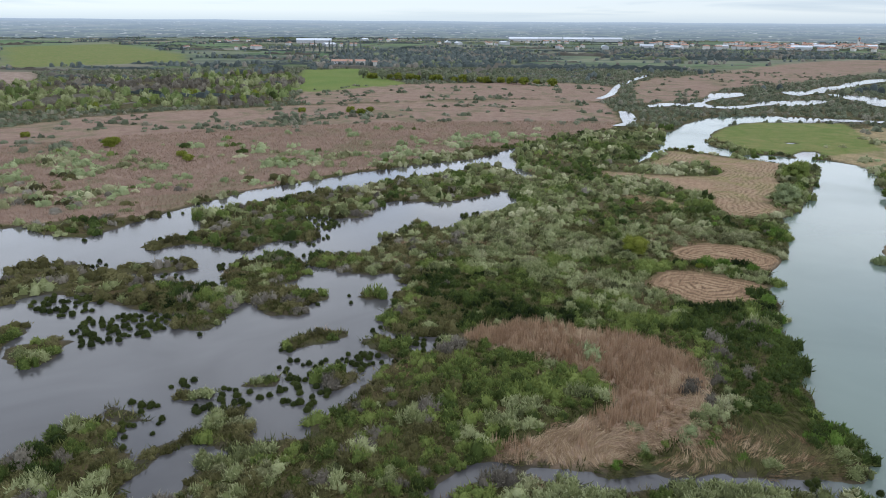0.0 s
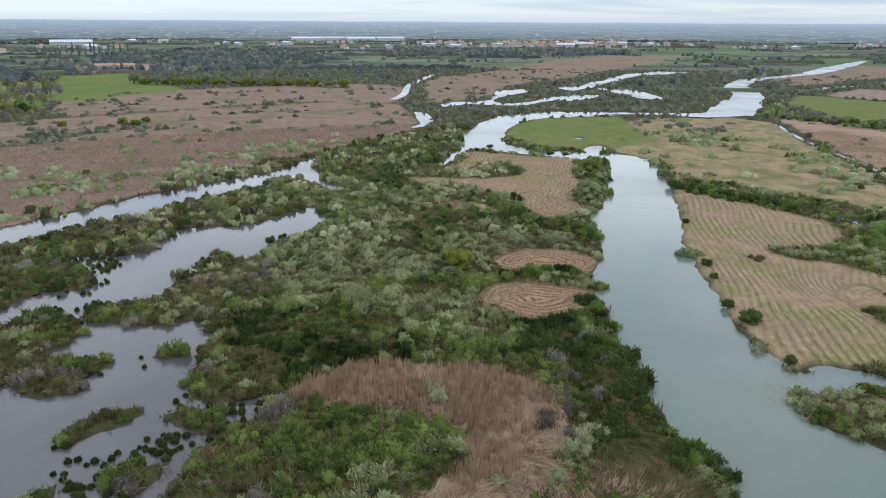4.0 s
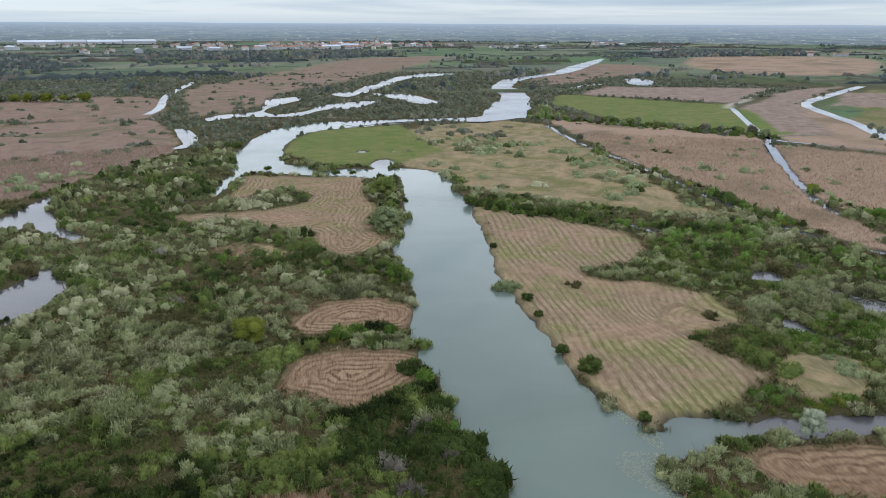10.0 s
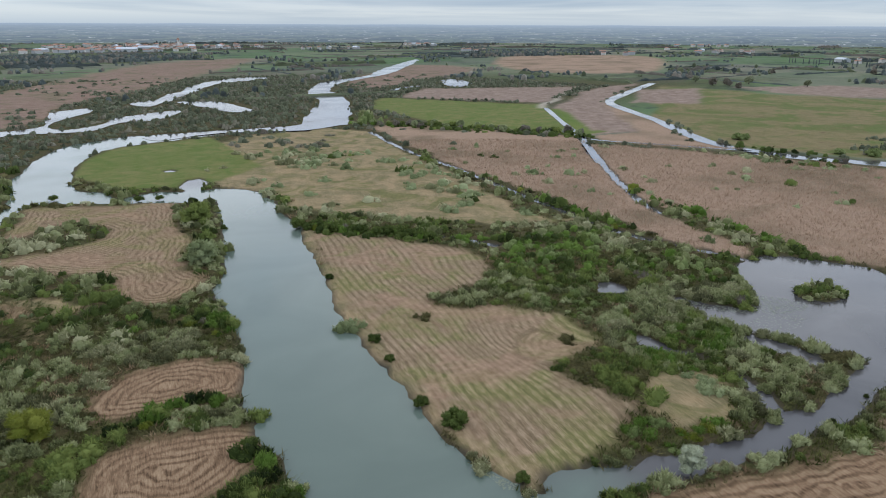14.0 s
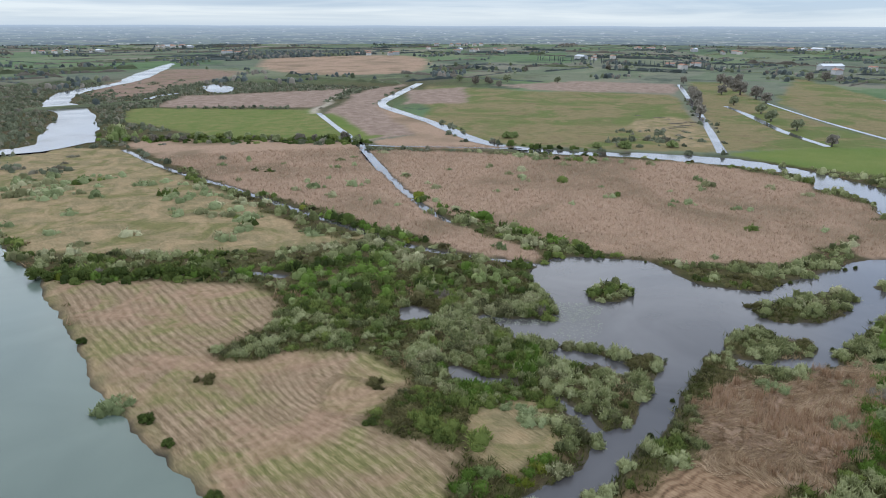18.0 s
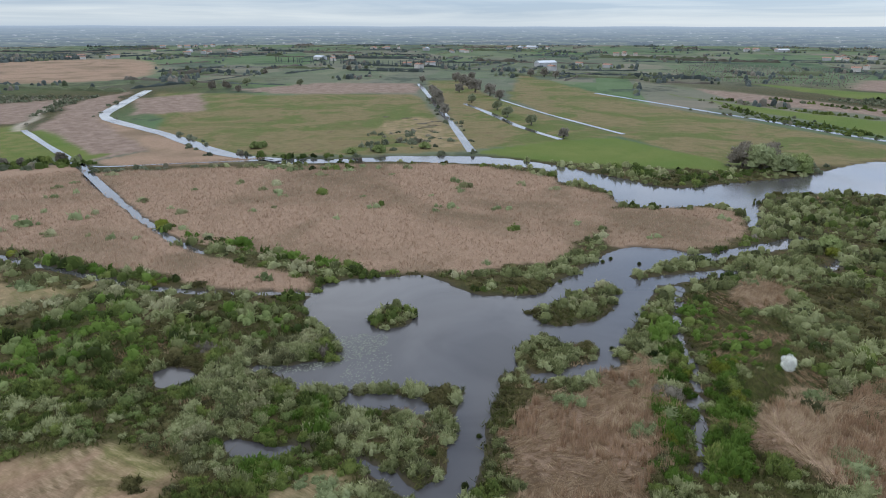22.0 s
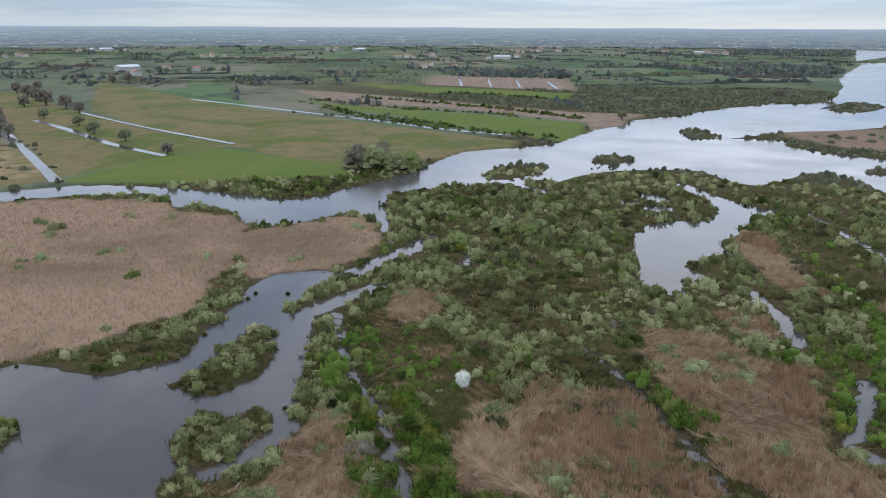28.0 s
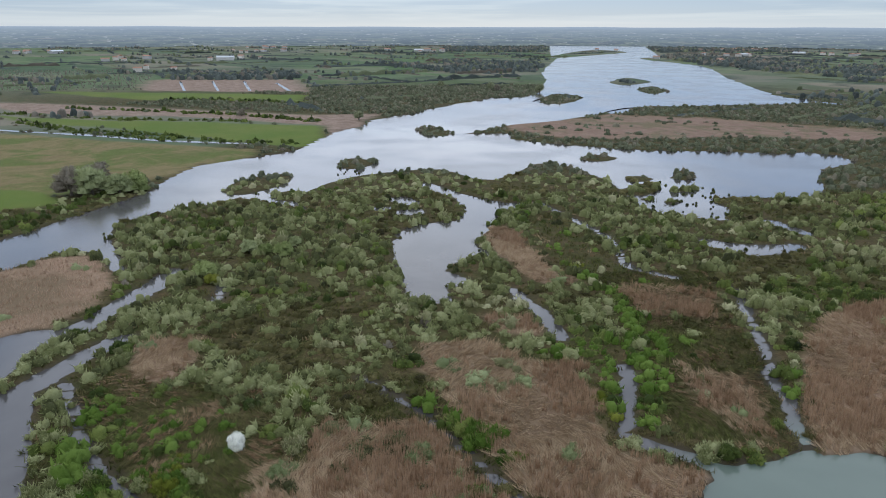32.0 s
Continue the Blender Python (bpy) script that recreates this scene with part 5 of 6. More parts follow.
def choose(x, y, s):
    """Which kind of shrub stands where: patches of one kind, mixed at their edges."""
    a = 0.8 * value_noise(x / 14, y / 14, 31) + 0.55 * value_noise(x / 5, y / 5, 32) + rng.uniform(-0.45, 0.45, x.size) + 0.10 + 0.06 * (x > 110) + 0.22 * ((x < 90) & (y > 150)) - 0.1 * ((x < 78) & (y < 168)) - 0.3 * ((x < 62) & (y > 96) & (y < 160)) - 0.4 * (np.hypot(x - 60, y - 60) > 330)
    b = 1.1 * value_noise(x / 18, y / 18, 33) + rng.uniform(-0.2, 0.2, x.size) - 0.3 * ((x < 70) & (y < 120)) + 0.25 * (x > 95)
    kind = np.where(a > 0.74, "pale", np.where(a > 0.0, "grey", np.where(b > 0.42, "olive", "green")))
    kind = np.where(b < -0.78, "dark", kind)
    east = (x > 110) & (y < 60) & (s["sward"] < -0.5)  # a closed grey-green canopy on the east marsh
    kind = np.where(east & (((kind == "green") & (a > -0.4)) | ((kind == "pale") & (a < 0.95))), "grey", kind)
    kind = np.where((s["sward"] > -0.5) & (a < 0.35), np.where(b > 0.1, "green", "vivid"), kind)
    kind = np.where((s["reed"] > 0) | (s["dry"] > 0), np.where(a > 0.45, "pale", np.where(a > -0.55, "sage", "green")), kind)
    # far scrub takes the leaf colours with painted haze
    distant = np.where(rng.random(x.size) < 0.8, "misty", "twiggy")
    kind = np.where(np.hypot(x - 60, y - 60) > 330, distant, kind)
    hedge = np.where(rng.random(x.size) < np.where((x > 110) & (y < 70), 0.08, np.where(x < 75, 0.55, 0.22)), "dark", np.where(rng.random(x.size) < 0.72, "vivid", np.where(rng.random(x.size) < 0.8, "green", "lime")))
    hedge = np.where(x > 330, np.where(rng.random(x.size) < 0.4, "dark", "green"), hedge)
    kind = np.where((s["hedge"] > 0) & (rng.random(x.size) < 0.85), hedge, kind)
    lagoon = (x < 4) & (y < 250) & (np.hypot(x - 60, y - 60) < 330)
    kind = np.where(lagoon & (rng.random(x.size) < 0.42), np.where(rng.random(x.size) < 0.22, "bare", "olive"), kind)
    # stands of one kind round the pools between the hay meadow and the lake
    for cx, cy, rx, ry, names in STANDS:
        inside = np.hypot((x - cx) / rx, (y - cy) / ry) + 0.3 * value_noise(x / 4, y / 4, 37) < 1
        pick = np.array(names)[np.minimum((rng.random(x.size) * len(names)).astype(int), len(names) - 1)]
        kind = np.where(inside & (s["hedge"] < 0) & (s["reed"] < 0) & (s["dry"] < 0), pick, kind)
    return np.where(rng.random(x.size) < 0.0025, "bare", kind)


made = {}
shared = {}


def shrub_thing(kind, k, m):
    """One shrub of its own; alike ones share a mesh."""
    if (kind, k) not in shared:
        shared[kind, k] = plant_mesh("willow_shrub", NEAR_SHAPES[k], LEAF[kind])
    name = {"dark": "bramble_bush", "olive": "sedge_clump", "bare": "bare_shrub"}.get(kind, "willow_shrub")
    ob = new(name, shared[kind, k])
    ob.matrix_basis = m
    return tagged(ob, SHRUB_LABELS[kind], "shrub", "shrubs of the marsh")


bands = [("near", NEAR_SHAPES, -110, 240, -110, 240, 2.25, 0, 112, 0.9, 2.4),
         ("mid", MID_SHAPES, -160, 300, -170, 300, 3.1, 112, 180, 1.35, 3.0),
         ("outer", OUTER_SHAPES, -330, 400, -270, 430, 3.7, 180, 290, 1.5, 3.4),
         ("far", FAR_SHAPES, -500, 700, -700, 900, 4.9, 290, 850, 1.6, 3.4)]
for band, shapes, x0, x1, y0, y1, step, lo, hi, small, large in bands:
    x, y = jitter_grid(x0, x1, y0, y1, step)
    d = off_path(x, y)
    keep = (d >= lo) & (d < hi) & in_sector(x, y)
    x, y, d = x[keep], y[keep], d[keep]
    s = survey(x, y)
    p = scrub_at(x, y, s)
    if band == "far":
        p = np.where((x > 395 - 0.15 * y) & (y > -330 + (x - 460) * 0.35) & (y < 380) & (s["hedge"] < 0) & (s["thick"] < 0), p * 0.02, p * np.where((s["hedge"] > 0) | (s["thick"] > 0), 1.0, 0.95))
        p = np.where(((s["water"] > -2) | (s["ribbon"] > -4)) & (y > 250), p * 0.35, np.where(s["land"] > 0, 0.9, p))
    keep = rng.random(x.size) < p
    x, y, d = x[keep], y[keep], d[keep]
    s = {k: v[keep] for k, v in s.items()}
    z = ground_height(x, y, s["water"]) - 0.06
    kind = choose(x, y, s)
    clump = np.clip(0.5 + 0.6 * value_noise(x / 6, y / 6, 35) + 0.25 * rng.normal(0, 1, x.size), 0, 1)
    size = small + (large - small) * clump
    size = size * np.where(s["hedge"] > 0, 1.15, 1.0) * np.where(s["sward"] > 0, 0.8, 1.0) * np.where((s["dry"] > 0) | (s["reed"] > 2), 1.3, 1.0)
    tall = size * rng.uniform(0.6, 1.1, x.size) * np.where(kind == "olive", np.where(x < 4, 0.85, 0.6), 1.0) * np.where((s["reed"] > 0) | (s["dry"] > 0), 0.75, 1.0)
    yaw = rng.uniform(0, 6.283, x.size)
    single = np.zeros(x.size, bool)
    if band == "near":
        order = np.argsort(d)
        for k in LABELS:
            ids = [i for i in order if kind[i] == k][:{"dark": 240, "olive": 200, "bare": 40, "lime": 30}.get(k, 75)]
            for i in ids:
                single[i] = True
                shrub_thing(k, int(rng.integers(0, len(shapes))), Matrix.LocRotScale((x[i], y[i], z[i]), Euler((0, 0, yaw[i])), (size[i], size[i], tall[i])))
    for k in LABELS:
        m = (kind == k) & ~single
        if m.sum():
            strew({"scrub": "sallow_scrub", "thicket": "bramble_thicket", "sedge": "sedge_clumps"}[LABELS[k][1]], shapes, np.stack([x, y, z], 1)[m], yaw[m], size[m], LEAF[k], *LABELS[k], zscale=tall[m])

for x, y, k in ((47, 107, 2.4), (48, 114, 2.6), (38, 96, 2.2), (40, 92, 2.0), (43, 99, 1.9), (57, 119, 2.2), (44, 102, 2.3), (56, 111, 1.8), (49, 101, 1.7)):
    shrub_thing("bare", int(rng.integers(0, 8)), Matrix.LocRotScale((x, y, 0.4), Euler((0, 0, rng.uniform(0, 6.283))), (k, k, k * 0.9)))
for x, y, k in ((119, 149, 1.7), (118, 151, 1.3), (129.5, 121, 1.9), (128, 119.5, 1.4)):
    shrub_thing("olive", int(rng.integers(0, 8)), Matrix.LocRotScale((x, y, 0.3), Euler((0, 0, rng.uniform(0, 6.283))), (k, k, k * 0.8)))
# brush heaps on the pasture, built from flattened bare shrubs
for x, y in ((554, 127), (548, 112), (541, 105), (520, 99), (503, 96), (530, 89), (512, 90), (484, 92), (495, 100)):
    k = rng.uniform(2.0, 4.0)
    shrub_thing("bare", int(rng.integers(0, 8)), Matrix.LocRotScale((x, y, 0.3), Euler((0, 0, rng.uniform(0, 6.283))), (k * 1.5, k, 0.6)))

# ---- reeds: upright stands, and swathes that the wind has laid flat ----
UPRIGHT = [blades(18, rng, 1.9, 0.12, 0.06, 0.55) for _ in range(5)]
UPRIGHT_MID = [blades(10, rng, 1.15, 0.3, 0.07, 1.2) for _ in range(7)]


def laid_reeds(n, r):
    co, q = blades(n, r, 1.7, 0.28, 0.065, 0.6)
    co = co.reshape(-1, 3, 3)
    co[:, 2, 0] += co[:, 2, 2] * r.uniform(0.7, 1.4, n)
    co[:, 2, 2] *= r.uniform(0.3, 0.6, n)
    return co.reshape(-1, 3), q


LAID = [laid_reeds(17, rng) for _ in range(5)]
x, y = jitter_grid(-60, 240, -150, 170, 0.9)
d = off_path(x, y)
keep = ((d < 125) | ((y < 30) & (x < 225))) & in_sector(x, y)
x, y = x[keep], y[keep]
s = survey(x, y)
keep = (s["reed"] > -0.4 + 0.8 * rng.random(x.size)) & (s["water"] < -0.4)
x, y = x[keep], y[keep]
z = ground_height(x, y, s["water"][keep]) - 0.03
flat = (value_noise(x / 13, y / 13, 61) + 0.5 * value_noise(x / 4, y / 4, 62) + 0.03 * (97 - y) * (x < 60) + 0.25 * (x > 100) + rng.normal(0, 0.35, x.size)) > 0.12
flow = 3.5 * value_noise(x / 15, y / 15, 63) + 1.2 * value_noise(x / 5, y / 5, 64) + 0.4
turn = np.where(flat, flow + rng.normal(0, 0.3, x.size), rng.uniform(0, 6.283, x.size))
size = rng.uniform(0.75, 1.2, x.size)
place = np.stack([x, y, z], 1)
strew("reed_bed", UPRIGHT, place[~flat], turn[~flat], size[~flat], LEAF["reed"], "dense stand of dry brown upright reeds", "reeds")
strew("laid_reeds", LAID, place[flat], turn[flat], size[flat], LEAF["straw"], "dry straw-coloured reeds laid flat in swirls by the wind", "reeds")
x, y = jitter_grid(-260, 420, -300, 420, 1.8)
d = off_path(x, y)
keep = (d >= 125) & (d < 330) & in_sector(x, y) & ~((y < 30) & (y > -150) & (x < 225))
x, y = x[keep], y[keep]
s = survey(x, y)
keep = (s["reed"] > 0) & (s["water"] < -0.5)
x, y = x[keep], y[keep]
z = ground_height(x, y, s["water"][keep]) - 0.03
aged = s["oldreed"][keep] > 0
for cut, leaf, label in ((~aged, "reedmid", "wide bed of dry pinkish-brown reeds"), (aged, "reedold", "wide bed of old reddish-brown reeds")):
    strew("reed_bed", UPRIGHT_MID, np.stack([x, y, z], 1)[cut], rng.uniform(0, 6.283, cut.sum()), rng.uniform(0.6, 1.1, cut.sum()), LEAF[leaf], label, "reeds")

# ---- grass and sedge between the shrubs, on the banks and in the swards ----
GRASS = [blades(11, rng, 0.8, 0.6, 0.09, 0.8) for _ in range(6)]
x, y = jitter_grid(-60, 230, -120, 240, 1.35)
d = off_path(x, y)
keep = (d < 130) & in_sector(x, y)
x, y = x[keep], y[keep]
s = survey(x, y)
openness = np.maximum.reduce([s[k] for k in ("reed", "mown", "green", "dry", "sward")])
keep = (openness < 0.2) & (s["water"] < -0.15) & (s["ribbon"] < -0.3)
x, y = x[keep], y[keep]
z = ground_height(x, y, s["water"][keep]) - 0.02
tone = value_noise(x / 10, y / 10, 71) + 0.6 * value_noise(x / 3, y / 3, 72) + rng.uniform(-0.4, 0.4, x.size)
for cut, leaf, label in (((tone > -0.1), "grass", "rank green marsh grass"), ((tone <= -0.1) & (tone > -0.85), "olive", "olive-brown sedge and old grass"), (tone <= -0.85, "straw", "dead straw-coloured grass")):
    strew("marsh_grass", GRASS, np.stack([x, y, z], 1)[cut], rng.uniform(0, 6.283, cut.sum()), rng.uniform(0.7, 1.35, cut.sum()), LEAF[leaf], label, "grass")

x, y = jitter_grid(-60, 260, -160, 240, 0.95)
s = survey(x, y)
keep = (s["sward"] > -0.3) & (s["water"] < -0.2) & (off_path(x, y) < 190)
x, y, wet = x[keep], y[keep], s["water"][keep]
z = ground_height(x, y, wet) - 0.03
comb = 2.5 * value_noise(x / 18, y / 18, 65) + 0.9 * value_noise(x / 6, y / 6, 66) + 0.6 + rng.normal(0, 0.35, x.size)
tone = value_noise(x / 9, y / 9, 75) + 0.6 * value_noise(x / 3.5, y / 3.5, 76) + rng.uniform(-0.3, 0.3, x.size)
for cut, leaf, label in ((tone > 0.2, "grass", "rank green grass laid over by the wind"), ((tone <= 0.2) & (tone > -0.32), "olive", "olive sedge laid over by the wind"), (tone <= -0.32, "straw", "dead straw-coloured sedge laid flat")):
    strew("sedge_sward", LAID, np.stack([x, y, z], 1)[cut], comb[cut], rng.uniform(0.6, 0.95, cut.sum()), LEAF[leaf], label, "sedge")
x, y = jitter_grid(-200, 380, -260, 330, 2.3)
d = off_path(x, y)
keep = (d >= 130) & (d < 300) & in_sector(x, y)
x, y = x[keep], y[keep]
s = survey(x, y)
keep = (np.maximum.reduce([s[k] for k in ("reed", "mown", "green", "lush", "pasture", "brown", "dry")]) < 0.2) & (s["water"] < -0.3) & ((s["sward"] > 0) | (s["dry"] > 0) | (rng.random(x.size) < 0.5))
x, y = x[keep], y[keep]
z = ground_height(x, y, s["water"][keep]) - 0.02
FAR_GRASS = [blades(8, rng, 0.9, 0.6, 0.14, 1.1) for _ in range(5)]
tone = value_noise(x / 12, y / 12, 73) + 0.6 * value_noise(x / 4, y / 4, 74) + rng.uniform(-0.4, 0.4, x.size) - 0.9 * (s["dry"][keep] > 0)
for cut, leaf, label in (((tone > -0.1), "grass", "rank green marsh grass"), ((tone <= -0.1) & (tone > -0.85), "olive", "olive-brown sedge and old grass"), (tone <= -0.85, "straw", "dead straw-coloured grass")):
    strew("marsh_grass", FAR_GRASS, np.stack([x, y, z], 1)[cut], rng.uniform(0, 6.283, cut.sum()), rng.uniform(0.7, 1.35, cut.sum()), LEAF[leaf], label, "grass")

# ---- sedge tussocks standing in the shallow water ----
def tussock_shape(r):
    co, t_, tip = crown([(0, 0, 0, 0.78, 0.95)], 8, 3, 110, 0.26, r, 0.2, 0.15)
    co[:, 2] = np.maximum(co[:, 2], -0.3)
    return co, t_, tip


TUSSOCK = [tussock_shape(rng) for _ in range(4)]
tussock_mesh = []
for shape in TUSSOCK:
    tussock_mesh.append(plant_mesh("sedge_tussock", shape, LEAF["tuss"]))
x, y = jitter_grid(-110, 60, 60, 230, 1.25)
x2, y2 = jitter_grid(110, 640, -460, 130, 2.4)
x, y = np.concatenate([x, x2]), np.concatenate([y, y2])
s = survey(x, y)
drift_n = value_noise(x / 9, y / 9, 81) + 0.45 * value_noise(x / 3.5, y / 3.5, 82)
shore = np.clip((4.5 - s["water"]) / 4.0, 0, 1)
marked = s["tussocks"] > 0
p = np.where(marked, np.where(x > 140, 0.10 + 0.25 * np.clip(drift_n, 0, 1), 0.62), np.clip((drift_n - 0.22) * 1.0, 0, 0.65) * shore)
p = np.where((s["silt"] > 0.0) | (s["water"] < 0.15), 0.0, p)
p = np.where((x > 105) & ~marked, p * 0.35 * (x < 330) * (y > -230), p)
keep = rng.random(x.size) < p
x, y = x[keep], y[keep]
order = np.argsort(off_path(x, y))
size = rng.uniform(0.55, 1.0, x.size)
for i in order[:290]:
    ob = new("sedge_tussock", tussock_mesh[int(rng.integers(0, 4))])
    ob.matrix_basis = Matrix.LocRotScale((x[i], y[i], 0.0), Euler((0, 0, rng.random() * 6.283)), (size[i], size[i], size[i] * rng.uniform(0.8, 1.2)))
    tagged(ob, "dark green mound of tussock sedge in shallow water", "sedge tussock", "tussocks of the lagoon")
rest = order[290:]
if len(rest):
    strew("sedge_tussocks", TUSSOCK, np.stack([x, y, 0 * x], 1)[rest], rng.uniform(0, 6.283, len(rest)), size[rest], LEAF["tuss"], "dark green tussock sedge in shallow water", "sedge")

# ---- floating leaves of water lilies ----
def lily_pads(x0, y0, rx, ry, count, turn):
    a = np.linspace(0, 2 * np.pi, 9)[:-1]
    th, rr = rng.uniform(0, 6.283, count), np.sqrt(rng.random(count))
    px, py = rx * rr * np.cos(th), ry * rr * np.sin(th)
    cx, cy = x0 + px * math.cos(turn) - py * math.sin(turn), y0 + px * math.sin(turn) + py * math.cos(turn)
    s = survey(cx, cy)
    ok = s["water"] > 0.3
    cx, cy = cx[ok], cy[ok]
    rad = rng.uniform(0.07, 0.17, len(cx))
    co = np.stack([cx[:, None] + np.cos(a) * rad[:, None], cy[:, None] + np.sin(a) * rad[:, None], np.full((len(cx), 8), 0.012) + rng.uniform(0, 0.006, (len(cx), 1))], -1).reshape(-1, 3)
    q = np.arange(len(cx) * 8).reshape(-1, 8)
    me = fill_mesh(bpy.data.meshes.new("lily_pads"), co, q, smooth=False)
    me.materials.append(PAD)
    tagged(new("lily_pads", me), "pale green floating lily leaves on still water", "lily pads", kind="stuff")


PAD = plain("lily_leaf", (0.10, 0.115, 0.075), (0.20, 0.21, 0.145), 1.0, 0.4)
lily_pads(86, 106, 1.8, 11.0, 900, -0.35)
lily_pads(78, 91, 4.5, 7.5, 1300, 0.3)
lily_pads(173, 101, 6, 14, 1600, 0.6)
lily_pads(166, 92, 4, 9, 260, 1.3)



# ---- woods on the plain: too many stems to count ----
def wood_shape(r):
    return crown([(0, 0, 0.2, 0.7, 1.2), (0.5, 0.2, 0.1, 0.55, 0.85), (-0.3, 0.45, 0.1, 0.5, 0.95)], 5, 2, 30, 0.45, r, 0.8, 0.15, 0.25, 0.25)


WOOD = [wood_shape(rng) for _ in range(5)]
FAR_WOOD = [crown([(0, 0, 0.2, 1.0, 1.3)], 6, 2, 4, 0.6, rng, 0.6) for _ in range(5)]
x, y = jitter_grid(-700, 2500, -2300, 1900, 8.5)
near_wood = np.zeros(x.size, bool)
for shape in SHAPES:
    if shape[0] == "wood":
        near_wood |= depth_in(shape, x, y, 2.0) > 0
x, y = x[near_wood], y[near_wood]
s = survey(x, y)
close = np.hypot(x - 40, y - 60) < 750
thick = np.where(close, 0.72 + 0.5 * value_noise(x / 40, y / 40, 92), 0.7)
keep = (s["wood"] > 0) & (s["ribbon"] < -6) & (rng.random(x.size) < thick)
x, y, close = x[keep], y[keep], close[keep]
tone = value_noise(x / 45, y / 45, 91) + rng.uniform(-0.6, 0.6, x.size)
size = np.where(close, rng.uniform(1.6, 4.8, x.size), rng.uniform(3.0, 5.2, x.size))
tall = size * rng.uniform(0.7, 1.2, x.size)
back = (y > 555) & (x < 200)
tone = np.where(close, tone - 0.75 * back, tone)
# woods farther off use the far leaves, haze in their colour
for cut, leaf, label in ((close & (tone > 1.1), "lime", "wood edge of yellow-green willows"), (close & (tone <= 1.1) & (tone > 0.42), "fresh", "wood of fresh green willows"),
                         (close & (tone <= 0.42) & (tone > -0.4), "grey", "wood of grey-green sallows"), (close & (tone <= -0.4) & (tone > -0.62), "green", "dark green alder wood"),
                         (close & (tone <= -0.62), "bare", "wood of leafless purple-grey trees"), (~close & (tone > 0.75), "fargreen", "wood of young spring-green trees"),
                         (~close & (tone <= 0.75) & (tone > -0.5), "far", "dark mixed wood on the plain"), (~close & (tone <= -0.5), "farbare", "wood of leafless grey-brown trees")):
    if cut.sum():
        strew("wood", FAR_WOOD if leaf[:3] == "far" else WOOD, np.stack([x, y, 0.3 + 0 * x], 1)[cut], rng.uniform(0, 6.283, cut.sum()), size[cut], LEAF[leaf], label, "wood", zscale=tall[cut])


# hedgerows: long lumpy banks of shrubs along the field edges of the plain
def clear_of(x, y, gap=420):
    s = survey(x, y)
    return (s["water"] < -12) & (s["ribbon"] < -10) & (np.maximum.reduce([s[k] for k in ("green", "lush", "pasture", "brown", "reed", "dry", "tan")]) < 0) & (off_path(x, y) > gap)


hedges = {"far": ([], []), "fargreen": ([], []), "farbare": ([], [])}
hx, hy, hs = [], [], []
for k in range(1150):
    a = 0.32 + (math.pi / 2 if rng.random() < 0.3 else 0.0) + rng.normal(0, 0.06)
    far = 440 + 2200 * rng.random() ** 0.85
    th = rng.uniform(math.radians(-92), math.radians(128))
    cx, cy = 40 + math.cos(th) * far, 50 + math.sin(th) * far
    n = int(rng.integers(8, 34))
    u = (np.arange(n) - n / 2) * 7.0
    px, py = cx + u * math.cos(a), cy - u * math.sin(a)
    ok = clear_of(px, py)
    if ok.mean() < 0.7:
        continue
    px, py = px[ok], py[ok]
    n = len(px)
    wide = rng.uniform(1.2, 3.2)
    high = np.clip(rng.choice([1.2, 2.0, 3.2, 5.0], p=[0.3, 0.35, 0.23, 0.12]) * rng.uniform(0.45, 1.4, n), 0.5, 8)
    high[[0, -1]] = 0.3
    nx, ny = math.sin(a), math.cos(a)
    w = wide * rng.uniform(0.6, 1.3, (2, n))
    ridge = rng.normal(0, 0.5, n)
    co = np.stack([np.stack([px - nx * w[0], py - ny * w[0], np.full(n, 0.2)], 1), np.stack([px - nx * w[0] * 0.6, py - ny * w[0] * 0.6, high * 0.75 * rng.uniform(0.7, 1.1, n) + 0.2], 1),
                   np.stack([px + nx * ridge, py + ny * ridge, high + 0.3], 1), np.stack([px + nx * w[1], py + ny * w[1], np.full(n, 0.2)], 1)], 1).reshape(-1, 3)
    i = np.arange(n - 1)
    q = np.concatenate([np.stack([i * 4 + r_, i * 4 + r_ + 1, i * 4 + r_ + 5, i * 4 + r_ + 4], 1) for r_ in range(3)])
    bank = hedges[("far", "far", "fargreen", "farbare")[int(rng.integers(0, 4))]]
    bank[1].append(q + sum(len(c_) for c_ in bank[0]))
    bank[0].append(co)
    m = rng.random(n) < rng.choice([0.0, 0.12, 0.35])
    hx.append(px[m])
    hy.append(py[m])
    hs.append(rng.uniform(1.8, 4.2, m.sum()))
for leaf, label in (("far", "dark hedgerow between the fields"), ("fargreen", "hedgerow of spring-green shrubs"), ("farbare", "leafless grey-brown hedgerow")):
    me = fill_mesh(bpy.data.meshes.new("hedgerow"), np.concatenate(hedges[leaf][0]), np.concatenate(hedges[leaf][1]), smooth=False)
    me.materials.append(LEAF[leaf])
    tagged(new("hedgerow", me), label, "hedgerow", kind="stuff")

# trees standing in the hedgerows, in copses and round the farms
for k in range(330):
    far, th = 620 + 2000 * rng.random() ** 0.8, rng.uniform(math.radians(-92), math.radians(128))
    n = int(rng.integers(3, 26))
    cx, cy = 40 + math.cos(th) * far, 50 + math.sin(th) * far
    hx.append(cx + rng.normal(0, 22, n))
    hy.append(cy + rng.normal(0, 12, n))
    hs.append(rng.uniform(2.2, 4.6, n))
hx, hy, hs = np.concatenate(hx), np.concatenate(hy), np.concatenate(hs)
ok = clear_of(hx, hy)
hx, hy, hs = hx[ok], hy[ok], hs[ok]
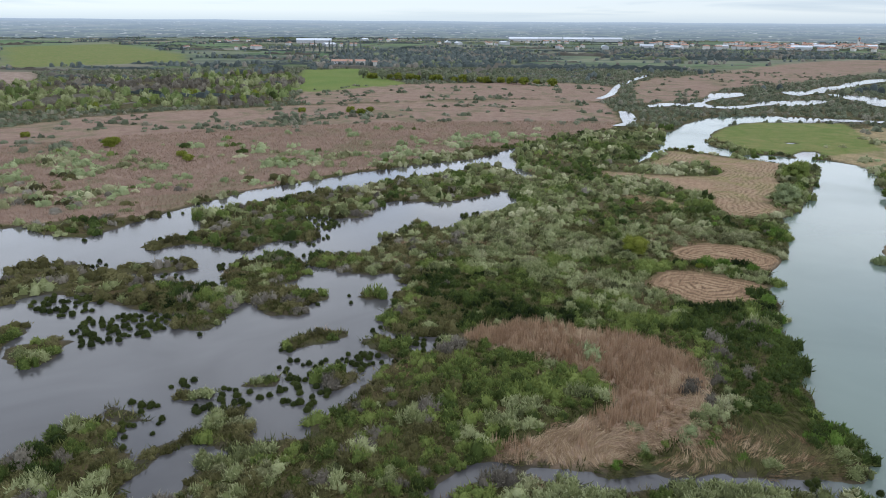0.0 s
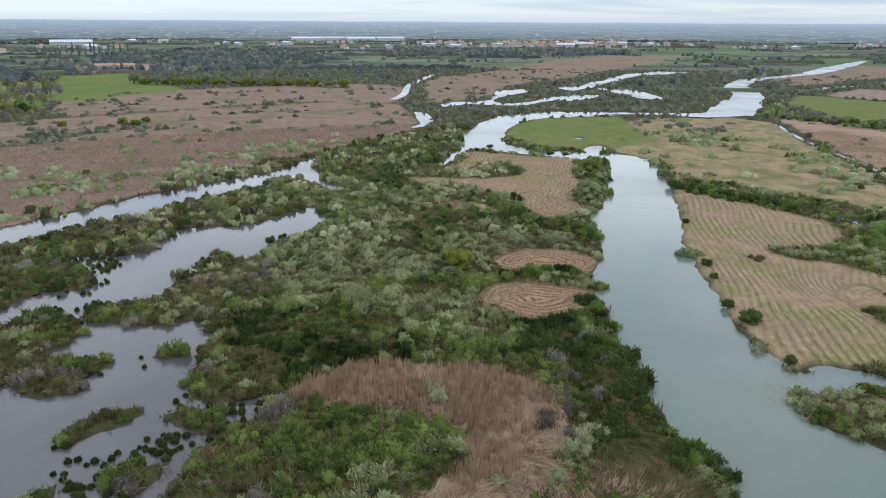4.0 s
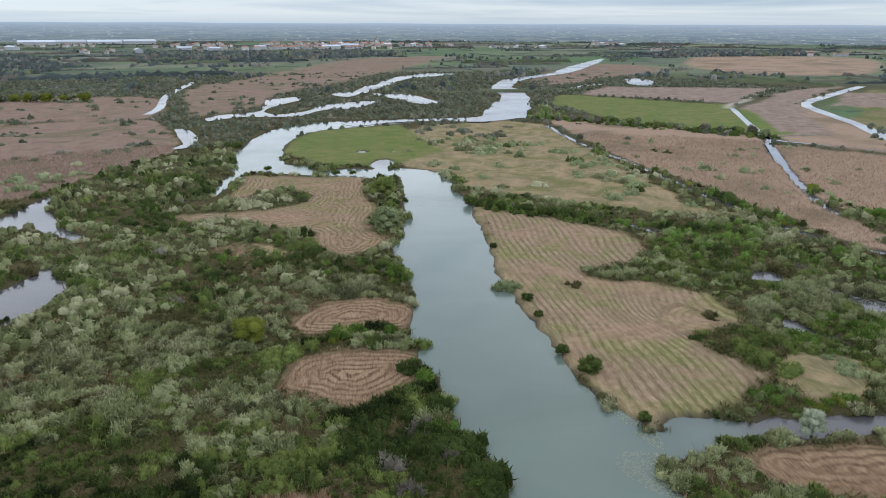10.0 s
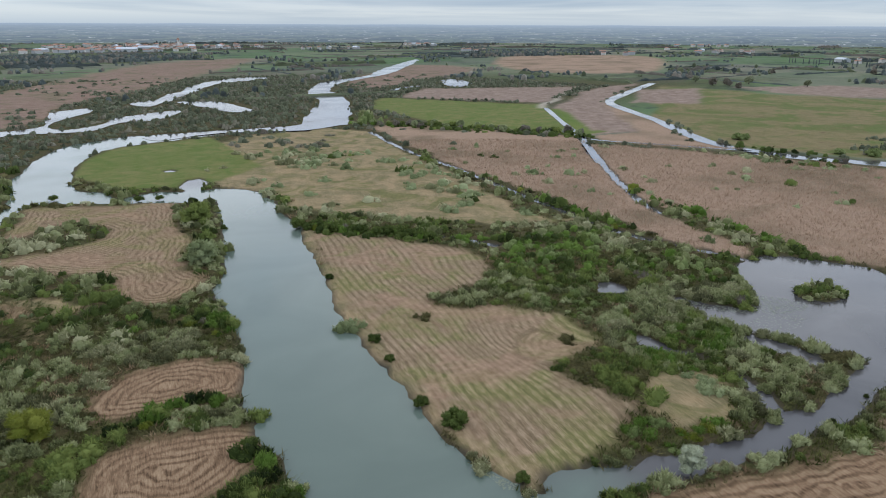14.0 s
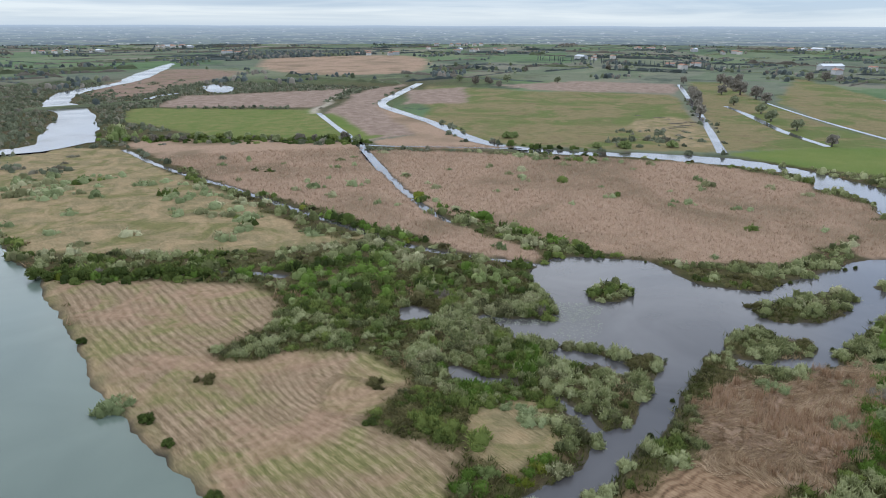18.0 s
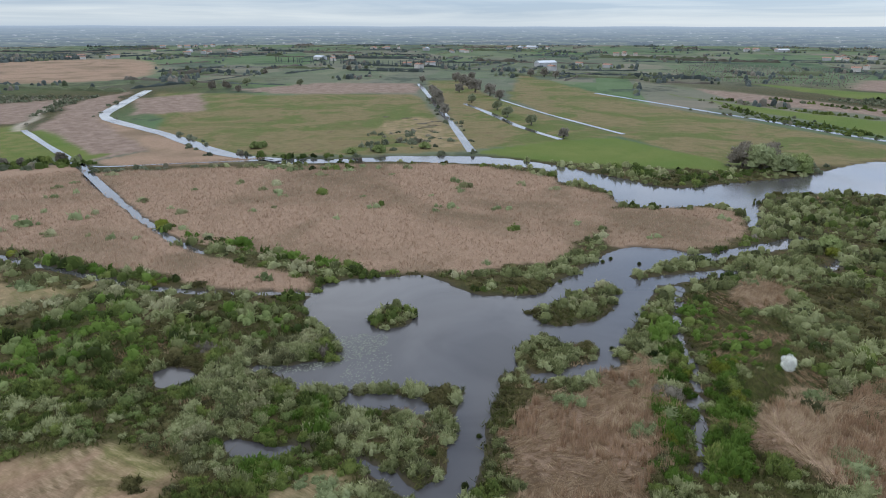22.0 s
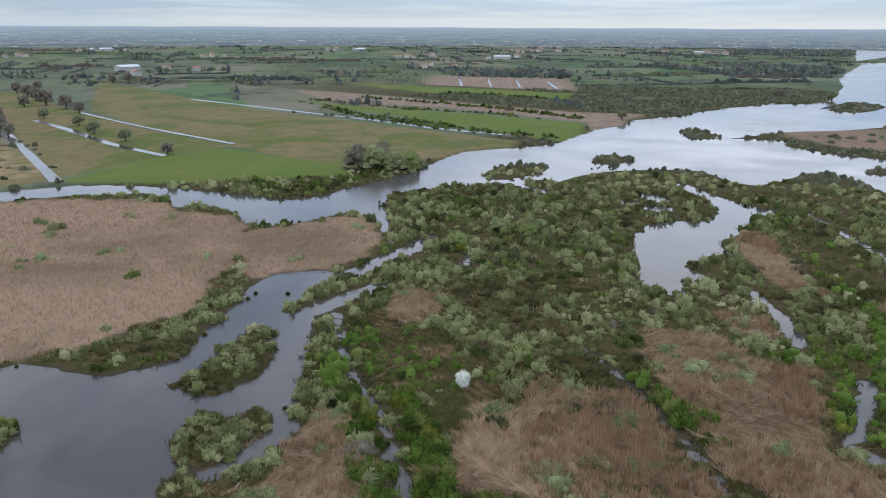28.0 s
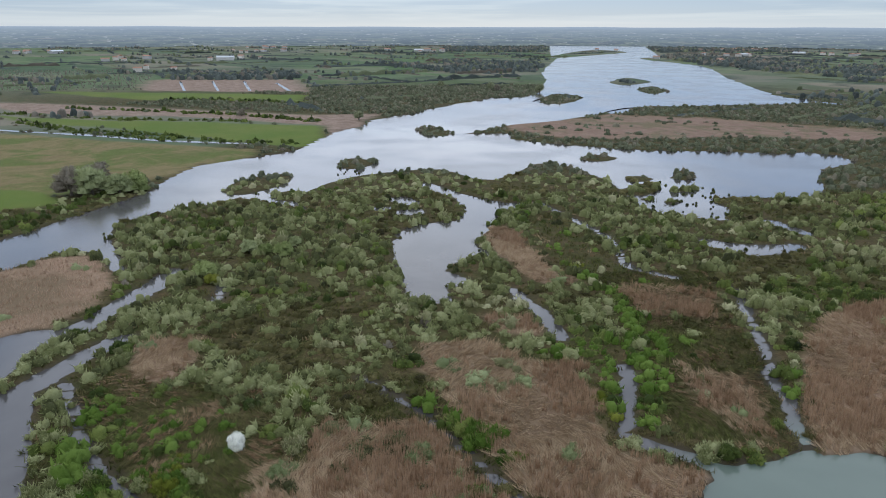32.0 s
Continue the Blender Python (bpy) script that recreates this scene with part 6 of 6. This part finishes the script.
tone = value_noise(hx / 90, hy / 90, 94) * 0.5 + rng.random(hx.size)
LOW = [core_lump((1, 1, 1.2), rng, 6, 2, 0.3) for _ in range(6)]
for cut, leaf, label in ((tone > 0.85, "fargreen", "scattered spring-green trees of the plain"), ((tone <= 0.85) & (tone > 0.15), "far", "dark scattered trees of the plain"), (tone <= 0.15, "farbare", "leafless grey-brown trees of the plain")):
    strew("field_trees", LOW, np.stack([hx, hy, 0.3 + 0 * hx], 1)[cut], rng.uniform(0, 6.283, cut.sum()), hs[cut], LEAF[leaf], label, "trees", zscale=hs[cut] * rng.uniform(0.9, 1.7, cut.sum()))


u, v = np.meshgrid(np.linspace(0, 1, 15), np.linspace(0, 1, 62))
u, v = u.ravel(), v.ravel()
ox = (1352 * (1 - u) + 1004 * u) * (1 - v) + (1119 * (1 - u) + 824 * u) * v + rng.normal(0, 1.2, u.size)
oy = (-356 * (1 - u) - 178 * u) * (1 - v) + (-539 * (1 - u) - 343 * u) * v + rng.normal(0, 1.2, u.size)
ok = (rng.random(u.size) < 0.8) & clear_of(ox, oy)
strew("orchard_rows", LOW, np.stack([ox, oy, 0.3 + 0 * ox], 1)[ok], rng.uniform(0, 6.283, ok.sum()), rng.uniform(0.9, 1.5, ok.sum()), LEAF["farbare"], "young orchard trees in straight rows on grass", "orchard", zscale=rng.uniform(1.2, 2.2, ok.sum()))


# ---- single trees: trunk, limbs and a crown of many leaf clumps ----
def part(name, me, material, parent, label=""):
    ob = new(name, me)
    me.materials.append(material)
    ob.parent = parent
    return tagged(ob, label) if label else ob


def tapered(name, a, b, ra, rb, seg=7):
    """A tapered limb from a to b."""
    a, b = Vector(a), Vector(b)
    turn = (b - a).to_track_quat("Z", "Y")
    co, q = [], []
    for k, (c_, rr) in enumerate(((a, ra), (a.lerp(b, 0.5) + Vector((0.04 * ra, 0, 0)), (ra + rb) / 2 * 0.95), (b, rb))):
        for j in range(seg):
            t_ = j / seg * 2 * math.pi
            co.append(c_ + turn @ Vector((math.cos(t_) * rr, math.sin(t_) * rr, 0)))
    for k in range(2):
        for j in range(seg):
            q.append((k * seg + j, k * seg + (j + 1) % seg, (k + 1) * seg + (j + 1) % seg, (k + 1) * seg + j))
    return fill_mesh(bpy.data.meshes.new(name), np.array(co), np.array(q))


TREES = {}


def tree_model(key, name, leaf, trunk_h, trunk_r, clumps, cards, size, label, upright=0.5):
    root = new(name)
    part("trunk", tapered("trunk", (0, 0, -0.2), (0.05, 0.02, trunk_h), trunk_r, trunk_r * 0.6), BARK, root)
    for cx, cy, cz, rad, tall in clumps[1:5]:
        part("limb", tapered("limb", (0, 0, trunk_h * 0.8), (cx * 0.8, cy * 0.8, cz + tall * 0.3), trunk_r * 0.5, trunk_r * 0.15, 5), BARK, root)
    co, tris, tip = crown(clumps, 6, 2, cards, size, rng, upright, 0.14, 0.14)
    crown_me = fill_mesh(bpy.data.meshes.new("crown"), co, tris)
    # tree crowns get half of the painted core shade
    give(crown_me, "painted_tip_light", "FLOAT", 0.5 + 0.5 * tip)
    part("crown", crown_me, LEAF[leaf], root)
    TREES[key] = tagged(root, label, "tree")
    root.location = (0, 0, 0)
    return root


def round_crown(n, width, base, height, rad, r):
    """Leaf masses set over an egg-shaped crown, so that light and gaps show between them."""
    out = [(0, 0, base + height * 0.25, width * 0.5, height * 0.55)]
    for k in range(n):
        u = (k + 0.5) / n
        a, lift = k * 2.4 + r.uniform(-0.3, 0.3), 0.05 + 0.8 * u
        reach = width * 0.72 * math.sqrt(max(0.0, 1 - (lift - 0.25) ** 2 * 1.7)) * r.uniform(0.8, 1.1)
        size = rad * r.uniform(0.75, 1.2)
        out.append((math.cos(a) * reach, math.sin(a) * reach, base + lift * height * 0.78, size, size * r.uniform(0.7, 1.1)))
    return out


tree_model("willow", "willow_tree", "green", 1.6, 0.28, round_crown(13, 2.6, 0.1, 4.6, 1.1, rng), 70, 0.5, "round fresh-green willow tree on the bank")
tree_model("greywillow", "willow_tree", "sage", 1.8, 0.26, round_crown(12, 2.0, 0.5, 4.4, 0.95, rng), 100, 0.5, "silver-grey willow tree not yet in full leaf", 0.9)
tree_model("bare", "bare_tree", "bare", 2.6, 0.24, round_crown(12, 2.1, 0.3, 4.8, 0.95, rng), 120, 0.5, "leafless grey-brown tree with fine twigs", 1.0)
# pollards and poplars use the far leaves too, with their painted haze
tree_model("pollard", "pollard_willow", "farbare", 2.6, 0.38, round_crown(13, 2.1, 0.7, 4.6, 0.9, rng), 90, 0.6, "pollard willow with a brown twiggy crown beside a ditch", 1.0)
tree_model("pollardgreen", "pollard_willow", "fargreen", 2.6, 0.38, round_crown(13, 2.1, 0.6, 4.3, 0.9, rng), 90, 0.6, "pollard willow with a yellow-green crown", 0.9)
tree_model("poplar", "poplar_tree", "far", 2.0, 0.3, [(0, 0, 2.0, 1.5, 4.2), (0.2, 0.1, 5.2, 1.6, 4.5), (-0.1, 0.2, 8.6, 1.3, 4.2), (0, 0, 11.5, 0.9, 3.2)], 46, 0.8, "tall narrow dark poplar tree on the plain", 1.2)
tree_model("lime", "willow_tree", "lime", 1.2, 0.22, round_crown(12, 2.0, 0.1, 3.3, 0.95, rng), 170, 0.4, "bright yellow-green willow among grey scrub")
tree_model("fresh", "willow_tree", "fresh", 1.2, 0.22, round_crown(12, 2.0, 0.1, 3.6, 0.95, rng), 150, 0.4, "pale fresh-green willow among the scrub")
tree_model("silver", "willow_tree", "silver", 1.2, 0.16, round_crown(12, 1.5, 0.1, 4.6, 0.75, rng), 220, 0.4, "pale silver willow beside the inlet", 1.0)
tree_model("white", "hawthorn_bush", "white", 0.7, 0.10, [(0, 0, 0.15, 1.1, 2.2)] + [(0.72 * math.cos(k * 2.4), 0.72 * math.sin(k * 2.4), 0.3 + 0.11 * k, 0.42, 0.5) for k in range(12)], 800, 0.2, "round hawthorn bush in full white blossom")
tree_model("darkbush", "alder_bush", "dark", 0.8, 0.12, round_crown(10, 1.4, 0.0, 2.0, 0.7, rng), 260, 0.3, "round dark green alder bush on the bank")
used = set()


def plant(key, x, y, scale=1.0, stretch=1.0, z=0.35, group=""):
    m = Matrix.LocRotScale((x, y, z), Euler((0, 0, rng.uniform(0, 6.283))), (scale, scale, scale * stretch))
    if key in used:
        ob = copy_thing(TREES[key], Matrix())
    else:
        ob = TREES[key]
        used.add(key)
    ob.matrix_basis = m
    return tagged(ob, group=group) if group else ob


plant("lime", 47, 164, 1.45, 1.0)
plant("silver", 103.5, 85.5, 1.05, 1.0)
plant("white", 167.3, 11.8, 1.25, 1.15)
plant("willow", 128, 252, 1.85, 0.95)
plant("greywillow", 108, 216, 1.75, 0.9)
plant("bare", 111, 222, 1.2, 0.8)
for x, y, k in ((371, -57, "bare"), (366, -63, "greywillow"), (377, -70, "bare"), (361, -78, "fresh"), (357, -70, "greywillow")):
    plant(k, x, y, 2.8 + 0.4 * math.sin(x), 0.9, group="grove on the river bank")
for x, y, sc, k in ((244, -34, 1.5, "fresh"), (238, -32, 0.9, "lime"), (242, -60, 1.4, "fresh"), (248, -58, 1.1, "fresh"), (251, -54, 1.2, "greywillow"), (246, -68, 0.9, "greywillow")):
    plant(k, x, y, sc, 0.9, group="willows among the scrub")
for x, y, sc in ((104, 149, 0.9), (91, 118, 1.4), (92, 126, 0.85), (100, 141, 0.65), (122, 183, 0.7), (103, -36, 1.1), (86, 102, 0.7)):
    plant("darkbush", x, y, sc, 1.0, group="bushes along the river")
for k in range(11):
    u = k / 10
    plant("darkbush", 146.5 + 18 * u ** 1.2 + rng.normal(0, 0.7), 225 - 38 * u + rng.normal(0, 0.8), rng.uniform(1.2, 1.75), rng.uniform(0.8, 1.0), group="row of bushes across the meadow")
for x, y, sc in ((416, 183, 1.6), (421, 181, 1.4), (407, 116, 1.7), (419, 93, 1.5), (403, 130, 1.2)):
    plant("fresh", x, y, sc, 0.75, group="bushes on the far bank")
for x, y, sc in ((131, 294, 1.2), (137, 291, 1.0), (112, 318, 1.1)):
    plant("darkbush", x, y, sc, 0.8, group="bushes along the river")
for x, y, sc, k in ((885, 118, 1.2, "pollard"), (724, 100, 1.5, "pollard"), (690, 96, 1.4, "pollard"), (666, 93, 1.5, "pollard"), (620, 90, 1.2, "pollard"), (570, 86, 1.3, "pollard"),
                    (899, 79, 1.7, "pollard"), (851, 71, 1.8, "pollard"), (800, 65, 1.9, "pollard"), (757, 59, 2.0, "pollard"), (720, 46, 1.8, "pollard"), (684, 39, 1.4, "pollard"),
                    (658, 64, 1.3, "pollardgreen"), (602, 45, 1.3, "pollardgreen"), (557, 40, 1.35, "pollardgreen"), (514, 27, 1.25, "pollardgreen"), (456, 14, 1.0, "pollard"),
                    (988, -18, 1.6, "pollard"), (984, -35, 1.8, "pollard"), (961, -47, 1.5, "pollard"), (755, 75, 1.4, "pollard"), (930, 60, 1.5, "pollard")):
    plant(k, x, y, sc * 1.35, 1.05, group="pollards along the ditches")
for k in range(26):
    plant("lime" if k % 3 else "pollardgreen", -84 + 7.2 * k + rng.normal(0, 1.5), 728 - 3.0 * k + rng.normal(0, 2), rng.uniform(1.5, 2.3), 1.1, group="row of willows beyond the reeds")
for x, y in ((-149, 311), (-109, 288), (-103, 279), (-51, 432), (-59, 444), (-47, 447), (-89, 442), (-201, 336), (-150, 318)):
    plant("lime", x, y, rng.uniform(0.9, 1.5), 0.95, group="yellow-green willows on the reed bed")
for x, y in ((953, 436), (820, 364), (755, 295), (1026, 341), (1179, 281), (1109, 238), (836, 251), (828, 308), (788, 315), (780, 330), (800, 322), (590, -578), (524, -584), (511, -576), (465, -588), (452, -305), (539, -265)):
    plant("bare" if rng.random() < 0.5 else "pollardgreen", x, y, rng.uniform(1.3, 2.2), 1.0, group="trees among the fields")
for k in range(52):
    u = k / 51
    kind = ("bare", "greywillow", "darkbush", "bare", "willow")[int(rng.integers(0, 5))]
    plant(kind, 322 + 55 * u + rng.normal(0, 4), 384 - 130 * u + rng.normal(0, 4), rng.uniform(0.6, 1.3) * (1.5 if kind == "darkbush" else 1.0), rng.uniform(0.8, 1.1), group="trees of the meadow edge")
for k in range(22):
    plant("poplar", -280 + 11 * (k % 11) + rng.normal(0, 2), 1290 + 160 * (k // 11) + rng.normal(0, 3), rng.uniform(0.9, 1.4), 1.0, group="poplars on the plain")
for k in range(40):
    plant("poplar", 1180 + 4.5 * k + rng.normal(0, 2), 60 + 9 * k + rng.normal(0, 3), rng.uniform(0.55, 0.8), 1.0, group="poplar row between fields")

# ---- houses and barns of the plain ----
PLASTER = plain("pale_plaster", (0.36, 0.33, 0.29), (0.56, 0.53, 0.49), 0.3, 0.85)
WHITEWALL = plain("white_wall", (0.30, 0.30, 0.30), (0.46, 0.45, 0.44), 0.3, 0.8)
TILES = plain("terracotta_roof_tiles", (0.25, 0.13, 0.09), (0.36, 0.21, 0.15), 1.5, 0.85)
SHEET = plain("pale_sheet_roof", (0.34, 0.36, 0.38), (0.5, 0.52, 0.55), 0.5, 0.45)
PANE = plain("dark_window_pane", (0.03, 0.035, 0.04), (0.06, 0.065, 0.07), 1.0, 0.15)
WOODEN = plain("dark_wooden_door", (0.10, 0.07, 0.05), (0.16, 0.11, 0.08), 2.0, 0.6)


def box_mesh(name, x0, x1, y0, y1, z0, z1):
    co = np.array([(x, y, z) for z in (z0, z1) for x, y in ((x0, y0), (x1, y0), (x1, y1), (x0, y1))], float)
    return fill_mesh(bpy.data.meshes.new(name), co, np.array([(3, 2, 1, 0), (4, 5, 6, 7), (0, 1, 5, 4), (1, 2, 6, 5), (2, 3, 7, 6), (3, 0, 4, 7)]), smooth=False)


def gable_mesh(name, lx, ly, z, rise, eave=0.5):
    ex, ey = lx / 2 + eave, ly / 2 + eave
    co = np.array([(-ex, -ey, z), (ex, -ey, z), (ex, ey, z), (-ex, ey, z), (-ex, 0, z + rise), (ex, 0, z + rise), (-ex, 0, z + rise), (ex, 0, z + rise)], float)
    return fill_mesh(bpy.data.meshes.new(name), co, np.array([(0, 1, 5, 4), (2, 3, 6, 7), (1, 2, 7, 5), (3, 0, 4, 6), (3, 2, 1, 0)]), smooth=False)


def house_model(lx, ly, storeys, wall_mat, roof_mat, label, name="house", windows=True):
    root = new(name)
    h = 3.0 * storeys
    wall = part("wall", box_mesh("wall", -lx / 2, lx / 2, -ly / 2, ly / 2, -0.3, h), wall_mat, root)
    part("roof", gable_mesh("roof", lx, ly, h + 0.004, ly * 0.22), roof_mat, root)
    if windows:
        n = max(2, int(lx / 3))
        for side in (-1, 1):
            for st in range(storeys):
                for k in range(n):
                    if st == 0 and k == n // 2 and side < 0:
                        continue
                    cx = -lx / 2 + (k + 0.5) * lx / n
                    part("window", box_mesh("window", cx - 0.5, cx + 0.5, side * ly / 2 - 0.06, side * ly / 2 + 0.06, st * 3 + 1.0, st * 3 + 2.3), PANE, root)
        cx = -lx / 2 + (n // 2 + 0.5) * lx / n
        part("door", box_mesh("door", cx - 0.6, cx + 0.6, -ly / 2 - 0.06, -ly / 2 + 0.06, 0.0, 2.1), WOODEN, root)
    if name == "house":
        part("chimney", box_mesh("chimney", lx * 0.2, lx * 0.2 + 0.8, 0.6, 1.4, h + 0.2, h + ly * 0.22 + 1.0), TILES, root)
    return tagged(root, label, "house")


MODELS = [house_model(12, 9, 2, PLASTER, TILES, "two-storey plastered house with a terracotta roof", windows=False), house_model(16, 9, 2, WHITEWALL, TILES, "long white house with a tiled roof", windows=False),
          house_model(10, 8, 2, PLASTER, TILES, "small cream house with a tiled roof", windows=False), house_model(34, 14, 2, WHITEWALL, SHEET, "long white farm shed with a pale sheet roof", "barn", False),
          house_model(70, 18, 2, WHITEWALL, SHEET, "very long pale greenhouse on the plain", "greenhouse", False),
          house_model(26, 10, 2, WHITEWALL, TILES, "long white farmhouse with rows of windows")]
first = [True] * len(MODELS)


def build_at(k, x, y, turn, scale=1.0, group=""):
    m = Matrix.LocRotScale((x, y, 0.4), Euler((0, 0, turn)), (scale,) * 3)
    if first[k]:
        ob, first[k] = MODELS[k], False
    else:
        ob = copy_thing(MODELS[k], Matrix())
    ob.matrix_basis = m
    if group:
        tagged(ob, group=group)


build_at(5, -133, 935, 0.1, 1.0, "farm beyond the wood")
build_at(0, -110, 940, 0.2, 1.0, "farm beyond the wood")
build_at(2, -92, 930, 0.1, 0.9, "farm beyond the wood")
for k in range(120):
    a, rr = rng.uniform(0, 6.283), rng.random() ** 0.6
    x, y = 860 + math.cos(a) * rr * 420, 1850 + math.sin(a) * rr * 280
    build_at(int(rng.integers(0, 3)) if rng.random() < 0.95 else 3, x, y, rng.uniform(0, 3.14), rng.uniform(0.9, 1.3), "houses of the village")
for cx, cy, n in ((-260, 1700, 8), (-420, 1500, 6), (1746, 647, 4), (1201, 133, 3), (1207, -119, 4), (1350, -870, 5), (1500, 300, 4), (1150, -560, 3), (1700, -300, 5), (1500, -700, 5), (300, 2100, 6), (1900, 100, 5), (1450, 1150, 4), (800, -1500, 7), (640, -1750, 6), (500, -1400, 4), (1500, 820, 6), (1900, 700, 6), (2150, 300, 7), (2200, -100, 6), (2050, -750, 7), (1700, -1150, 6), (1350, -1500, 8), (1000, -1900, 8), (700, -2150, 8), (450, -1950, 6), (1250, 1500, 7), (1700, 1600, 8), (300, 1650, 5), (80, 1950, 8), (-150, 2200, 7), (-600, 2000, 6), (2300, 900, 6), (1950, -1450, 6)):
    for k in range(n):
        px, py = cx + rng.normal(0, 45), cy + rng.normal(0, 35)
        if survey(np.array([px]), np.array([py]))["water"][0] > -13 or survey(np.array([px]), np.array([py]))["ribbon"][0] > -10:
            continue
        build_at(int(rng.integers(0, 3)) if rng.random() < 0.88 else 3, px, py, rng.uniform(0, 3.14), rng.uniform(0.75, 1.1), "farms of the plain")
for cx, cy, turn in ((250, 2350, 0.05), (330, 2360, 0.05), (420, 2330, 0.05), (520, 2350, 0.05), (-350, 1950, 0.1)):
    build_at(4, cx, cy, turn, 1.3, "greenhouses of the plain")


def bell_tower(x, y):
    root = new("bell_tower")
    part("shaft", box_mesh("shaft", -2.4, 2.4, -2.4, 2.4, 0.0, 24.0), PLASTER, root)
    for dx, dy in ((-2.4, 0), (2.4, 0), (0, -2.4), (0, 2.4)):
        part("belfry_opening", box_mesh("belfry_opening", dx - (0.1 if dx else 0.8), dx + (0.1 if dx else 0.8), dy - (0.1 if dy else 0.8), dy + (0.1 if dy else 0.8), 19.5, 22.8), PANE, root)
    co = np.array([(-2.8, -2.8, 24), (2.8, -2.8, 24), (2.8, 2.8, 24), (-2.8, 2.8, 24), (0, 0, 29.5), (0, 0, 29.5)], float)
    part("spire", fill_mesh(bpy.data.meshes.new("spire"), co, np.array([(0, 1, 4, 5), (1, 2, 4, 5), (2, 3, 4, 5), (3, 0, 4, 5), (3, 2, 1, 0)]), smooth=False), TILES, root)
    root.location = (x, y, 0.4)
    tagged(root, "square cream bell tower with a pointed tiled roof", "tower")


bell_tower(960, 1700)
